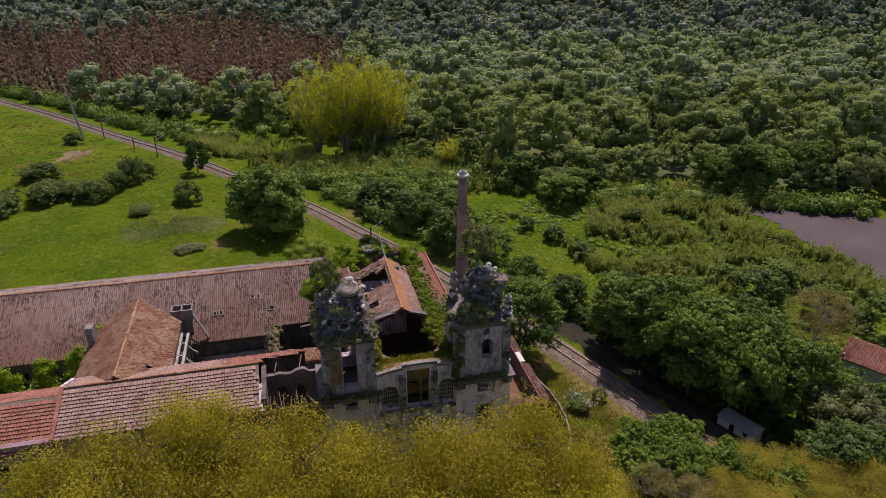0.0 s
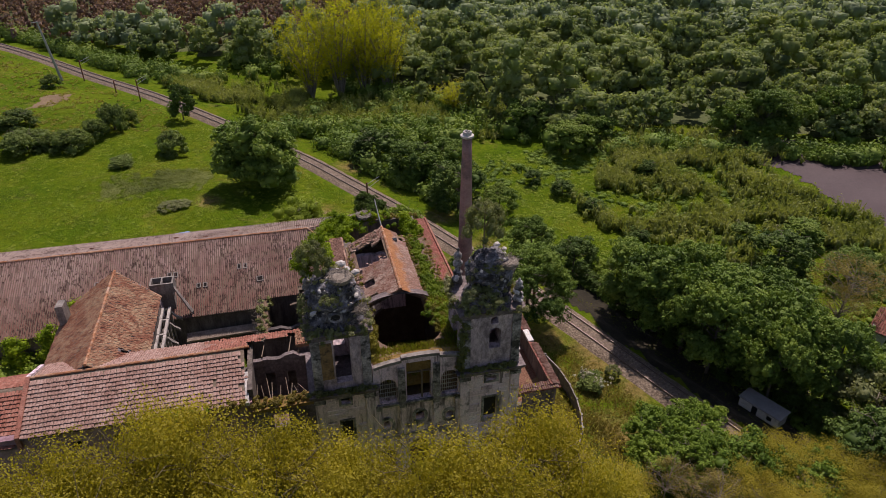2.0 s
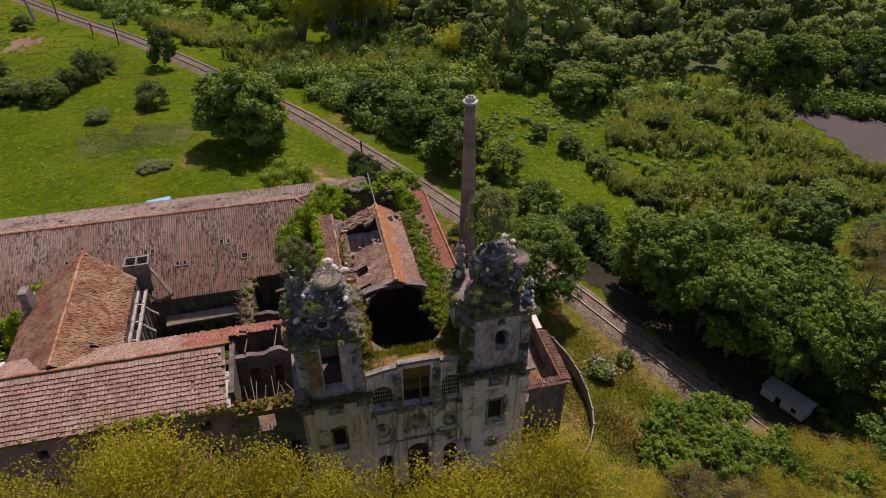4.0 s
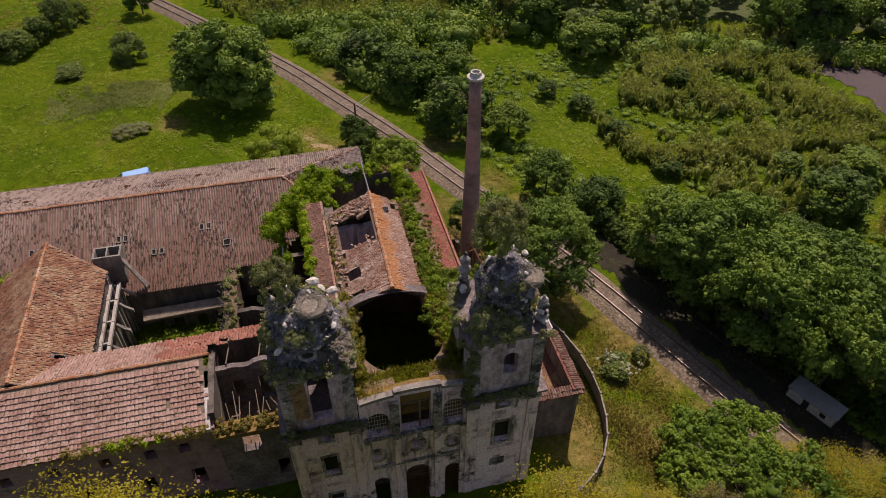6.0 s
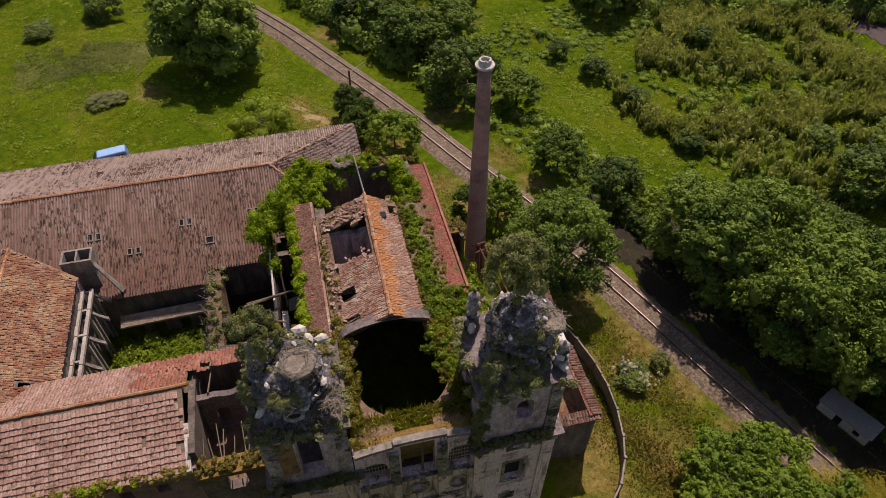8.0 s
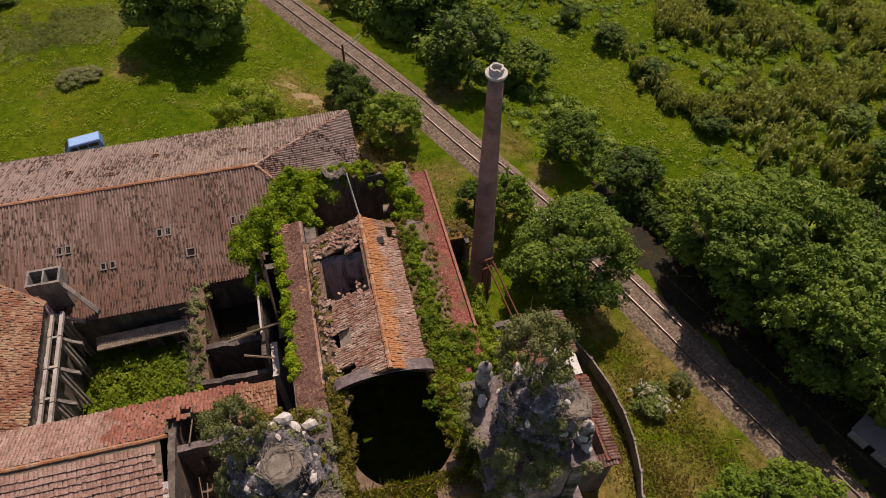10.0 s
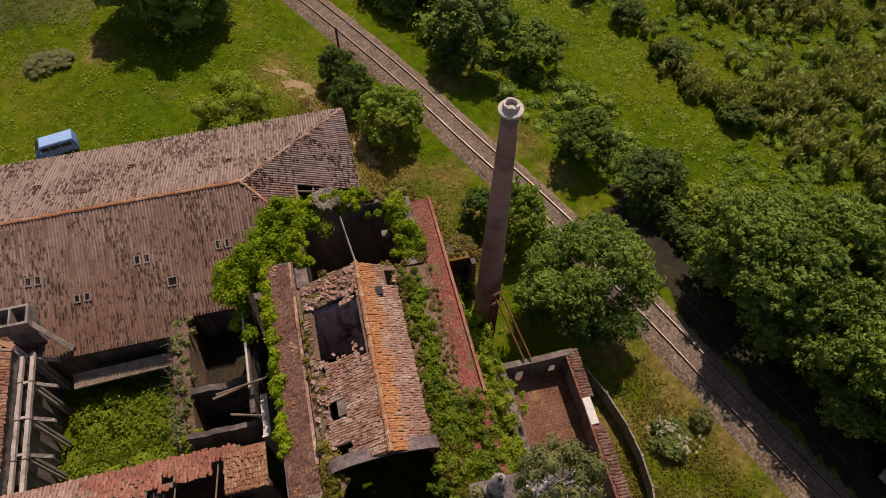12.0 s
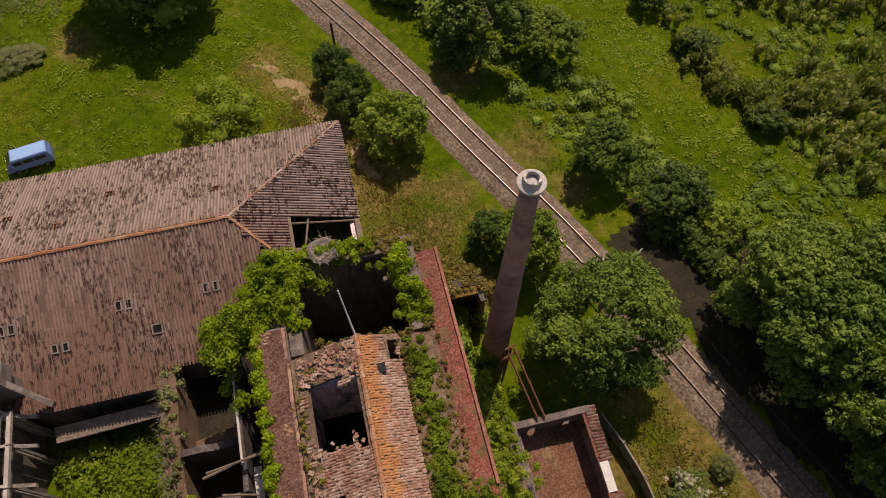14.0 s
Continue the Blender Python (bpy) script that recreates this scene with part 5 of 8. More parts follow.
def build_church():
    church = thing("church", (10.5, 70, 1), "roofless ruined monastery church with twin bell towers", "church")
    build_tower(church, 1.05, 6.3, [(3.2, 4.2, 8.5, 11.1, False), (3.3, 4.1, 13.2, 13.9, False), (3.2, 4.2, 4.0, 5.6, False)], [(3.1, 4.5, 15.6, 20.5, False)], 3, [(1.5, 60.4, 0.75)],
                (3.65, 57.9), [(2.55, 21.25), (2.45, 21.6), (2.1, 21.9), (2.0, 22.7), (2.1, 23.0), (2.35, 23.2), (2.3, 23.5), (1.95, 23.7), (1.85, 24.3), (1.95, 24.6), (1.85, 24.85), (1.5, 25.15), (1.1, 25.45), (0.6, 25.65), (0.05, 25.7)],
                [(4.6, 59.4, 25.5, 0.9), (5.1, 59.0, 25.2, 0.7), (5.75, 59.2, 24.6, 0.8), (5.3, 57.2, 24.3, 0.7), (5.5, 56.7, 23.9, 0.55), (1.75, 56.0, 23.1, 0.7), (2.6, 58.6, 25.1, 0.5)])
    part("niche_panel", Shape().box(1.75, 2.95, 55.33, 55.41, 16.2, 20.2), OCHRE, church, "ochre render on the broken belfry")
    build_tower(church, 14.45, 20.1, [(16.75, 18.1, 8.3, 11.1, False), (16.9, 17.9, 13.2, 13.75, False), (16.8, 17.6, 5.1, 5.6, False)], [(17.1, 18.2, 16.9, 19.2, True), (17.2, 17.9, 19.7, 20.5, True)], 11, [(15.35, 60.4, 1.0), (20.0, 56.4, 0.62)],
                (17.75, 58.0), [(2.5, 21.25), (2.4, 21.5), (1.85, 21.65), (1.72, 22.2), (1.68, 22.9), (1.8, 23.2), (2.05, 23.36), (2.15, 23.6), (2.12, 24.1), (2.2, 24.3), (2.1, 24.55), (1.8, 24.7), (1.6, 25.0), (1.35, 25.4), (0.9, 25.65), (0.4, 25.75), (0.05, 25.8)],
                [(19.5, 59.5, 24.9, 0.7), (18.9, 59.9, 25.2, 0.9), (19.7, 56.2, 22.3, 0.8), (19.9, 55.7, 21.7, 0.7), (15.0, 59.4, 22.4, 0.8), (15.9, 59.2, 23.4, 0.6), (16.4, 56.2, 22.4, 0.6), (20.0, 55.6, 15.2, 0.6), (20.0, 55.4, 16.4, 0.5)])
    # middle of the front
    doors = [(6.7, 8.1, 0.5, 6.1, True), (9.45, 11.45, 0.5, 7.0, True), (12.75, 14.1, 0.5, 6.1, True)]
    lights = [(6.75, 8.4, 12.3, 15.1, True), (9.35, 11.65, 12.1, 16.7, False), (12.6, 14.2, 12.3, 15.1, True)]
    oculi = [(7.05, 7.65, 9.2, 10.0, True), (10.1, 10.9, 9.6, 10.6, True), (13.1, 13.7, 9.2, 10.0, True)]
    mid = part("front_wall", Shape().wall("x", 6.3, 14.45, 55.35, 56.1, 0.5, arc_top, doors + lights + oculi), PLASTER, church, "weathered pale stone church front")
    for x in (6.32, 8.66, 11.85, 13.95):
        part("pilaster", Shape().box(x, x + 0.5, 55.18, 55.348, 0.5, 11.6), PLASTER, mid)
        part("capital", Shape().box(x - 0.08, x + 0.58, 55.1, 55.348, 11.6, 12.0), STONE, mid)
    part("string_course", Shape().box(6.5, 14.3, 55.1, 55.345, 11.95, 12.2), STONE, mid)
    part("string_course", Shape().box(6.85, 13.9, 55.16, 55.345, 7.9, 8.1), STONE, mid)
    for x0, x1 in ((8.55, 9.2), (11.8, 12.45)):
        part("pier", Shape().box(x0, x1, 55.15, 55.348, 12.2, 16.3), STONE, mid)
    for a, b in [(6.4 + i * 0.5, 6.9 + i * 0.5) for i in range(16)]:
        lift = 0.18 if 9.1 < (a + b) / 2 < 12.2 else -0.08
        part("coping", Shape().slab([(a, 55.12, arc_top(max(a, 6.4)) + 0.2 + lift), (b, 55.12, arc_top(min(b, 14.4)) + 0.2 + lift), (b, 55.6, arc_top(min(b, 14.4)) + 0.2 + lift), (a, 55.6, arc_top(max(a, 6.4)) + 0.2 + lift)], 0.3), CONCRETE, mid)
    part("mossy_wall_top", Shape().wall("x", 6.4, 14.4, 55.58, 56.14, 15.5, lambda a: arc_top(a) + 0.1 + 0.08 * noise.noise(Vector((a * 2, 0, 0)))), MOSSBROWN, mid, "brown moss on the broken wall top")
    for x, z in ((7.35, 9.6), (10.5, 10.1), (13.4, 9.6)):
        ring = Shape()
        for k in range(14):
            w0, w1 = 2 * math.pi * k / 14, 2 * math.pi * (k + 1) / 14
            ring.poly([(x + r * math.cos(w), 55.26, z + r * math.sin(w) * 1.2) for r, w in ((0.5, w0), (0.78, w0), (0.78, w1), (0.5, w1))])
            ring.poly([(x + 0.78 * math.cos(w), y, z + 0.78 * math.sin(w) * 1.2) for y, w in ((55.26, w0), (55.348, w0), (55.348, w1), (55.26, w1))])
        part("niche_surround", ring, STONE, mid)
    for a0, a1, top in ((6.75, 8.4, 15.0), (12.6, 14.2, 15.0), (12.75, 14.1, 5.9), (9.45, 11.45, 6.6)):
        g = Shape()
        lo = 12.3 if top > 10 else 0.6
        for i in range(1, 8):
            x = a0 + (a1 - a0) * i / 8
            g.box(x - 0.02, x + 0.02, 55.7, 55.74, lo, top - 0.9 * abs(i / 4 - 1) ** 2)
        for z in np.arange(lo + 0.4, top - 0.7, 0.5):
            g.box(a0, a1, 55.69, 55.75, float(z), float(z) + 0.04)
        part("window_grille", g, WHITESTONE if top > 10 else RUST, mid, "pale stone lattice" if top > 10 else "rusted iron grille")
    part("blocked_window", Shape().box(12.6, 14.2, 55.78, 55.95, 12.3, 15.1), BANDBROWN, mid, "rusty brown infill")
    part("mullion", Shape().box(10.75, 10.9, 55.6, 55.8, 12.1, 16.7), WOOD, mid)
    part("mullion", Shape().box(9.35, 11.65, 55.62, 55.78, 15.2, 15.34), WOOD, mid)
    for xs in (np.linspace(6.3, 9.2, 7), np.linspace(11.8, 14.45, 7)):
        for a, b in zip(xs, xs[1:]):
            a, b = float(a), float(b)
            part("grassy_slope", Shape().slab([(a, 56.1, arc_top(a) - 0.15), (b, 56.1, arc_top(b) - 0.15), (b, 57.7, 16.42), (a, 57.7, 16.42)], 0.4), RUBBLE, church)
    part("grassy_slope", Shape().slab([(8.7, 56.1, 13.7), (12.3, 56.1, 13.7), (12.3, 58.0, 15.9), (8.7, 58.0, 15.9)], 0.4), MOSSBROWN, church)
    part("terrace_floor", Shape().box(6.3, 14.45, 56.1, 57.5, 11.6, 12.0), RUBBLE, church)
    part("terrace_wall", Shape().wall("x", 6.3, 14.45, 57.5, 57.9, 0.5, lambda a: 14.8 if 8.8 < a < 12.2 else 16.0), DARKSTONE, church)
    # side walls of the nave
    west = part("nave_wall", Shape().wall("y", 61.0, 80.2, 4.35, 6.3, 0.5, 15.9), DARKSTONE, church)
    part("nave_wall", Shape().wall("y", 61.0, 84.0, 15.6, 17.05, 0.5, lambda a: 15.75 - 0.045 * (a - 61.0)), DARKSTONE, church)
    part("nave_wall", Shape().wall("x", 6.3, 15.6, 77.5, 77.9, 0.5, lambda a: 15.75 + max(0.0, 2.0 - abs(a - 10.6) * 0.52) + 0.2 * noise.noise(Vector((a * 1.7, 3, 0)))), RUBBLE, church)
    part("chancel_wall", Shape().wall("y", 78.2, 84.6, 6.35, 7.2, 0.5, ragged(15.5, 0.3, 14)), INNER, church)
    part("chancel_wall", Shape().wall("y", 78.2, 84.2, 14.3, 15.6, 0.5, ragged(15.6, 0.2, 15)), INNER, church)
    part("chancel_wall", Shape().wall("x", 6.35, 15.6, 84.2, 85.2, 0.5, ragged(15.5, 0.25, 16), [(13.2, 13.9, 10.3, 11.6, False)]), INNER, church, "dark streaked beige plastered wall of the roofless chancel")
    # vault with its round fallen middle
    vault = Shape()
    cx, cy, rx, ry, z = 10.45, 61.5, 3.5, 3.9, 16.35
    K = 48
    lim = lambda w: min(4.15 / max(abs(math.cos(w)), 1e-3), (3.4 if math.sin(w) > 0 else 3.95) / max(abs(math.sin(w)), 1e-3))
    for k in range(K):
        w0, w1 = 2 * math.pi * k / K, 2 * math.pi * (k + 1) / K
        rim = [(cx + rx * (1 + 0.05 * noise.noise(Vector((k % K * 0.9, 0, 0)))) * math.cos(w), min(cy + ry * math.sin(w), 64.75)) for k, w in ((k, w0), (k + 1, w1))]
        out = []
        for w in (w0, w1):
            t = lim(w)
            out.append((cx + max(-4.15, min(5.15, t * math.cos(w))), cy + max(-3.95, min(3.4, t * math.sin(w)))))
        (ax, ay), (bx, by) = rim
        (dx, dy), (ex, ey) = out
        if min(ay, by) > 64.2:
            continue
        vault.poly([(ax, ay, z), (dx, dy, z + 0.1), (ex, ey, z + 0.1), (bx, by, z)])
        vault.poly([(ax, ay, z), (bx, by, z), (bx * 1.0, by, z - 0.3), (ax, ay, z - 0.3)])
        vault.poly([(ax, ay, z - 0.3), (bx, by, z - 0.3), (ex, ey, z - 1.4), (dx, dy, z - 1.4)])
    part("vault", vault, RUBBLE, church, "broken vault with a round hole, grown over with weeds")
    rib = Shape()
    # a thin broken edge of masonry carries the end of the roof
    for k in range(4, 20):
        w0, w1 = math.pi * k / 20, math.pi * (k + 1) / 20
        P = lambda w, r, y: (10.35 + (3.75 + r * 0.2) * math.cos(w), y, 16.0 + (1.75 + r * 0.2) * math.sin(w))
        rib.poly([P(w0, 0, 64.62), P(w0, 0.3, 64.62), P(w1, 0.3, 64.62), P(w1, 0, 64.62)])
        rib.poly([P(w0, 0, 64.62), P(w1, 0, 64.62), P(w1, 0, 65.4), P(w0, 0, 65.4)])
        rib.poly([P(w0, 0.3, 64.62), P(w0, 0.3, 65.4), P(w1, 0.3, 65.4), P(w1, 0.3, 64.62)])
    part("arch_rib", rib, DARKSTONE, church)
    part("vault_side", Shape().box(14.5, 15.6, 61.0, 77.6, 15.2, 16.3), RUBBLE, church)
    part("vault_side", Shape().box(13.0, 14.5, 64.8, 77.6, 15.4, 16.35), RUBBLE, church)
    part("vault_side", Shape().box(6.3, 7.0, 64.8, 77.6, 15.2, 16.2), RUBBLE, church)
    # nave roof
    RX, RZ, Y0, Y1 = 10.6, 18.25, 64.7, 77.7
    pl = ((6.6, Y1, 16.35), (6.6, Y0, 16.35), (RX, Y1, RZ))
    pr = ((13.1, Y0, 16.75), (13.1, Y1, 16.75), (RX, Y0, RZ))
    lw = math.hypot(RX - 6.6, RZ - 16.35)
    def left(u, v):
        x, y = 6.6 + (RX - 6.6) * v / lw, Y1 - u
        n = noise.noise(Vector((x * 1.3, y * 1.3, 4)))
        if 71.2 + n * 0.5 + 0.12 * (10.4 - x) < y < 75.4 + n * 0.5 + 0.12 * (8 - x) and 6.95 + n * 0.3 < x < 10.4:
            return False
        if y > 75.4 and x < 10.3 and n > -0.35:
            return y > 76.9 and n > 0.2
        if x < 8.3 + 0.5 * n and (67.6 < y < 68.9 or 65.3 < y < 66.2):
            return False
        return not (x < 7.0 + n)
    def right(u, v):
        return not (u > 11.3 and v < 1.5 and noise.noise(Vector((u * 1.2, v * 1.2, 9))) > -0.1)
    def deck_left(u, v):
        x, y = 6.6 + (RX - 6.6) * v / lw, Y1 - u
        return left(u, v) or (75.6 < y and x > 6.9) or x < 7.2
    decking(church, pl, RUBBLE, deck_left, 0.35, 0.2)
    decking(church, pr, RUBBLE, right, 0.35, 0.2)
    roof_cover(church, pl, PALETILE, left, 0.17, 0.26, 0.04, lip=0.03, seed=41, skew=0.024, single=lambda u, v: u > 5.5 and v > 1.5, name="nave_tile")
    roof_cover(church, pr, NAVETILE, right, 0.16, 0.25, 0.04, lip=0.03, seed=42, skew=0.022, rest="orange_tile_field")
    capping(church, [(RX, Y0, RZ + 0.07), (RX + 0.1, Y1, RZ + 0.07)], ORANGECLAY, 0.17)
    # tiled tops of the side walls
    part("wall_capping", Shape().slab([(4.25, 61.0, 16.05), (6.05, 61.0, 16.15), (6.05, 80.0, 16.15), (4.25, 80.0, 16.05)], 0.16), BANDBROWN, church, "brown crumbled tile on the wall top")
    roof_cover(church, ((4.3, 79.9, 16.07), (4.3, 61.1, 16.07), (5.95, 79.9, 16.15)), BROWNCLAY, lambda u, v: noise.noise(Vector((u * 0.7, v * 0.9, 3))) > 0.36, 0.14, 0.2, 0.03, seed=61, skew=0.05, rest="brown_tile_field")
    def crust(name, x0, x1, y0, y1, z, fall, material, label):
        """A rough, uneven skin of broken tile over a wall top."""
        sh, nx, ny = Shape(), 9, int((y1 - y0) / 0.19)
        def P(a, b):
            x, y = x0 + (x1 - x0) * a / nx, y0 + (y1 - y0) * b / ny
            return (x + 0.05 * noise.noise(Vector((a * 3, b * 0.7, 4))), y, z + fall * (y - y0) + 0.07 * noise.noise(Vector((x * 4.5, y * 4.1, 2))) + 0.06 * noise.noise(Vector((x * 11, y * 10.5, 6))))
        for b in range(ny):
            for a in range(nx):
                sh.poly([P(a, b), P(a + 1, b), P(a + 1, b + 1), P(a, b + 1)])
        part(name, sh, material, church, label)
    crust("wall_crust", 15.62, 17.02, 61.3, 83.8, 16.42, -0.05, REDCRUST, "mottled red crumbled tile and lichen on the wall top")
    crust("wall_crust", 4.3, 6.04, 61.1, 79.95, 16.2, 0.0, BANDBROWN, "mottled brown crumbled tile on the wall top")
    part("wall_edge", Shape().wall("y", 61.0, 80.0, 6.04, 6.24, 15.9, ragged(16.2, 0.28, 3)), PALETILE, church)
    part("wall_edge", Shape().wall("y", 61.0, 80.0, 4.18, 4.32, 15.6, ragged(16.05, 0.16, 5)), DARKSTONE, church)
    part("wall_capping", Shape().slab([(15.6, 61.2, 16.4), (17.1, 61.2, 16.3), (17.1, 83.8, 15.3), (15.6, 83.8, 15.5)], 0.2), REDRUBBLE, church, "red crumbled tile on the wall top")
    part("wall_edge", Shape().wall("y", 67.6, 83.9, 17.0, 17.2, 15.0, lambda a: 16.3 - 0.052 * (a - 67.6)), REDCLAY, church)
    # what is left of the inner vaults, seen through the roof
    part("inner_vault", Shape().wall("y", 69.6, 75.7, 6.35, 6.8, 8.0, ragged(15.5, 0.3, 31)), PLASTER, church, "pale inner plaster under the fallen roof")
    part("inner_vault", Shape().wall("x", 6.4, 12.9, 75.7, 76.2, 8.0, ragged(15.9, 0.3, 33)), PLASTER, church)
    part("inner_vault", Shape().slab([(7.5, 69.8, 11.4), (9.2, 69.8, 12.6), (9.2, 72.2, 12.6), (7.5, 72.2, 11.4)], 0.4), CONCRETE, church)
    q = np.random.default_rng(77)
    chunk = bpy.data.meshes.new("broken_tile")
    chunk.from_pydata([(-0.5, -0.4, 0), (0.45, -0.5, 0.02), (0.5, 0.42, 0), (-0.42, 0.5, 0.03), (-0.45, -0.3, 0.2), (0.4, -0.42, 0.22), (0.42, 0.35, 0.18), (-0.35, 0.42, 0.22)], [], [(3, 2, 1, 0), (4, 5, 6, 7), (0, 1, 5, 4), (1, 2, 6, 5), (2, 3, 7, 6), (3, 0, 4, 7)])
    chunk.materials.append(PALETILE)
    for k in range(190):
        x, y = 6.8 + 3.6 * q.random(), (75.6 + 1.9 * q.random()) if k < 120 else (71.2 + 0.5 * q.normal() if k < 150 else 65.2 + 5.5 * q.random())
        if k >= 150:
            x = 6.5 + 0.9 * q.random()
        ob = new("broken_tile", chunk)
        ob.parent = church
        ob.location = Vector((x, y, 16.35 + 1.9 * (x - 6.6) / 4.0 + 0.06 + 0.05 * q.random())) - world_at(church)
        ob.rotation_euler = (q.normal() * 0.3, -0.44 + q.normal() * 0.3, q.random() * 6.28)
        kk = 0.18 + 0.26 * q.random()
        ob.scale = (kk, kk * 0.7, kk * 0.5)
    part("pole", Shape().tube([(10.75, 77.4, 18.0), (10.5, 78.6, 19.6), (10.3, 79.6, 21.0)], [0.07, 0.06, 0.05], 6), WHITEPAINT, church, "leaning pale iron rod")
    part("roof_hatch", Shape().box(11.4, 12.1, 75.2, 75.8, 17.55, 17.75), DARKGLASS, church)
    # side chapels, low and overgrown, between nave and annex
    part("chapel_wall", Shape().wall("y", 61.0, 72.4, 19.6, 20.2, 0.5, ragged(8.4, 0.5, 21)), DARKSTONE, church)
    part("chapel_roof", Shape().slab([(17.05, 61.0, 11.6), (19.7, 61.0, 9.4), (19.7, 73.4, 8.8), (17.05, 73.4, 11.2)], 0.4), RUBBLE, church)
    return church


build_church()


# ---- annex, chimney, boundary wall ----
def build_annex():
    annex = thing("annex", (23, 66, 1), "small roofless annex with red tile coping and rubble floor", "building")
    part("wall", Shape().wall("x", 20.2, 26.0, 59.0, 59.5, 0.5, 7.3, [(21.0, 22.4, 5.3, 6.5, False)]), INNER, annex)
    part("wall", Shape().wall("x", 20.2, 26.0, 71.9, 72.4, 0.5, ragged(7.7, 0.12, 2), [(21.4, 22.3, 5.0, 6.6, True), (24.2, 25.0, 5.2, 6.2, False)]), INNER, annex)
    part("wall", Shape().wall("y", 59.5, 71.9, 25.4, 26.0, 0.5, 7.4), INNER, annex)
    part("wall", Shape().wall("y", 61.0, 71.9, 20.22, 20.6, 0.5, ragged(7.0, 0.4, 7)), DARKSTONE, annex)
    part("floor", Shape().box(20.6, 25.4, 59.5, 71.9, 3.0, 5.2), BROWNFLOOR, annex, "brown rubble floor with dry weeds")
    def coping(plane, keep, seed):
        roof_cover(annex, plane, DARKTILE, keep, 0.24, 0.42, 0.07, seed=seed, skew=0.02, name="coping_tile", single=lambda u, v: True)
    for y0, y1 in ((68.3, 72.4), (59.0, 66.2)):
        part("coping_bed", Shape().slab([(26.4, y0, 7.35), (26.4, y1, 7.35), (25.3, y1, 7.7), (25.3, y0, 7.7)], 0.12), REDRUBBLE, annex)
        coping(((26.4, y0, 7.37), (26.4, y1, 7.37), (25.3, y0, 7.72)), lambda u, v: True, int(y0))
    part("coping_bed", Shape().slab([(20.2, 58.7, 7.25), (26.4, 58.7, 7.25), (26.4, 59.6, 7.55), (20.2, 59.6, 7.55)], 0.12), REDRUBBLE, annex)
    coping(((20.2, 58.7, 7.27), (26.4, 58.7, 7.27), (20.2, 59.6, 7.57)), lambda u, v: True, 6)
    part("parapet", Shape().wall("y", 66.2, 68.3, 25.38, 26.02, 7.4, ragged(7.75, 0.1, 4)), WHITEPAINT, annex)


build_annex()


def build_chimney():
    x, y = 21.55, 80.4
    stack = thing("factory_chimney", (x, y, 1), "tall tapering red brick factory chimney with a white collar", "chimney")
    part("shaft", Shape().lathe(x, y, [(1.15 - 0.6 * t, 0.6 + 26.6 * t) for t in [i / 12 for i in range(13)]], 28), BRICK, stack, smooth=True)
    part("collar", Shape().lathe(x, y, [(0.56, 27.2), (0.78, 27.35), (0.8, 27.55), (0.66, 27.62), (0.6, 27.66)], 28), WHITESTONE, stack, "white lime-stained collar")
    c = Shape()
    K = 24
    for k in range(K):
        w0, w1 = 2 * math.pi * k / K, 2 * math.pi * (k + 1) / K
        top = lambda w: 28.0 + 0.14 * noise.noise(Vector((math.cos(w) * 2, math.sin(w) * 2, 0)))
        for r0, r1, za, zb in ((0.56, 0.5, 27.6, None), (0.36, 0.36, None, 26.4)):
            c.poly([(x + r0 * math.cos(w0), y + r0 * math.sin(w0), za or top(w0)), (x + r0 * math.cos(w1), y + r0 * math.sin(w1), za or top(w1)), (x + r1 * math.cos(w1), y + r1 * math.sin(w1), zb or top(w1)), (x + r1 * math.cos(w0), y + r1 * math.sin(w0), zb or top(w0))])
        c.poly([(x + r * math.cos(w), y + r * math.sin(w), top(w)) for r, w in ((0.5, w0), (0.5, w1), (0.36, w1), (0.36, w0))])
    part("mouth", c, WHITESTONE, stack)
    frame_ = thing("timber_frame", (20.9, 77.3, 1), "broken timber frame leaning at the chimney foot", "timber frame")
    for a, b, r in (((20.2, 77.0, 10.2), (21.6, 77.4, 10.0), 0.1), ((20.3, 76.6, 9.6), (21.7, 77.0, 9.5), 0.09), ((20.6, 77.2, 1.0), (20.7, 77.1, 10.3), 0.1), ((21.3, 77.3, 1.0), (21.2, 77.2, 10.2), 0.1), ((20.4, 75.2, 1.0), (20.9, 77.2, 9.8), 0.08)):
        part("post", Shape().tube([a, b], [r, r * 0.9], 6), RUST, frame_)
    for dx in (0, 0.55):
        part("rail_beam", Shape().tube([(20.9 + dx, 77.2, 9.8), (22.0 + dx, 72.2, 7.9)], [0.09, 0.09], 6), RUST, frame_, "red-painted beam")


build_chimney()


def build_store():
    """A small roofless store between the church and the chimney, its wall tops grown over with straw."""
    store = thing("roofless_store", (19.4, 83.6, 1), "small roofless store with straw-covered wall tops", "ruin")
    # the dark of the hollow is put into wall and floor colours
    for axis, a0, a1, b0, b1, top in (("x", 17.7, 21.2, 84.7, 85.4, 5.2), ("y", 82.6, 84.7, 17.7, 18.1, 4.6), ("y", 83.2, 84.7, 20.8, 21.2, 4.8)):
        part("wall", Shape().wall(axis, a0, a1, b0, b1, 0.4, ragged(top, 0.25, a0)), SHADEWALL, store)
    part("roof_slab", Shape().slab([(18.1, 84.0, 4.9), (20.8, 84.0, 4.9), (20.8, 84.7, 5.1), (18.1, 84.7, 5.1)], 0.25), MOSSBROWN, store)
    part("floor", Shape().box(18.1, 20.8, 82.4, 84.7, 0.4, 1.6), SHADEGROUND, store)


build_store()

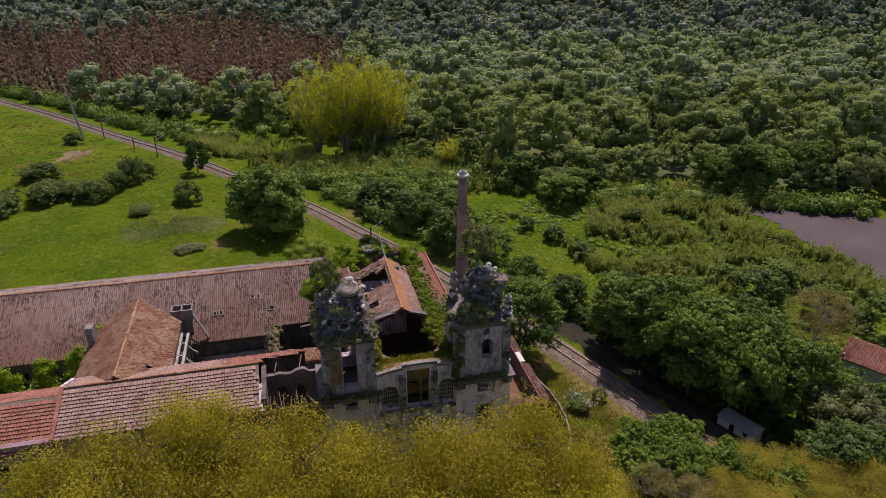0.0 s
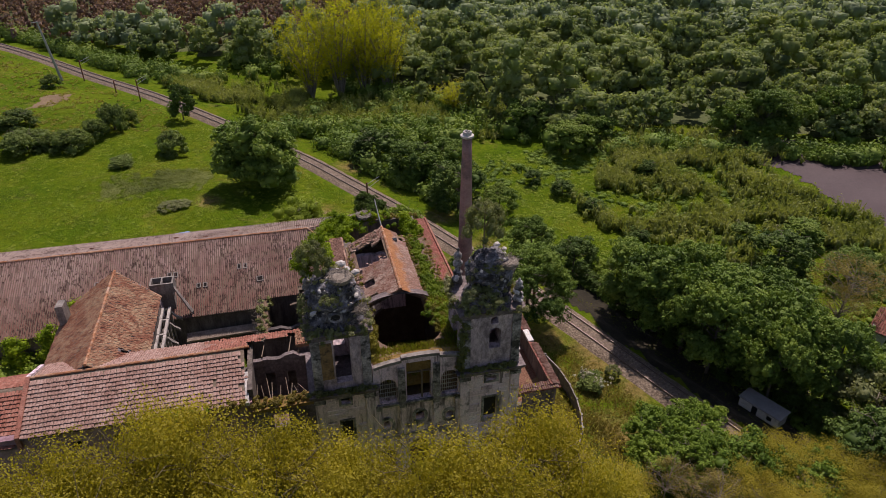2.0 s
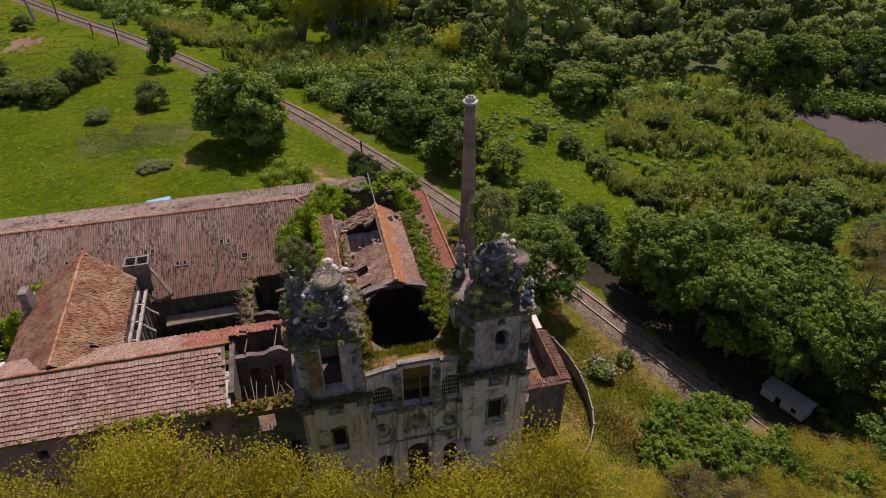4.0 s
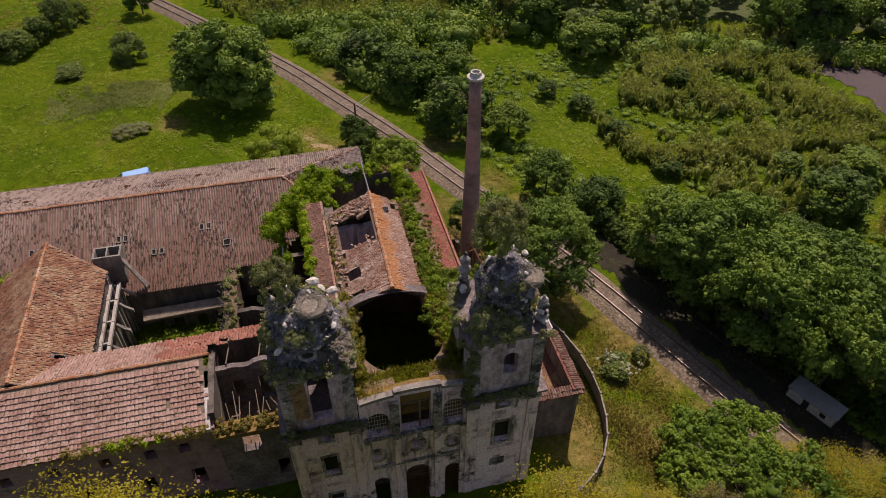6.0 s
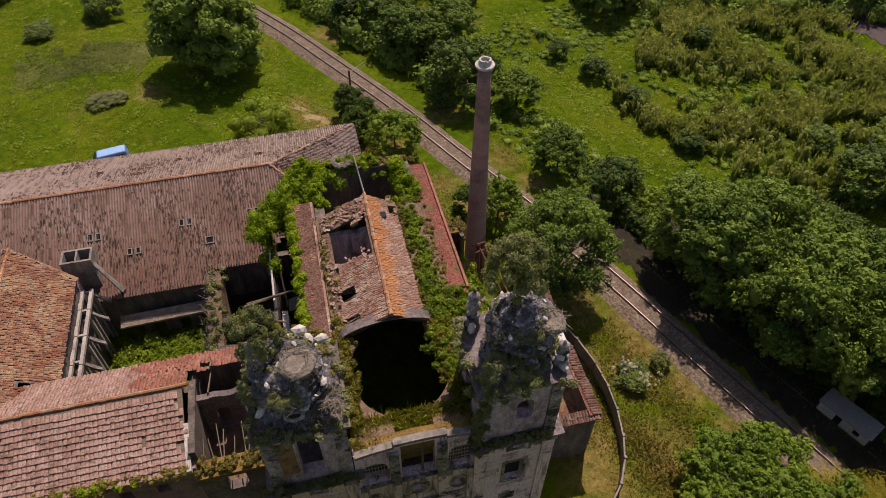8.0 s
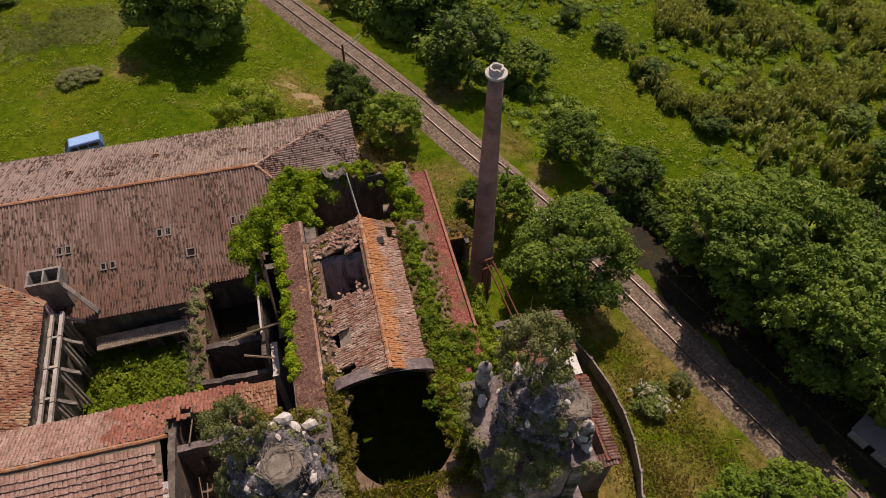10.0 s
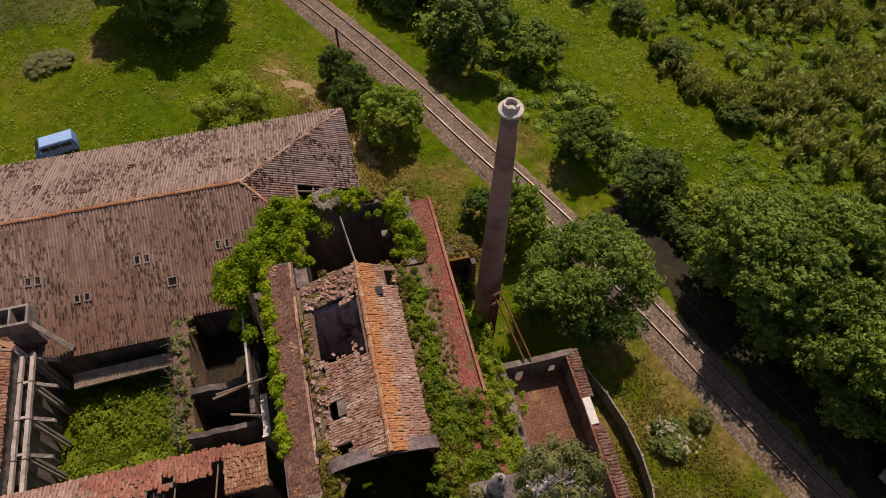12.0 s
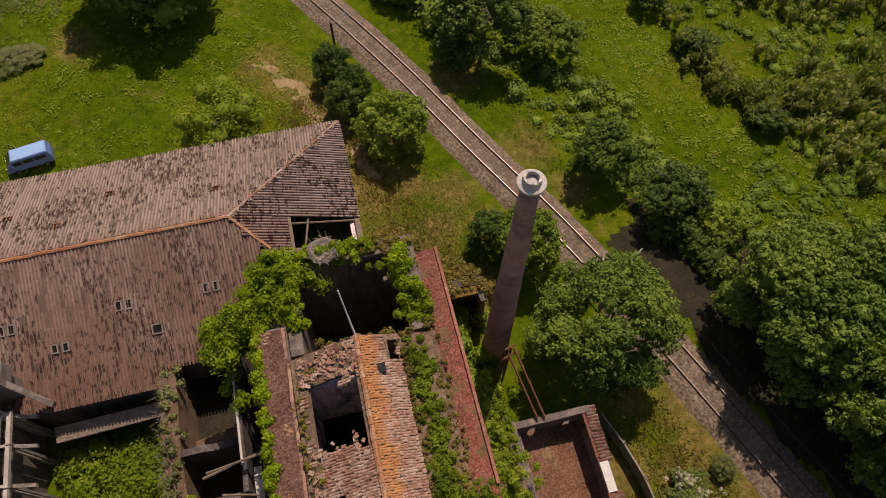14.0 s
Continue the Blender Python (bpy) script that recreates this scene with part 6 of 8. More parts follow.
CURVE = [(28.4, 72.6), (29.3, 70.0), (30.0, 67.0), (30.3, 64.4), (30.2, 62.0), (29.6, 59.3), (28.8, 57.2), (27.4, 55.0), (25.9, 53.5), (24.2, 52.4), (22.5, 51.7)]


def build_boundary():
    wall = thing("boundary_wall", (29, 62, 0), "curving grey concrete panel wall", "wall")
    pts = [Vector(p) for p in CURVE]
    for i, (a, b) in enumerate(zip(pts, pts[1:])):
        n = max(1, round((b - a).length / 1.5))
        for k in range(n):
            p, q = a.lerp(b, k / n), a.lerp(b, (k + 0.985) / n)
            g = float(ground_z(p.x, p.y))
            d = (q - p).normalized()
            s = Vector((-d.y, d.x)) * 0.07
            part("panel", Shape().prism([p + s, q + s, q - s, p - s], g - 0.3, g + 1.75), CONCRETE, wall)
        g = float(ground_z(a.x, a.y))
        part("post", Shape().box(a.x - 0.12, a.x + 0.12, a.y - 0.12, a.y + 0.12, g - 0.3, g + 1.85), CONCRETE, wall)


build_boundary()
ground_patch("bare_earth", [(-59, 182), (-56, 191), (-51, 194), (-50.5, 189), (-54, 183)], BROWNEARTH, 0.06, "bare brown earth in the meadow", "earth", 0.5)
ground_patch("footpath", [(4.4, 117.2), (5.8, 117.6), (8.7, 114.1), (11.0, 110.3), (13.8, 105.3), (15.5, 100.2), (14.2, 100.0), (12.4, 104.7), (9.6, 109.3), (7.3, 113.1)], DIRT, 0.03, "narrow trodden earth path through dry grass", "path", 0.2)
# tree shade painted as a black ground patch beside the track
ground_patch("painted_tree_shade", [(34.8, 88), (40, 93), (46, 89), (55, 80), (60, 68), (64, 44), (52.6, 44), (48.0, 53.9), (45.5, 60), (42.8, 66.6), (38.8, 77)], SHADEGROUND, 0.04, "earth and litter with the trees' shade painted black into it", "earth", 0.6)
ground_patch("mud_flat", [(93, 127), (98, 133), (112, 132), (122, 123), (124, 112), (150, 100), (165, 84), (150, 58), (118, 66), (103, 82), (99, 98), (101, 116)], MUD, 0.1, "bare violet-brown mud field", "field", 0.5)

# ---- railway ----
def build_railway():
    track = thing("railway_track", (37, 77, 0), "single railway track on brown ballast", "railway", kind="structure")
    side = lambda i: Vector((-(LINE[min(i + 1, len(LINE) - 1)] - LINE[max(i - 1, 0)]).normalized().y, (LINE[min(i + 1, len(LINE) - 1)] - LINE[max(i - 1, 0)]).normalized().x))
    bed = Shape()
    prof = [(-2.3, -0.36), (-1.5, 0.03), (-0.9, 0.09), (0.9, 0.09), (1.7, 0.03), (2.8, -0.36)]
    idx = list(range(0, len(LINE), 2))
    n = len(prof)
    for i in idx:
        s = side(i)
        for a, z in prof:
            w = a * (1 + 0.06 * noise.noise(Vector((LINE[i].x, LINE[i].y, a))))
            bed.v.append((LINE[i].x - s.x * w, LINE[i].y - s.y * w, z + 0.03 * noise.noise(Vector((LINE[i].x * 2, a, 1)))))
    for k in range(len(idx) - 1):
        bed.f += [(k * n + j, k * n + j + 1, (k + 1) * n + j + 1, (k + 1) * n + j) for j in range(n - 1)]
    part("ballast_bed", bed, BALLAST, track)
    for off in (-0.87, 0.87):
        rail = Shape()
        for i in idx:
            s = side(i)
            for a, z in ((-0.07, 0.14), (-0.035, 0.3), (0.035, 0.3), (0.07, 0.14)):
                rail.v.append((LINE[i].x - s.x * (off + a), LINE[i].y - s.y * (off + a), z))
        for k in range(len(idx) - 1):
            rail.f += [(k * 4 + j, k * 4 + j + 1, k * 4 + j + 5, k * 4 + j + 4) for j in range(3)]
        part("rail", rail, STEEL, track, "polished steel rail")
    one = mesh_of("sleeper", Shape().box(-1.3, 1.3, -0.12, 0.12, -0.06, 0.06), SLEEPER)
    rest = Shape()
    base = Vector(track.location)
    for i in range(len(LINE)):
        if 45 < LINE[i].y < 150:
            ob = new("sleeper", one)
            ob.parent = track
            ob.location = Vector((LINE[i].x, LINE[i].y, 0.038)) - base
            ob.rotation_euler = (0, 0, math.atan2(side(i).y, side(i).x))
        elif LINE[i].y < 330:
            s = side(i)
            rest.box(LINE[i].x - 1.3, LINE[i].x + 1.3, LINE[i].y - 0.12, LINE[i].y + 0.12, 0.0, 0.115, math.degrees(math.atan2(s.y, s.x)))
    tagged(part("far_sleepers", rest, SLEEPER, track), kind="stuff")

    def mast(x, y, h, reach, name="catenary_mast"):
        g = float(ground_z(x, y))
        m = thing(name, (x, y, g), "dark steel overhead line mast beside the track", "mast", "masts along the railway")
        part("post", Shape().box(x - 0.12, x + 0.12, y - 0.12, y + 0.12, g - 0.3, g + h), RUST, m)
        if reach:
            d = Vector(reach)
            part("arm", Shape().tube([(x, y, g + h - 0.4), (x + d.x, y + d.y, g + h + 0.3)], [0.06, 0.05], 5), GALV, m)
            part("arm", Shape().tube([(x, y, g + h - 1.3), (x + d.x, y + d.y, g + h - 0.3)], [0.05, 0.04], 5), GALV, m)
        return m
    mast(13.6, 116.5, 5.6, (2.4, 1.2))
    mast(32.6, 83.2, 6.0, (2.6, 1.1))
    mast(-33.5, 186.5, 5.6, (2.2, 1.8))
    mast(-50.5, 207.5, 5.6, (2.2, 1.8))
    mast(-40.5, 195.0, 3.2, None, "track_marker_post")
    pyl = thing("steel_pylon", (-56, 208.3, 0), "tall grey tapering steel pole in the field", "pylon")
    part("pole", Shape().tube([(-56.2, 208.3, 0), (-57.2, 208.3, 8), (-58.1, 208.3, 15.5)], [0.4, 0.33, 0.25], 8), GALV, pyl)
    part("crossarm", Shape().tube([(-59.3, 208.3, 15.3), (-57.0, 208.3, 15.4)], [0.12, 0.12], 6), GALV, pyl)
    wires = thing("overhead_wires", (37, 77, 6), "thin overhead wires along the track", "wires")
    for off, z in ((2.9, 5.6), (3.3, 6.3), (-0.4, 5.2)):
        path = [(LINE[i].x - side(i).x * off, LINE[i].y - side(i).y * off, z) for i in range(0, len(LINE), 6) if 20 < LINE[i].y < 260]
        part("wire", Shape().tube(path, [0.006] * len(path), 4), RUBBER_SHADE, wires)


build_railway()


# ---- vehicles and small buildings ----
def build_van():
    van = thing("van", (0, 0, 0), "faded light blue old van parked in the meadow", "van")
    prof = [(-2.1, 0.45), (2.1, 0.45), (2.15, 0.95), (1.95, 1.3), (1.35, 1.95), (-2.0, 2.0), (-2.15, 1.2)]
    body = Shape()
    for y in (-0.82, 0.82):
        for x, z in prof:
            body.v.append((x, y * (0.92 if z > 1.5 else 1.0), z))
    k = len(prof)
    body.f = [tuple(range(k)), tuple(range(2 * k - 1, k - 1, -1))] + [(i, (i + 1) % k, k + (i + 1) % k, k + i) for i in range(k)]
    b = part("body", body, BLUE, van)
    mod = b.modifiers.new("edges", "BEVEL")
    mod.width, mod.segments = 0.08, 2
    part("windscreen", Shape().poly([(1.42, -0.66, 1.9), (1.97, -0.72, 1.33), (1.97, 0.72, 1.33), (1.42, 0.66, 1.9)]), DARKGLASS, van)
    for y in (-0.815, 0.815):
        for x0, x1 in ((0.55, 1.3), (-0.5, 0.4), (-1.7, -0.65)):
            part("side_window", Shape().box(x0, x1, y - 0.02, y + 0.02, 1.3, 1.72), DARKGLASS, van)
    for x in (-1.35, 1.4):
        for y in (-0.72, 0.72):
            w = part("wheel", Shape().tube([(x, y - 0.1, 0.32), (x, y + 0.1, 0.32)], [0.32, 0.32], 16), RUBBER_SHADE, van)
            part("rim", Shape().tube([(x, y - 0.12, 0.32), (x, y + 0.12, 0.32)], [0.17, 0.17], 12), GALV, w)
    part("bumper", Shape().box(2.15, 2.26, -0.8, 0.8, 0.42, 0.58), GALV, van)
    for y in (-0.55, 0.55):
        part("headlight", Shape().tube([(2.1, y, 0.85), (2.2, y, 0.85)], [0.12, 0.11], 12), WHITEPAINT, van)
    part("roof_panel", Shape().slab([(-1.95, -0.66, 2.03), (1.28, -0.66, 1.99), (1.28, 0.66, 1.99), (-1.95, 0.66, 2.03)], 0.05), PALEBLUE, van, "pale blue roof, lighter than the body")
    for y in (-0.95, 0.95):
        part("side_mirror", Shape().box(1.35, 1.45, y - 0.1, y + 0.1, 1.25, 1.45), BLUE, van)
    van.matrix_basis = pose(-17.6, 108.9, float(ground_z(-17.6, 108.9)), 0, 0, -171)


build_van()


def build_shed():
    cx, cy, ang = 51.2, 56.8, -66
    g = float(ground_z(cx, cy))
    shed = thing("trackside_cabin", (0, 0, 0), "weathered white cabin with a grey flat roof beside the track", "cabin")
    part("body", Shape().wall("x", -2.9, 2.9, -1.25, -1.15, 0, 2.3, [(-1.0, -0.2, 0.1, 2.0, False), (1.2, 1.9, 1.0, 1.8, False)]).wall("x", -2.9, 2.9, 1.15, 1.25, 0, 2.3).wall("y", -1.15, 1.15, -2.9, -2.8, 0, 2.3).wall("y", -1.15, 1.15, 2.8, 2.9, 0, 2.3), WHITEPAINT, shed)
    part("roof", Shape().slab([(-3.1, -1.4, 2.36), (3.1, -1.4, 2.36), (3.1, 1.4, 2.56), (-3.1, 1.4, 2.56)], 0.1), SHEETROOF, shed)
    part("door", Shape().box(-1.0, -0.2, -1.22, -1.17, 0.1, 2.0), DARKGLASS, shed)
    part("dark_infill", Shape().box(1.2, 1.9, -1.21, -1.18, 1.0, 1.8), DARKGLASS, shed)
    shed.matrix_basis = pose(cx, cy, g - 0.2, 0, 0, ang) @ Matrix.Diagonal((0.84, 0.78, 0.72, 1))


build_shed()


def build_house():
    house = thing("cottage", (0, 0, 0), "abandoned white cottage with a red tile roof among trees", "house")
    part("wall", Shape().wall("x", -5, 5, -3, -2.7, 0, 3.2, [(-3, -2, 1, 2.2, False), (1.5, 2.4, 0.1, 2.1, False)]).wall("x", -5, 5, 2.7, 3, 0, 3.2).wall("y", -2.7, 2.7, -5, -4.7, 0, 3.2).wall("y", -2.7, 2.7, 4.7, 5, 0, 3.2), WHITEPAINT, house)
    for s in (-1, 1):
        pl = ((5.3 * s, -3.4 * -s * -1, 3.0), (-5.3 * s, -3.4 * -s * -1, 3.0), (5.3 * s, 0, 4.9)) if s < 0 else ((-5.3, -3.4, 3.0), (5.3, -3.4, 3.0), (-5.3, 0, 4.9))
        if s < 0:
            pl = ((5.3, 3.4, 3.0), (-5.3, 3.4, 3.0), (5.3, 0, 4.9))
        decking(house, pl, WOOD, lambda u, v: True)
        roof_cover(house, pl, REDCLAY, lambda u, v: True, 0.32, 0.42, 0.07, seed=50 + s)
    part("gable", Shape().prism([(-4.98, -2.9), (-4.72, -2.9), (-4.72, 2.9), (-4.98, 2.9)], 3.2, 3.6), WHITEPAINT, house)
    part("chimney", Shape().box(2.4, 3.2, 0.3, 1.0, 4.0, 6.2), PLASTER, house)
    house.matrix_basis = pose(79.5, 63.8, float(ground_z(79.5, 63.8)), 0, 0, -58)


build_house()

# ---- trees ----
def trunk_shape(h, r, limbs, spread_, seed, lean=0.0, start=0.35):
    g = np.random.default_rng(seed)
    sh = Shape()
    sh.tube([(0, 0, -0.4), (lean * 0.3, 0.05, h * 0.3), (lean, 0, h * 0.62), (lean * 1.2, 0.1, h * 0.86)], [r, r * 0.78, r * 0.5, r * 0.18], 8)
    for i in range(limbs):
        w, t = 2.4 * i + g.random(), start + 0.5 * g.random()
        z = h * t
        L = spread_ * (0.55 + 0.45 * g.random())
        a = Vector((lean * t, 0, z))
        m = a + Vector((math.cos(w) * L * 0.5, math.sin(w) * L * 0.5, L * 0.35))
        e = a + Vector((math.cos(w + 0.2) * L, math.sin(w + 0.2) * L, L * (0.55 + 0.4 * g.random())))
        e.z = min(e.z, h * 0.95)
        sh.tube([a, m, e], [r * 0.4, r * 0.25, r * 0.07], 5)
        for k in range(3):
            q = m.lerp(e, 0.3 + 0.3 * k)
            d = Vector((g.normal(), g.normal(), abs(g.normal()) * 0.7)).normalized() * L * 0.42
            sh.tube([q, q + d], [r * 0.14, r * 0.03], 4)
    return sh


def crown_np(R, H, low, lobes, count, leaf, seed, lobe=0.27, shell=0.28, inner=0.66, core=0.66, clumps=0):
    """Leaves of a crown: uneven lobes round an ellipsoid from height low to H."""
    g = np.random.default_rng(seed)
    d = g.normal(size=(lobes, 3))
    d /= np.linalg.norm(d, axis=1, keepdims=True)
    d[:, 2] = np.where(d[:, 2] < -0.5, -d[:, 2], d[:, 2])
    reach = inner + (0.93 - inner) * g.random((lobes, 1)) ** 0.6
    hz = (H - low) / 2
    c = np.array([0, 0, low + hz]) + d * reach * np.array([R, R, hz])
    rad = lobe * R * (0.65 + 0.6 * g.random((lobes, 1))) * np.array([1, 1, 0.85])
    if not clumps:
        return leaf_lobes(c, rad, count, leaf, g, shell=shell, core=core)
    # each lobe carries small tufts with gaps between them
    t = g.normal(size=(lobes, clumps, 3))
    t /= np.linalg.norm(t, axis=2, keepdims=True)
    t[:, :, 2] = np.where(t[:, :, 2] < -0.45, -t[:, :, 2], t[:, :, 2])
    tc = (c[:, None, :] + t * rad[:, None, :] * (0.8 + 0.3 * g.random((lobes, clumps, 1)))).reshape(-1, 3)
    tr = 0.085 * R * (0.7 + 0.65 * g.random((lobes * clumps, 1))) * np.array([1, 1, 0.75])
    tufts = leaf_lobes(tc, tr, count, leaf, g, jitter=0.55, low=-0.5, shell=0.5)
    return joined([tufts, leaf_lobes(c, rad * core / 0.8, 1, 0.05, g, core=0.8)])


TREE_KINDS = {}


def tree_kind(key, R, H, low, lobes, count, leaf, material, seed, trunk_r=0.25, limbs=7, bark=BARK, **kw):
    v, q = crown_np(R, H, low, lobes, count, leaf, seed, **kw)
    TREE_KINDS[key] = (mesh_of("trunk", trunk_shape(H, trunk_r, limbs, R * 0.8, seed), bark), mesh_np("crown", v, q, material), R, H)


tree_kind("round", 5.0, 10.0, -1.6, 52, 20, 0.17, L_DEEP, 1, core=0.62, inner=0.5, clumps=20)
tree_kind("round2", 5.0, 9.5, -0.2, 34, 18, 0.18, L_MID, 2, clumps=22, core=0.6, lobe=0.3)
tree_kind("bright", 5.0, 9.0, 0.2, 30, 18, 0.19, L_BRIGHT, 3, clumps=22, core=0.58, lobe=0.31)
tree_kind("mid", 5.0, 10.0, -1.2, 36, 18, 0.18, L_MID, 4, core=0.6, clumps=22, lobe=0.3)
tree_kind("deep", 5.0, 9.0, -2.0, 36, 18, 0.18, L_DEEP, 5, core=0.62, clumps=22, lobe=0.3)
tree_kind("shade", 5.0, 11.0, 0.4, 40, 20, 0.17, L_SHADE, 14, core=0.54, clumps=24, lobe=0.29)
tree_kind("shade2", 5.0, 11.0, 0.4, 42, 20, 0.17, L_SHADE, 15, core=0.54, clumps=24, lobe=0.28)
tree_kind("meadow", 5.0, 10.0, -1.4, 60, 20, 0.17, L_SHADE, 21, core=0.74, inner=0.5, clumps=22)
tree_kind("lone", 5.0, 10.0, 0.6, 46, 34, 0.115, L_MID, 18, core=0.48, clumps=30, lobe=0.27)
tree_kind("grey", 5.0, 8.5, 0.4, 44, 130, 0.17, L_GREY, 6, bark=TWIG, shell=0.6, core=0.55)
tree_kind("bush", 5.0, 6.0, -2.6, 34, 16, 0.2, L_BUSH, 41, trunk_r=0.2, core=0.66, inner=0.5, clumps=22, lobe=0.3)
tree_kind("feather", 5.0, 8.0, 0.2, 56, 170, 0.13, L_CREEPER, 16, bark=TWIG, shell=0.8, lobe=0.34, inner=0.5, core=0.5)
tree_kind("olive", 5.0, 14.0, 3.4, 64, 330, 0.085, L_OLIVE, 7, trunk_r=0.13, limbs=26, bark=OLIVEBARK, shell=0.95, lobe=0.38, inner=0.4, core=0.0)
tree_kind("olive2", 5.0, 14.0, 3.4, 62, 330, 0.085, L_OLIVE, 8, trunk_r=0.13, limbs=28, bark=OLIVEBARK, shell=0.95, lobe=0.4, inner=0.45, core=0.0)
tree_kind("bare", 5.0, 9.0, 2.0, 34, 90, 0.1, L_WEED, 9, trunk_r=0.16, limbs=34, bark=TWIG, shell=0.9, core=0.0)


def plant(key, x, y, R, H, label, category="tree", group="", z=None, turn=None, name="tree"):
    trunk, crown, r0, h0 = TREE_KINDS[key]
    g = float(ground_z(x, y)) if z is None else z
    ob = thing(name, (x, y, g), label, category, group)
    ob.rotation_euler = (0, 0, turn if turn is not None else (x * 12.9 + y * 7.3) % 6.28)
    ob.scale = (R / r0, R / r0 * (0.92 + 0.16 * ((x * 3.7 + y) % 1.0)), H / h0)
    for nm, me in (("trunk", trunk), ("crown", crown)):
        c = new(nm, me)
        c.parent = ob
    return ob


def fan_kind(key, R, H, limbs, count, leaf, material, seed, bark):
    """A tree of many upright limbs that fan out from one foot, leafy from a third of their length."""
    q = np.random.default_rng(seed)
    sh, cs = Shape(), []
    for i in range(limbs):
        w, lean = 2.4 * i + q.random() * 0.6, R * math.sqrt((i + 0.5) / limbs) * (0.8 + 0.3 * q.random())
        top = Vector((math.cos(w) * lean, math.sin(w) * lean, H * (1 - 0.3 * (lean / R) ** 2) * (0.86 + 0.18 * q.random())))
        knee = Vector((top.x * 0.34, top.y * 0.34, top.z * 0.5))
        sh.tube([(0.04 * top.x, 0.04 * top.y, -0.3), knee, top], [0.13, 0.085, 0.02], 6)
        for t in np.linspace(0.3, 1.0, 9):
            p = knee * (2 * t * (1 - t)) + top * (t * t)
            for k in range(3):
                cs.append(p + Vector((q.normal(), q.normal(), q.normal() * 0.8)) * R * 0.1 * (0.5 + t))
            e = p + Vector((q.normal(), q.normal(), 0.8 + abs(q.normal()))) * R * 0.12
            sh.tube([p, e], [0.035, 0.01], 4)
    c = np.array([tuple(p) for p in cs])
    rad = R * 0.12 * (0.6 + 0.8 * q.random((len(c), 1))) * np.array([1, 1, 1.2])
    v, f = leaf_lobes(c, rad, count, leaf, q, shell=0.95, low=-0.9)
    TREE_KINDS[key] = (mesh_of("trunk", sh, bark), mesh_np("crown", v, f, material), R, H)


fan_kind("fan", 5.0, 13.0, 15, 30, 0.1, L_YELLOW, 31, TWIG)
fan_kind("fan2", 5.0, 13.0, 13, 30, 0.1, L_YELLOW, 32, TWIG)


# single trees in the meadow and along the line
plant("meadow", -4.6, 129.6, 7.2, 13.0, "large round dark green tree alone in the meadow")
plant("mid", -22.0, 170.5, 3.0, 8.0, "slim pale green tree beside the track")
for x, y, R, H, k in ((-35.5, 163.5, 3.4, 5.6, "bush"), (-38.5, 159.5, 2.8, 3.8, "bush"), (-42.2, 154.0, 3.6, 4.4, "bush"), (-22.2, 148.2, 3.2, 4.6, "bush"), (-31, 143.5, 2.4, 1.8, "bush"), (-51, 155.5, 4.4, 3.8, "bush"), (-46.8, 155.5, 2.0, 2.8, "bush"), (-57, 170, 4.2, 3.4, "bush"), (-33.5, 168, 2.2, 3.6, "bush"), (-60, 150, 5, 4.6, "bush"), (-20.2, 122.6, 2.0, 1.0, "grey"), (-18.0, 122.9, 1.6, 0.9, "grey")):
    plant(k, x, y, R, H, "green bush in the meadow", "bush", "meadow bushes", name="bush")
plant("bush", -57, 201, 2.4, 3.0, "dark round bush beside bare earth", "bush", name="bush")
plant("feather", 1.4, 106.6, 4.6, 7.4, "feathery green bush leaning over the barn eave", "bush", name="bush")
plant("bright", 17.4, 104.0, 3.4, 6.0, "bright green bush between barn and track", "bush", name="bush")
for x, y in ((12.8, 113.5), (14.4, 110.3), (13.2, 108.6)):
    plant("round", x, y, 2.0, 5.0, "dark green shrub beside the track", "bush", "trackside shrubs", name="bush")
plant("lone", 29.6, 78.2, 5.3, 11.2, "large green tree beside the chimney")
plant("bright", 26.6, 88.4, 3.0, 6.4, "green tree between chimney and track")
plant("mid", 23.8, 90.6, 2.0, 4.4, "green bush beside the chimney", "bush", name="bush")
plant("deep", 29.6, 114.5, 5.2, 9.0, "dark green tree on the far side of the track")
plant("mid", 23.5, 128, 4.6, 8, "green tree on the far side of the track")
plant("deep", 18.5, 137.5, 4.6, 7.5, "dark green tree on the far side of the track")
plant("mid", 31, 130, 4.4, 7.5, "green tree on the far side of the track")
plant("round2", 37.0, 113.5, 3.2, 5.5, "green tree on the far side of the track")
plant("round2", 36.9, 96.4, 2.9, 6.2, "rounded green tree beside the track")
plant("deep", 41.6, 90.4, 3.6, 6.0, "dark green spreading bush beside the track", "bush", name="bush")
plant("bright", 45.8, 87.0, 2.6, 4.4, "bright green bush beside the track", "bush", name="bush")
for x, y, R, H, k in ((44.9, 79.2, 4.4, 10.8, "shade"), (46.2, 73.8, 5.0, 12.2, "shade2"), (52.0, 67.4, 5.2, 12.8, "shade"), (55.8, 62.0, 4.8, 12.6, "shade2"), (60.2, 57.4, 4.8, 12.0, "shade2"), (50.4, 80.6, 4.0, 9.0, "shade2"), (53.6, 76.8, 5.0, 12.0, "shade2"), (58.4, 67.2, 5.4, 12.4, "shade"), (57.6, 73.4, 4.6, 10.0, "shade"), (61.5, 76.5, 4.2, 7.0, "mid"), (63.8, 70.5, 4.6, 8.0, "mid"), (47.6, 69.0, 4.4, 12.0, "shade"), (48.8, 64.6, 4.4, 12.0, "shade"), (53.0, 58.6, 3.6, 11.0, "shade2")):
    plant(k, x, y, R, H, "large green tree shading the track", "tree", "trees shading the track")
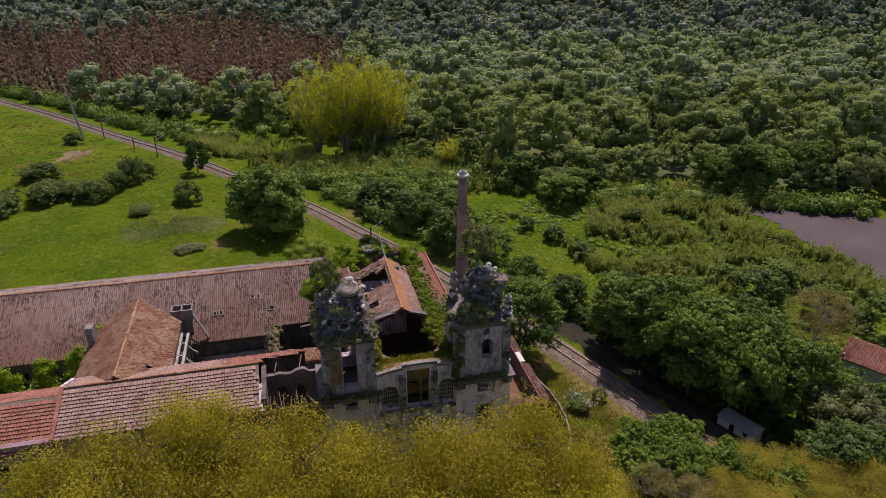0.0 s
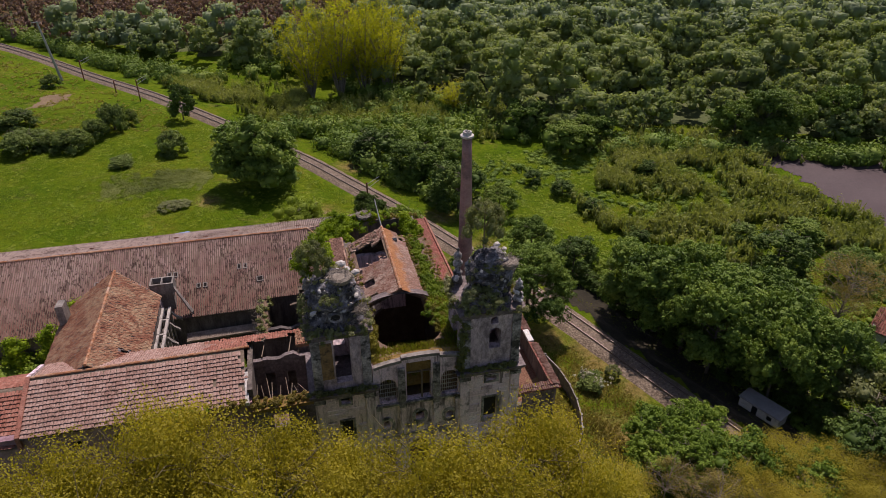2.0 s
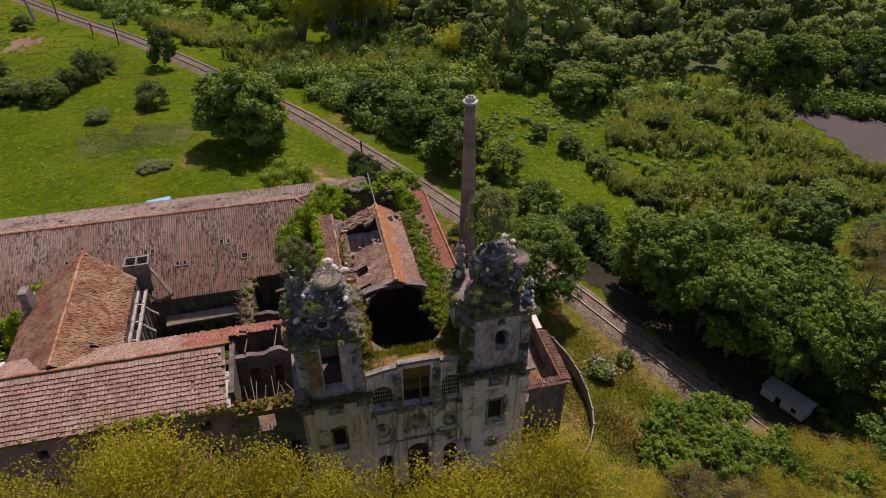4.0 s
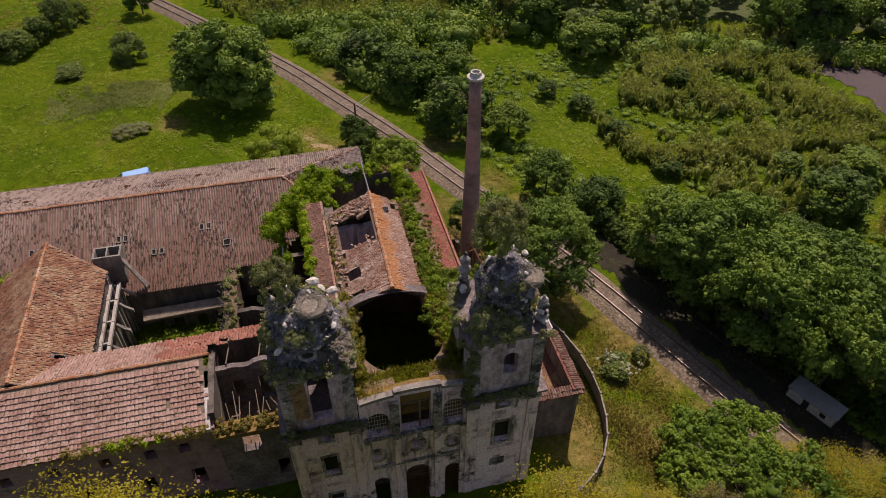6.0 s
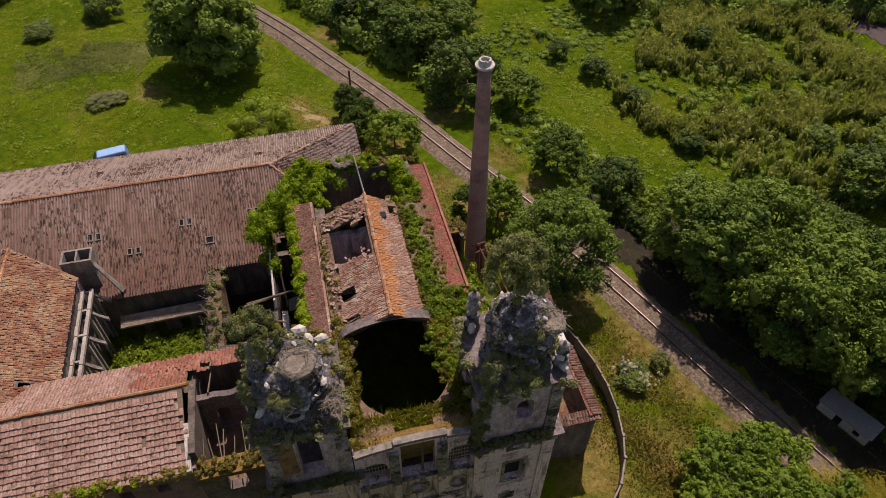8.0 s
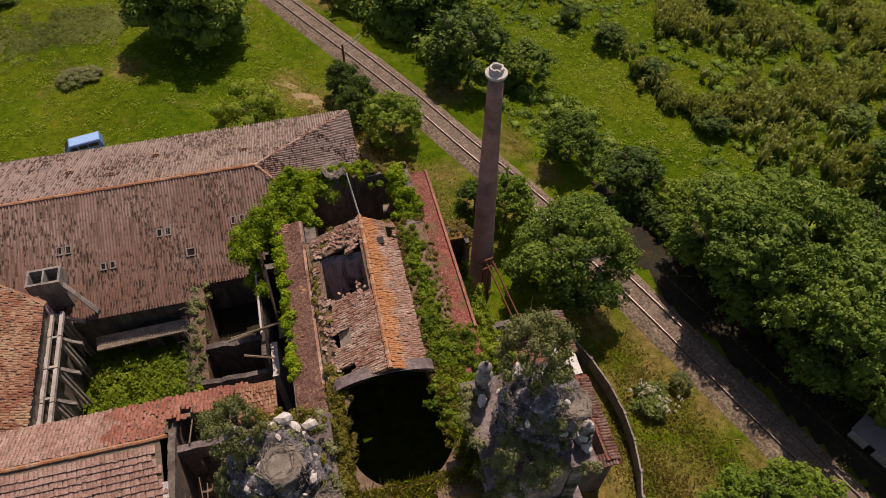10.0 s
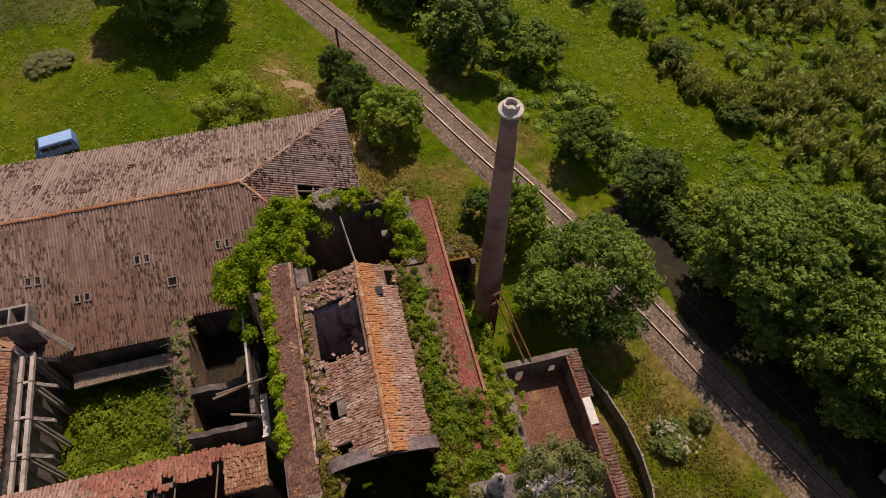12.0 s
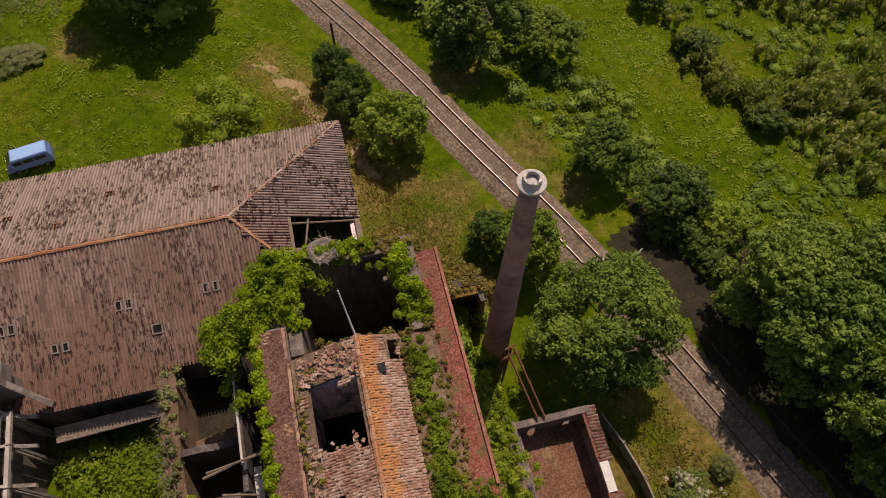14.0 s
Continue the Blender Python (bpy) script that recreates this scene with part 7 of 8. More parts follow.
for x, y, R, H in ((36.0, 54.4, 3.2, 5.2), (40.2, 53.6, 3.4, 5.6), (38.6, 49.6, 3.4, 5.6), (43.2, 47.6, 3.6, 6.0), (47.0, 44.5, 3.8, 6.0), (34.2, 51.0, 2.8, 4.6)):
    plant("bright", x, y, R, H, "bright green young tree beside the track", "tree", "young trees beside the track")
for x, y, R, H in ((46.0, 46.6, 3.8, 6.4), (50.5, 43.8, 4.0, 6.6), (55.0, 41.5, 4.2, 6.8), (49.0, 38.6, 4.0, 7.0), (44.0, 41.6, 3.8, 6.4), (54.0, 36.0, 4.2, 7.4), (59.5, 38.5, 4.2, 7.0), (40.5, 44.8, 3.4, 5.8)):
    plant("olive2", x, y, R, H, "low spring tree with olive-green leaves on the slope", "tree", "spring trees on the slope")
for x, y, R, H in ((74.5, 72, 5.6, 10.0), (70.5, 68.5, 4.0, 8.0)):
    plant("bare", x, y, R, H, "dark half-bare tree beside the cottage")
for x, y, R, H, k in ((61.5, 51.5, 5.6, 9.0, "grey"), (66, 57, 4.5, 7.5, "mid"), (56, 46, 5.0, 8, "deep"), (64, 44, 6, 9, "grey"), (71, 52, 5, 8, "mid"), (86, 70, 5, 8, "mid"), (74, 85.5, 4.6, 6.5, "deep"), (83, 80, 3.6, 5.5, "mid")):
    plant(k, x, y, R, H, "dense grey-green tree near the cottage", "tree", "trees near the cottage")
# dark undergrowth beneath the trees
for x, y, R, H in ((44.6, 80.4, 1.8, 2.8), (45.8, 77.0, 2.0, 3.0), (47.2, 73.8, 2.0, 3.0), (48.2, 70.4, 2.0, 3.2), (49.6, 67.0, 2.0, 3.0), (51.0, 63.8, 2.0, 3.2), (52.6, 60.8, 1.8, 2.8), (55.6, 57.6, 2.0, 3.2), (57.4, 54.2, 2.2, 3.4), (43.6, 83.6, 1.6, 2.4), (42.6, 86.2, 1.5, 2.4)):
    plant("deep", x, y, R, H, "dark green undergrowth shrub in the shade of the trees", "bush", "undergrowth beneath the trees", name="bush")
for x, y, R, H, k in ((97.5, 133.5, 4.6, 9.0, "mid"), (103.5, 131.5, 5.6, 12.0, "shade"), (110.5, 132.5, 5.0, 10.5, "round2"), (121.0, 131.5, 5.8, 11.5, "mid"), (129.0, 124.5, 5.0, 10.0, "grey"), (136.0, 118.0, 5.0, 10.0, "mid")):
    plant(k, x, y, R, H, "tall green tree overhanging the bare mud", "tree", "trees overhanging the mud")
# the big yellow-green poplars
for x, y, R, H, k in ((8.5, 185.5, 9.0, 21.5, "fan"), (16.0, 185.0, 10.0, 26.5, "fan2"), (22.5, 185.5, 9.0, 25.0, "fan"), (28.5, 184.5, 9.5, 24.5, "fan2")):
    plant(k, x, y, R, H, "tall yellow-green poplar with fresh leaves", "tree", "poplars beyond the track")
plant("fan", 41.5, 166, 5.0, 8.0, "low young poplar with yellow-green leaves")
# spring trees in front of the church
gt = np.random.default_rng(21)
spots = [(-21.5, 43.5), (-17, 46.8), (-12.0, 47.2), (-7.2, 46.4), (-2.4, 43.6), (3.0, 41.8), (8.0, 40.8), (12.8, 40.4), (17.0, 40.6), (-20, 38.0), (-15, 40.5), (-9, 41.5), (-3.2, 40.2), (2.4, 38.6), (7.6, 36.4), (12.6, 35.2), (17.4, 35.6), (-18, 33), (-11, 34.5), (-5, 34), (1, 32), (6.5, 30), (12, 29), (17.5, 29.5), (-7, 27.5), (0, 25.5), (9, 23.5)]
for i, (x, y) in enumerate(spots):
    plant(("olive", "olive2")[i % 2], x + gt.normal() * 0.5, y + gt.normal() * 0.5, 4.6 + gt.random() * 1.0, 19.2 + gt.random() * 2.8, "tall spring tree with sparse olive-green leaves", "tree", "trees in front of the church")
for i in range(20):
    x, y = 22.5 + i % 5 * 4.6 + gt.normal(), 48.0 - i // 5 * 4.6 + gt.normal()
    plant(("bare", "olive", "bare")[i % 3], x, y, 3.0 + gt.random(), 3.8 + gt.random() * 2.2, "low brownish half-bare shrub on the slope", "bush", "shrubs on the slope", name="bush")

# ---- woods, reeds, scrub, grass ----
g = np.random.default_rng(33)


def band(p0, p1, halfwidth, n):
    """Random places along a line on the plan."""
    t = g.random(n)
    a, b = np.array(p0, float), np.array(p1, float)
    nrm = np.array([-(b - a)[1], (b - a)[0]]) / np.linalg.norm(b - a)
    p = a + (b - a) * t[:, None] + nrm * (g.normal(size=n) * 0.62 * halfwidth)[:, None]
    return p


def off_track(p, gap):
    return np.abs(p[:, 0] - np.interp(p[:, 1], LINE_Y, LINE_X)) * 0.85 > gap


def woods():
    n = 26000
    d = 125 + 420 * g.random(n) ** 0.75
    b = -0.78 + 1.62 * g.random(n)
    s = b * d
    x, y = s * 0.973 + d * 0.229, -s * 0.229 + d * 0.973
    edge = np.interp(x, WOOD_X, WOOD_Y)
    ok = (y > edge) & (x > np.interp(y, LINE_Y, LINE_X) + 12)
    x, y, d, b = x[ok], y[ok], d[ok], b[ok]
    # keep a spacing by cells of the plan
    cell = np.where(d < 230, 7.6, np.where(d < 330, 7.0, 6.6))
    key = np.floor(x / cell).astype(int) * 100003 + np.floor(y / cell).astype(int)
    _, first = np.unique(key, return_index=True)
    x, y, d, b = x[first], y[first], d[first], b[first]
    wob = 0.04 * np.sin(d * 0.05) + 14 * 0.001 * np.sin(b * 40)
    brown = (b + wob < -0.11) & (d > 232) & (d < 352 + 22 * np.sin(b * 14)) & (b > -0.9)
    z = ground_z(x, y)
    bits = {}
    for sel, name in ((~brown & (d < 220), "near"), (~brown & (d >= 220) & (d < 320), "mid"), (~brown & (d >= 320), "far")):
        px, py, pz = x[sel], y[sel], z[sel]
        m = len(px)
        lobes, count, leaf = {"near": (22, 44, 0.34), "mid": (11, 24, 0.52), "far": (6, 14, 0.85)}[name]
        R = 2.8 + 5.4 * g.random(m) ** 1.8
        H = R * (1.0 + 0.9 * g.random(m)) + 3.0 + 10.0 * g.random(m) ** 2.5
        dd = g.normal(size=(m, lobes, 3))
        dd /= np.linalg.norm(dd, axis=2, keepdims=True)
        dd[:, :, 2] = np.abs(dd[:, :, 2]) * 1.45 - 0.6
        c = np.stack([px, py, pz + H * 0.46], axis=1)[:, None, :] + dd * np.stack([R, R, H * 0.42], axis=1)[:, None, :] * 0.72
        rad = np.repeat((R * (0.31 if name == "near" else 0.4))[:, None], lobes, axis=1)[:, :, None] * (0.7 + 0.6 * g.random((m, lobes, 1))) * np.array([1, 1, 0.9])
        bits[name] = leaf_lobes(c.reshape(-1, 3), rad.reshape(-1, 3), count, leaf, g, low=-0.2, shell=0.5, core=0.74)
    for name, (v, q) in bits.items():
        cover = {"far": L_HAZEPINE, "mid": L_HAZEMID, "near": L_FAR}[name]
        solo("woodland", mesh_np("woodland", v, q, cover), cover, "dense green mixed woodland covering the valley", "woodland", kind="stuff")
    px, py, pz = x[brown], y[brown], z[brown]
    k = 3
    px, py = np.repeat(px, k) + g.normal(size=k * len(px)) * 1.9, np.repeat(py, k) + g.normal(size=k * len(py)) * 1.9
    pz = ground_z(px, py)
    m = len(px)
    H = 9 + 8 * g.random(m)
    lv = 5
    t = np.linspace(0.15, 0.95, lv)
    c = np.stack([np.repeat(px, lv), np.repeat(py, lv), np.repeat(pz, lv) + np.repeat(H, lv) * np.tile(t, m)], axis=1)
    rad = (np.tile(1.7 - 1.45 * t, m) * (0.75 + 0.5 * g.random(m * lv)))[:, None] * np.array([1, 1, 1.5])
    v, q = leaf_lobes(c, rad, 9, 0.42, g, low=-0.3, shell=0.5, core=0.6)
    solo("conifer_plantation", mesh_np("conifer_plantation", v, q, L_BROWN), L_BROWN, "reddish-brown scorched conifer plantation", "woodland", kind="stuff")


woods()


def scatter_lobes(name, p, rmin, rmax, count, leaf, material, label, category, high=0.7, sink=0.2, zed=None, core=0.72):
    r = rmin + (rmax - rmin) * g.random(len(p)) ** 1.6
    z = (ground_z(p[:, 0], p[:, 1]) if zed is None else zed) + r * high * (0.5 - sink)
    rad = r[:, None] * np.array([1, 1, high]) * (0.8 + 0.4 * g.random((len(p), 3)))
    v, q = leaf_lobes(np.stack([p[:, 0], p[:, 1], z], axis=1), rad, count, leaf, g, low=-0.1, core=core)
    return solo(name, mesh_np(name, v, q, material), material, label, category, kind="stuff")


# trackside scrub belts
belt = np.concatenate([band((-120, 300), (-60, 236), 7, 130), band((-60, 238), (-22, 202), 6, 90), band((-16, 222), (30, 205), 9, 90), band((2, 160), (40, 150), 9, 110), band((10, 146), (27, 118), 4, 60), band((20, 190), (60, 141), 5, 60), band((60, 141), (126, 117), 4, 60)])
belt = belt[off_track(belt, 6)]
scatter_lobes("scrub", belt, 1.4, 3.6, 150, 0.3, L_MID, "dense green scrub along the far side of the track", "scrub", 1.0, 0.1)


def field(p, scale, seed):
    return np.array([noise.noise(Vector((x * scale, y * scale, seed))) for x, y in p])


waste = np.stack([28 + 72 * g.random(9000), 48 + 92 * g.random(9000)], axis=1)
u = (waste[:, 0] - np.interp(waste[:, 1], LINE_Y, LINE_X)) * 0.87
waste, u = waste[(u > 7) & ~((waste[:, 0] > 93) & (waste[:, 1] > 80))], u[(u > 7) & ~((waste[:, 0] > 93) & (waste[:, 1] > 80))]
rough = field(waste, 0.07, 4) + 0.5 * field(waste, 0.2, 8)
# an open grassy strip runs through the brambles, parallel to the track
open_ = np.abs((waste[:, 0] - 46) * 0.66 + (waste[:, 1] - 112) * 0.5 + 4 * field(waste, 0.06, 15)) / 6.5 + np.maximum(0, np.abs((waste[:, 1] - 113) * 0.75 - (waste[:, 0] - 46) * 0.6) - 13) / 8
brambles = waste[(open_ > 1.0) & (rough + 0.3 * g.random(len(rough)) > -0.1)]
scatter_lobes("bramble_scrub", brambles[::2], 0.45, 1.2, 38, 0.14, L_BRIGHT, "low bright green brambles over the waste ground", "scrub", 0.42)
scatter_lobes("ground_creepers", waste[1::2], 0.35, 0.95, 26, 0.12, L_CREEPER, "patchy bright green creepers on the waste ground", "scrub", 0.2, core=0.0)
scatter_lobes("bramble_scrub", np.concatenate([band((36, 112), (46, 88), 2.0, 60), brambles[1::40]]), 0.6, 1.5, 110, 0.15, L_MID, "darker green shrubs among the brambles", "scrub", 0.9)
for x, y, R, H in ((60.2, 136.5, 4.6, 6.5), (66.4, 141.0, 5.0, 7.0), (55.0, 150.5, 5.0, 7.5), (98.8, 138.8, 4.2, 6.0), (47.2, 124.4, 1.9, 2.6), (51.2, 118.4, 2.0, 2.8), (54.0, 110.0, 2.0, 2.6), (57.0, 99.0, 2.0, 2.4), (71.0, 122.4, 2.2, 3.0), (83.5, 92.0, 3.0, 4.0), (74.0, 95.0, 2.4, 3.2)):
    plant("deep" if R < 3 else "round2", x, y, R, H, "rounded dark green bush on the waste ground", "bush", "bushes on the waste ground", name="bush")
# giant reeds in upright tufts
more = np.concatenate([band((-30, 199), (8, 173), 10, 1700), band((6, 172), (52, 158), 9, 1700)])
more = more[off_track(more, 7)]
tufts = np.concatenate([band((49.5, 120), (58, 98), 1.6, 150), band((57, 101.5), (77, 101.5), 3.6, 420), band((77, 101), (94, 94), 4.6, 460), band((60, 122), (94, 108), 4.6, 700), band((64, 132), (103, 115), 6.6, 1150), band((60, 143), (98, 131), 5.5, 600), band((60, 92), (72, 86), 3.5, 160), band((93, 106), (114, 68), 3.6, 620), band((104, 74), (150, 52), 6, 700), band((90, 92), (104, 72), 5, 420), more])
tufts = tufts[(field(tufts, 0.13, 21) + 0.6 * field(tufts, 0.33, 5) > -0.12) & ~((tufts[:, 0] > np.interp(tufts[:, 1], [60, 68, 84, 100, 118], [150, 119, 103, 98, 93])) & (tufts[:, 1] < 118))]
tz = ground_z(tufts[:, 0], tufts[:, 1])
th = 1.1 + 1.3 * g.random(len(tufts)) ** 1.5
v, q = leaf_lobes(np.stack([tufts[:, 0], tufts[:, 1], tz + th * 0.6], axis=1), np.stack([0.5 + 0.35 * g.random(len(tufts)), 0.5 + 0.35 * g.random(len(tufts)), th], axis=1), 20, 0.22, g, low=-0.4, shell=0.5, core=0.6)
root = np.repeat(np.stack([tufts[:, 0], tufts[:, 1], tz + th * 0.5], axis=1), 10, axis=0)
root[:, :2] += g.normal(size=(len(root), 2)) * 0.4
bv, bq = blades(root, np.repeat(th, 10) * (0.55 + 0.5 * g.random(len(root))), 0.04 + 0.04 * g.random(len(root)), 0.3, g)
v, q = joined([(v, q), (bv, bq)])
solo("reed_bed", mesh_np("reed_bed", v, q, L_REED), L_REED, "tall pale green giant reeds", "reeds", kind="stuff")

# grass and weeds on the meadow
gp = np.concatenate([np.stack([-62 + 96 * g.random(170000), 88 + 90 * g.random(170000) ** 1.3], axis=1), np.stack([24 + 80 * g.random(90000), 46 + 90 * g.random(90000)], axis=1)])
gp = gp[off_track(gp, 3.6) & ~((gp[:, 0] < 13) & (gp[:, 1] < 103.5)) & ~((gp[:, 0] > 19) & (gp[:, 0] < 30) & (gp[:, 1] < 69)) & ~((gp[:, 0] > 90) & (gp[:, 1] > 78) & (gp[:, 1] < 126))]
patchy = np.sin(gp[:, 0] * 0.33 + 0.5) * np.sin(gp[:, 1] * 0.29) + 0.6 * np.sin(gp[:, 0] * 1.1 + gp[:, 1] * 0.8)
gp, patchy = (lambda k: (gp[k], patchy[k]))(~((gp[:, 0] > 22) & (gp[:, 0] < 37) & (gp[:, 1] < 74) & ((gp[:, 0] < 31.5) | (g.random(len(gp)) < 0.6))))
gp = gp[patchy + g.random(len(gp)) * 1.4 > 0.1]
v, q = blades(np.stack([gp[:, 0], gp[:, 1], ground_z(gp[:, 0], gp[:, 1]) - 0.05], axis=1), 0.1 + 0.2 * g.random(len(gp)), 0.022 + 0.03 * g.random(len(gp)), 0.8, g)
solo("grass", mesh_np("grass", v, q, L_GRASS), L_GRASS, "uneven bright green meadow grass", "grass", kind="stuff")
dg = np.concatenate([band((8, 111), (13, 104), 3.0, 2500), band((13, 106), (19, 86), 3.5, 4000), band((12, 92), (19, 84), 3.5, 2500), band((31, 62), (34, 52), 2.0, 900), band((18.5, 121), (30, 98), 0.8, 500), band((31, 74), (36, 60), 2.5, 900)])
dg = np.concatenate([dg, band((28.5, 66), (33, 50), 2.6, 5000), band((32, 72), (37.5, 58), 2.2, 3000)])
dg = dg[off_track(dg, 3.2)]
v, q = blades(np.stack([dg[:, 0], dg[:, 1], ground_z(dg[:, 0], dg[:, 1]) - 0.05], axis=1), 0.15 + 0.25 * g.random(len(dg)), 0.04 + 0.04 * g.random(len(dg)), 0.6, g)
solo("dry_grass", mesh_np("dry_grass", v, q, L_WEED), L_WEED, "straw-coloured dry grass beside the track", "grass", kind="stuff")
creep = np.stack([-62 + 74 * g.random(2600), 104.5 + 80 * g.random(2600)], axis=1)
creep = creep[off_track(creep, 4) & (creep[:, 0] < np.interp(creep[:, 1], LINE_Y, LINE_X))]
scatter_lobes("meadow_weeds", creep, 0.3, 1.1, 26, 0.11, L_CREEPER, "patchy low weeds over the meadow", "weeds", 0.18, core=0.0)
outer = np.stack([-115 + 90 * g.random(2200), 160 + 85 * g.random(2200)], axis=1)
outer = outer[off_track(outer, 5) & (outer[:, 0] < np.interp(outer[:, 1], LINE_Y, LINE_X))]
scatter_lobes("meadow_weeds", outer, 0.3, 0.9, 20, 0.17, L_MOSSY, "tufts of olive grass on the dry meadow", "weeds", 0.4, core=0.0)
pale = np.concatenate([band((-33, 132.5), (-15, 134), 3.6, 420), band((-24, 136.5), (-14, 136), 2.0, 120)])
scatter_lobes("pale_weeds", pale, 0.35, 0.9, 50, 0.11, L_REED, "paler green tall weeds in the meadow", "weeds", 0.3, core=0.0)

# yard greenery, ivy and weeds on the ruins
yard = np.stack([-14.6 + 9.6 * g.random(470), 69.8 + 9.6 * g.random(470)], axis=1)
scatter_lobes("yard_shrubs", yard[::2], 0.4, 1.5, 150, 0.12, L_CREEPER, "bright green bushes filling the yard", "bushes", 0.9)
side_yard = np.concatenate([band((-40, 76), (-27, 81), 3.0, 50), band((-46, 74), (-28, 72), 2.5, 40)])
scatter_lobes("yard_shrubs", side_yard, 1.0, 2.6, 150, 0.16, L_BRIGHT, "bright green bushes behind the wing", "bushes", 1.2, 0.0)
growth_spots = [(-28.2, 80.0, 9.2), (-32.2, 79.8, 8.4), (-24.9, 82.4, 10.9), (-36.5, 79.6, 7.6)]
strip = band((3.1, 63), (3.2, 84), 0.7, 60)
scatter_lobes("yard_shrubs", strip, 0.5, 1.0, 70, 0.14, L_MID, "weeds in the shaded gap beside the church", "bushes", 1.0)
lower = band((18.4, 73), (18.9, 86), 1.2, 110)
scatter_lobes("yard_shrubs", lower, 0.6, 1.3, 80, 0.15, L_BRIGHT, "green bushes along the church wall", "bushes", 1.4, 0.0)


def growth(name, spots, count, leaf, material, label, category="ivy", flat=0.8):
    """Leaves in lobes at (x, y, z, radius)."""
    a = np.array(spots, float)
    v, q = leaf_lobes(a[:, :3], a[:, 3:4] * np.array([1, 1, flat]) * (0.85 + 0.3 * g.random((len(a), 3))), count, leaf, g, low=-0.8, shell=0.5, core=0.6)
    return solo(name, mesh_np(name, v, q, material), material, label, category, kind="stuff")


def along(p0, p1, n, wob, r0, r1):
    t = g.random(n)[:, None]
    p = np.array(p0) + (np.array(p1) - np.array(p0)) * t + g.normal(size=(n, 3)) * np.array(wob)
    return np.concatenate([p, r0 + (r1 - r0) * g.random((n, 1))], axis=1)


ivy = np.concatenate([along((3.9, 80.8, 14.8), (6.4, 84.4, 15.7), 90, (0.8, 0.6, 0.5), 0.6, 1.2), along((0.9, 82.0, 12.6), (3.8, 81.0, 14.2), 60, (0.6, 0.6, 0.6), 0.5, 1.1), along((7.0, 85.0, 15.6), (12.6, 85.0, 15.6), 40, (0.4, 0.25, 0.2), 0.35, 0.7), along((15.0, 78.4, 15.6), (14.6, 83.8, 15.4), 40, (0.45, 0.4, 0.4), 0.35, 0.8), along((6.2, 84.6, 12), (5.0, 86.2, 9), 22, (0.7, 0.5, 1.5), 0.5, 1.0), along((6.7, 80.2, 15.6), (6.8, 84.6, 15.7), 50, (0.3, 0.3, 0.15), 0.3, 0.6)])
ivy = np.concatenate([ivy, ivy + np.concatenate([g.normal(size=(len(ivy), 3)) * 0.45, -0.2 * g.random((len(ivy), 1))], axis=1)])
ivy[:, 3] = np.maximum(ivy[:, 3] * 0.8, 0.2)
growth("ivy", ivy, 120, 0.1, L_IVY, "lush bright green ivy over the chancel walls")
growth("ivy", along((4.35, 66.8, 16.1), (4.35, 79.4, 16.1), 110, (0.14, 0.3, 0.22), 0.22, 0.46), 100, 0.09, L_IVY, "bright green ivy hanging along the nave wall")
growth("ivy", np.concatenate([along((14.3, 65.0, 16.5), (14.3, 77.0, 16.45), 170, (0.42, 0.6, 0.12), 0.15, 0.42), along((14.7, 60.0, 16.5), (14.9, 67.0, 16.5), 170, (0.8, 0.6, 0.16), 0.15, 0.5), along((16.2, 61.5, 16.3), (16.4, 67.5, 16.2), 70, (0.5, 0.5, 0.15), 0.15, 0.4)]), 80, 0.085, L_CREEPER, "green creepers along the nave roof")
growth("wall_weeds", np.concatenate([along((13.5, 62.0, 16.55), (13.3, 77.2, 16.5), 150, (0.25, 0.6, 0.06), 0.06, 0.2), along((15.3, 66.0, 16.4), (15.4, 78.0, 16.2), 150, (0.25, 0.6, 0.06), 0.06, 0.22)]), 40, 0.06, L_WEED, "dry brown weeds beside the creepers", "weeds")
growth("ivy", along((18.3, 61.5, 10.8), (18.6, 75.0, 10.0), 260, (0.8, 0.6, 0.35), 0.18, 0.55), 90, 0.09, L_CREEPER, "green creepers over the low chapel roofs")
growth("ivy", np.concatenate([along((x - 0.4, y, 1.4), (x + 0.3, y, top - 0.5), 46, (0.75, 0.4, 0.35), 0.5, 0.95) for x, y, top in growth_spots]), 80, 0.12, L_IVY, "tall bright green ivy clumps behind the wing")
growth("ivy", along((1.75, 80.8, 12.2), (1.8, 75.2, 11.8), 9, (0.25, 0.6, 0.3), 0.35, 0.75), 90, 0.13, L_IVY, "bright clumps of ivy on the thin wall")
growth("ivy", along((-4.2, 70.6, 6.6), (-3.4, 72.6, 7.0), 5, (0.2, 0.2, 0.2), 0.35, 0.6), 90, 0.12, L_IVY, "yellow-green creeper on the yard wall")
growth("wall_weeds", np.concatenate([along((6.6, 58.4, 16.6), (7.2, 64.6, 16.6), 80, (0.45, 0.4, 0.1), 0.1, 0.26), along((7, 57.1, 16.35), (14, 57.0, 16.35), 110, (0.3, 0.2, 0.04), 0.06, 0.16), along((13.9, 58.5, 16.5), (14.2, 64.5, 16.6), 80, (0.35, 0.3, 0.12), 0.12, 0.32)]), 46, 0.075, L_MOSSY, "olive weeds round the fallen vault", "weeds")
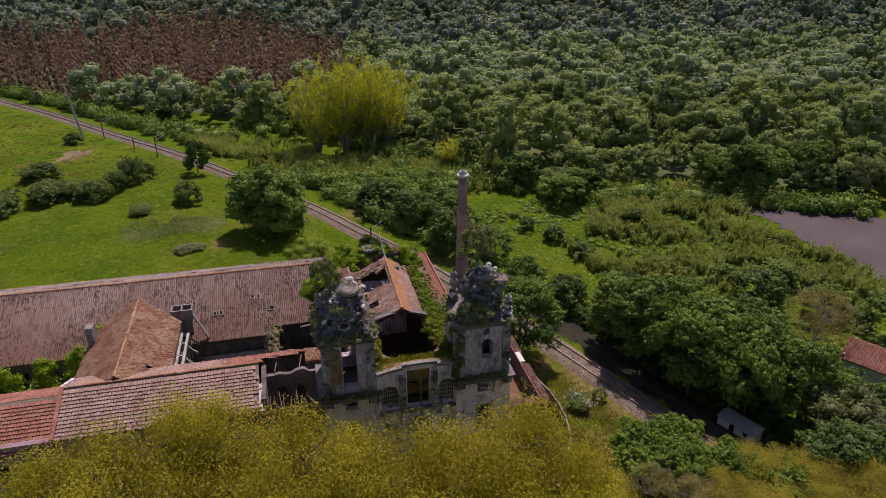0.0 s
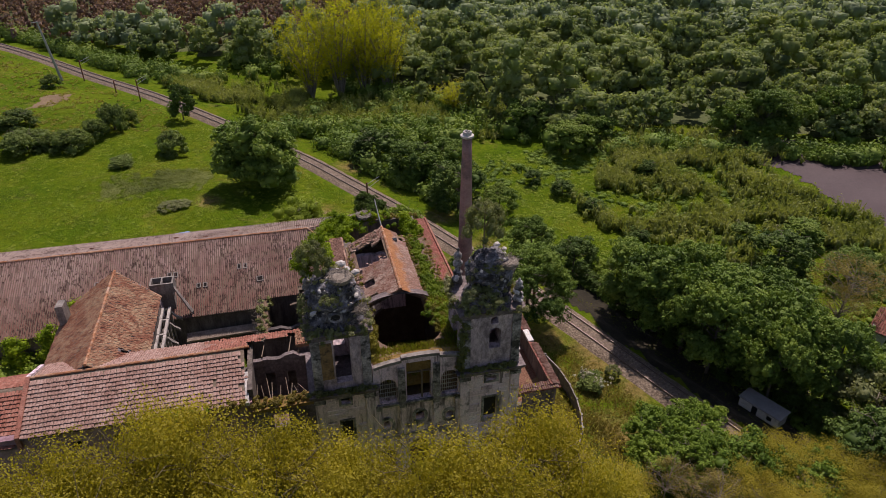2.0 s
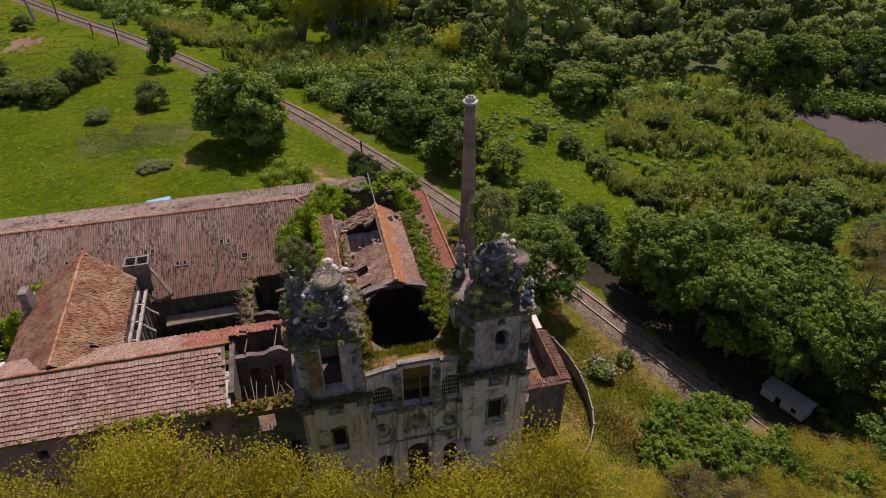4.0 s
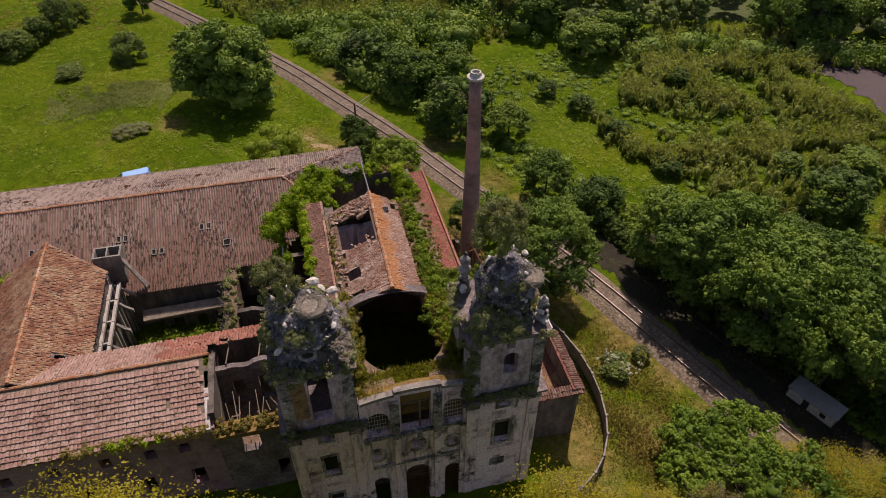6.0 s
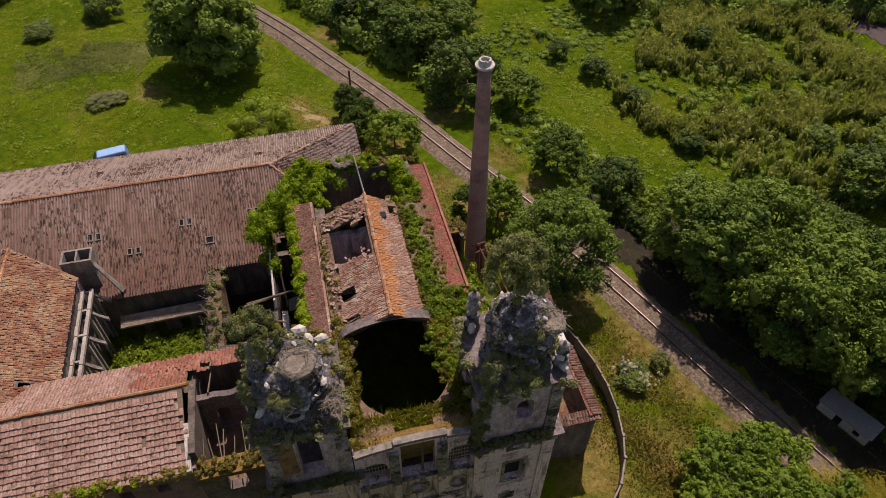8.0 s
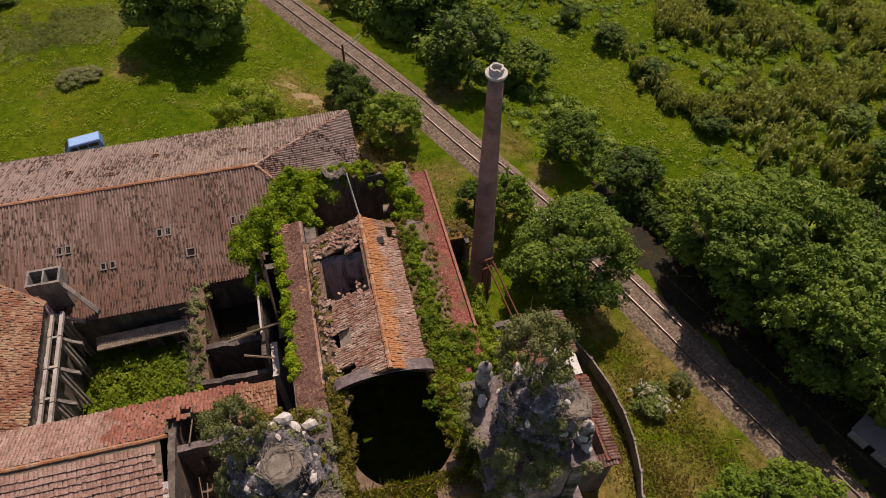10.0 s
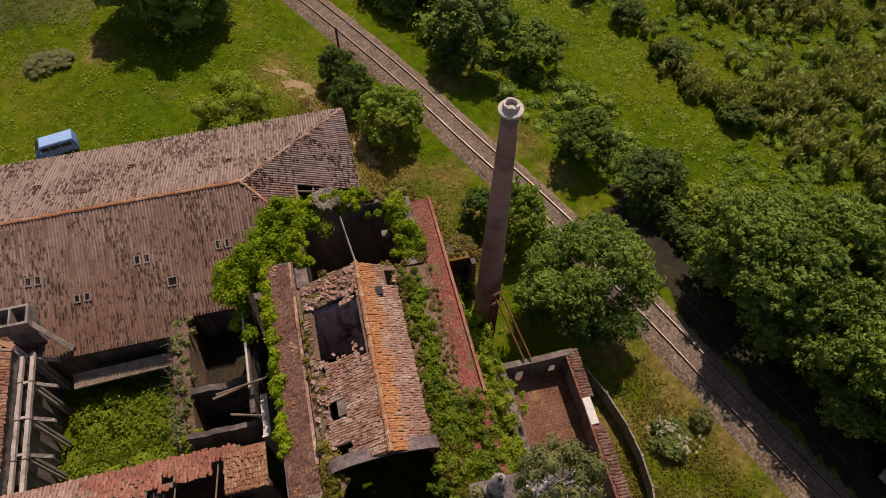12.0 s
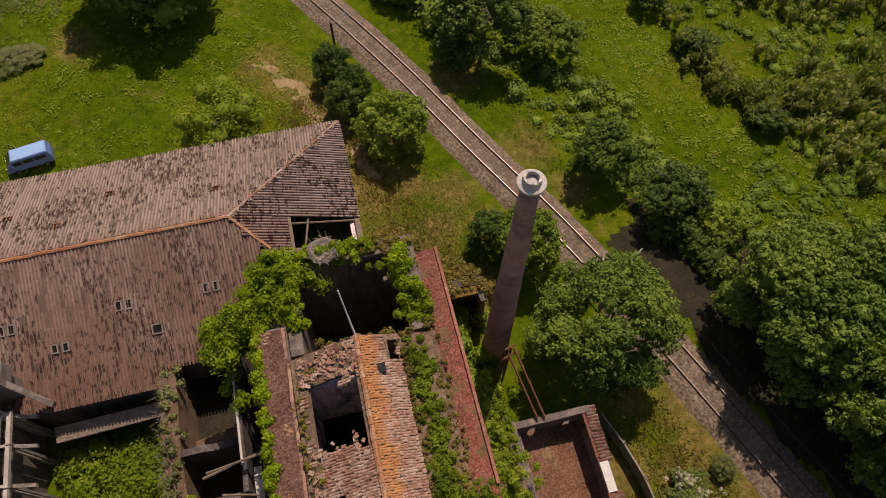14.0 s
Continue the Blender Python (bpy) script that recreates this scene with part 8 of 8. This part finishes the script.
growth("wall_weeds", np.concatenate([along((6.6, 57.0, 16.1), (9.0, 56.8, 16.6), 40, (0.3, 0.5, 0.1), 0.1, 0.24), along((12.0, 56.9, 16.6), (14.3, 57.0, 16.0), 36, (0.3, 0.5, 0.1), 0.1, 0.24), along((6.8, 59, 16.5), (6.7, 65.5, 16.4), 30, (0.3, 0.3, 0.1), 0.15, 0.4), along((7.2, 78.0, 16.3), (14, 78.0, 16.4), 24, (0.3, 0.2, 0.1), 0.15, 0.35), along((8, 85.0, 15.7), (16.5, 84.6, 15.6), 70, (0.3, 0.3, 0.08), 0.12, 0.3), along((-24, 60.1, 10.8), (-6, 60.1, 10.7), 46, (0.3, 0.15, 0.05), 0.12, 0.35), along((-4.6, 60.0, 10.0), (0.6, 60.0, 10.0), 26, (0.2, 0.15, 0.08), 0.12, 0.3)]), 50, 0.1, L_WEED, "dry weeds on the broken wall tops", "weeds")
growth("wall_weeds", np.concatenate([along((9.3, 56.9, 13.2), (11.7, 57.0, 14.6), 26, (0.2, 0.25, 0.8), 0.25, 0.5), along((7.0, 65, 16.5), (6.8, 66.5, 16.5), 14, (0.3, 0.4, 0.1), 0.15, 0.4), along((6.6, 70.8, 16.4), (6.7, 75.5, 16.4), 14, (0.15, 0.4, 0.05), 0.08, 0.2), along((7.2, 70.4, 16.6), (10.2, 70.2, 17.6), 14, (0.2, 0.3, 0.1), 0.15, 0.35), along((9.0, 76.6, 17.0), (7.0, 76.4, 16.5), 14, (0.3, 0.3, 0.1), 0.15, 0.35)]), 70, 0.07, L_MOSSY, "olive weeds on the broken nave", "weeds")
growth("wall_weeds", along((-16, 60.3, 10.95), (-5.2, 60.3, 10.85), 90, (0.4, 0.25, 0.06), 0.12, 0.3), 80, 0.07, L_WEED, "brown moss and weeds along the eave", "weeds")
growth("wall_weeds", along((-4.8, 60.2, 10.3), (0.7, 60.2, 10.3), 60, (0.2, 0.35, 0.05), 0.12, 0.28), 80, 0.07, L_WEED, "brown weeds on the broken wall top", "weeds")
growth("wall_weeds", along((8.8, 56.4, 14.1), (12.2, 57.6, 15.5), 60, (0.8, 0.3, 0.2), 0.1, 0.28), 60, 0.07, L_MOSSY, "olive weeds on the slope behind the front", "weeds")
growth("wall_weeds", along((-14, 60.1, 10.85), (-5.5, 60.0, 10.7), 14, (0.4, 0.15, 0.1), 0.25, 0.5), 80, 0.08, L_IVY, "green weeds along the eave", "weeds")
growth("wall_weeds", np.concatenate([along((17.6, 84.9, 5.2), (21.3, 85.2, 5.1), 90, (0.2, 0.4, 0.08), 0.12, 0.3), along((21.2, 83.2, 4.4), (21.5, 85.0, 4.6), 30, (0.2, 0.3, 0.3), 0.12, 0.3), along((17.8, 86.0, 4.2), (21.4, 86.4, 3.2), 110, (0.3, 0.6, 0.4), 0.15, 0.4)]), 60, 0.07, L_WEED, "straw growing over the roofless store", "weeds")
growth("wall_weeds", along((-4.3, 72, 6.9), (-4.2, 82.5, 7.2), 40, (0.35, 0.3, 0.15), 0.2, 0.45), 50, 0.1, L_GREY, "grey brushwood on the yard wall", "weeds")
tw = []
for x0, x1 in ((1.0, 6.3), (14.4, 20.1)):
    tw += [along((x0, 55.0, 14.9), (x1, 55.0, 14.9), 26, (0.2, 0.2, 0.1), 0.12, 0.32), along((x0, 55.0, 21.4), (x1, 55.0, 21.4), 14, (0.2, 0.25, 0.15), 0.12, 0.35), along((x0, 55.2, 21.4), (x0, 61, 21.4), 14, (0.2, 0.3, 0.15), 0.25, 0.5), along((x1, 55.2, 21.4), (x1, 61, 21.4), 14, (0.2, 0.3, 0.15), 0.25, 0.5)]
for cx, w in ((3.65, 2.25), (17.75, 2.15)):
    for i in range(60):
        an, zz = g.random() * 6.28, 21.4 + 4.0 * g.random()
        rr = w * float(np.interp(zz, [21.2, 22.3, 23.4, 24.5, 25.4], [1.05, 0.85, 1.0, 0.9, 0.5]))
        tw.append(np.array([[cx + rr * math.cos(an), 58.0 + rr * math.sin(an), zz, 0.12 + 0.32 * g.random() ** 2]]))
growth("wall_weeds", np.concatenate(tw), 80, 0.07, L_SAGE, "grey-green weeds on the tower cornices", "weeds")
# shrubs and creepers hanging down the belfries
drape = np.concatenate([along((14.3, 55.15, 15.4), (14.9, 55.2, 20.6), 60, (0.22, 0.15, 0.8), 0.15, 0.38), along((14.3, 55.6, 20.4), (14.4, 60.4, 21.4), 24, (0.2, 0.4, 0.3), 0.15, 0.4), along((14.6, 55.0, 15.0), (19.6, 54.9, 15.0), 60, (0.4, 0.12, 0.08), 0.1, 0.26), along((1.2, 55.3, 21.2), (6.0, 55.2, 21.3), 60, (0.3, 0.2, 0.25), 0.15, 0.36), along((1.0, 55.6, 21.0), (1.0, 60.8, 21.4), 40, (0.2, 0.4, 0.3), 0.15, 0.4), along((1.2, 55.0, 15.0), (6.2, 54.9, 15.0), 50, (0.4, 0.12, 0.08), 0.1, 0.26)])
growth("tower_creeper", drape, 60, 0.075, L_GREY, "grey-green creeper hanging over the belfries", "creeper")
growth("tower_creeper", np.concatenate([along((6.5, 57.4, 17.6), (6.7, 62.2, 16.9), 60, (0.25, 0.5, 0.4), 0.15, 0.4), along((5.4, 60.6, 21.2), (6.2, 61.6, 18.5), 60, (0.4, 0.3, 0.6), 0.15, 0.36), along((6.5, 56.3, 16.6), (6.6, 61.0, 18.2), 70, (0.15, 0.3, 0.7), 0.12, 0.34), along((5.0, 59.6, 22.2), (5.8, 57.0, 22.0), 40, (0.3, 0.4, 0.5), 0.12, 0.32), along((3.0, 59.6, 24.6), (5.2, 60.2, 23.0), 36, (0.4, 0.4, 0.4), 0.12, 0.34), along((19.4, 60.0, 21.6), (19.8, 57.6, 21.8), 20, (0.25, 0.4, 0.3), 0.15, 0.3)]), 70, 0.07, L_MOSSY, "olive grass and creeper between tower and vault", "creeper")
# dead grey brushwood
root = np.concatenate([along((1.4, 55.7, 21.4), (6.0, 55.8, 21.9), 800, (0.3, 0.3, 0.35), 0.25, 0.6), along((1.3, 55.6, 21.6), (1.5, 60.5, 22.2), 500, (0.25, 0.4, 0.4), 0.25, 0.6), along((2.4, 57.0, 24.7), (5.0, 57.4, 25.0), 700, (0.4, 0.8, 0.3), 0.2, 0.5), along((16.6, 57.2, 24.9), (18.6, 57.6, 25.1), 800, (0.5, 0.7, 0.3), 0.2, 0.5), along((-4.9, 72.5, 6.8), (-4.5, 82.5, 6.9), 900, (0.25, 0.3, 0.2), 0.3, 0.7)])
bv, bq = blades(root[:, :3], root[:, 3] * 0.7, np.full(len(root), 0.014), 0.9, g)
solo("brushwood", mesh_np("brushwood", bv, bq, NEST), NEST, "dead grey brushwood on the broken towers and yard wall", "brushwood", kind="stuff")
for x, y, z, R, H in ((17.3, 58.8, 25.3, 1.9, 4.8), (16.3, 55.5, 21.2, 1.75, 2.2), (2.3, 59.0, 24.4, 1.5, 3.7), (3.2, 55.9, 23.5, 0.8, 1.3), (17.6, 56.6, 24.4, 0.9, 1.0), (1.4, 57.8, 22.0, 0.9, 1.6)):
    plant("grey", x, y, R, H, "grey-green shrub growing from the broken tower", "shrub", "shrubs on the towers", z=z, name="shrub")
plant("bush", 33.6, 65.4, 1.7, 1.5, "flowering elder shrub beside the track", "shrub", name="shrub")
growth("blossom", along((32.6, 66.8, 1.1), (34.6, 64.0, 1.2), 90, (0.45, 0.4, 0.2), 0.08, 0.2), 26, 0.08, L_BLOSSOM, "white flower heads on the elder shrub", "flowers")
plant("grey", 36.9, 66.4, 1.0, 1.5, "feathery grey-green shrub beside the ballast", "shrub", name="shrub")

def tall_grass(name, areas, material, label):
    """Blades of grass over level areas (x0, x1, y0, y1, z, number)."""
    pts = np.concatenate([np.stack([x0 + (x1 - x0) * g.random(n), y0 + (y1 - y0) * g.random(n), np.full(n, z)], axis=1) for x0, x1, y0, y1, z, n in areas])
    bv, bq = blades(pts, 0.18 + 0.42 * g.random(len(pts)) ** 1.6, 0.025 + 0.03 * g.random(len(pts)), 0.45, g)
    return solo(name, mesh_np(name, bv, bq, material), material, label, "grass", kind="stuff")


tall_grass("wall_grass", [(6.4, 14.4, 56.15, 58.0, 16.4, 3000), (6.35, 7.3, 57.6, 65.0, 16.4, 2000), (13.6, 15.5, 57.6, 65.0, 16.4, 2200), (6.3, 7.0, 65.0, 77.0, 16.2, 260), (6.5, 14.3, 55.6, 56.1, 16.9, 500)], L_MOSSY, "olive grass growing over the broken vault")
tall_grass("wall_grass", [(6.4, 14.4, 56.15, 58.0, 16.4, 900), (13.6, 15.5, 57.6, 65.0, 16.4, 900), (8.7, 12.3, 56.4, 57.6, 14.6, 700)], L_IVY, "fresh green grass round the broken vault")


def nest(x, y, z, r):
    n = thing("stork_nest", (x, y, z), "large round nest of dry grey sticks", "nest", "nests on the ruins")
    part("bowl", Shape().lathe(x, y, [(r * 0.5, z - 0.35), (r * 0.95, z - 0.1), (r, z + 0.2), (r * 0.8, z + 0.34), (r * 0.5, z + 0.22), (0.05, z + 0.18)], 22, 0.16), NEST, n)
    q = np.random.default_rng(int(x * 10))
    sh = Shape()
    for i in range(70):
        w = q.random() * 6.28
        a = Vector((x + r * (0.6 + 0.4 * q.random()) * math.cos(w), y + r * (0.6 + 0.4 * q.random()) * math.sin(w), z + 0.1 + 0.25 * q.random()))
        d = Vector((-math.sin(w) + q.normal() * 0.5, math.cos(w) + q.normal() * 0.5, q.normal() * 0.25)).normalized() * (0.35 + 0.4 * q.random())
        sh.tube([a - d, a + d], [0.022, 0.015], 4)
    tagged(part("twig_ring", sh, NEST, n), kind="stuff")


for x, y, z, r in ((4.3, 57.0, 25.6, 1.0), (19.1, 56.9, 24.9, 0.85), (5.5, 62.6, 16.4, 1.1), (9.5, 85.0, 16.0, 1.0), (5.8, 56.0, 22.7, 0.4)):
    nest(x, y, z, r)
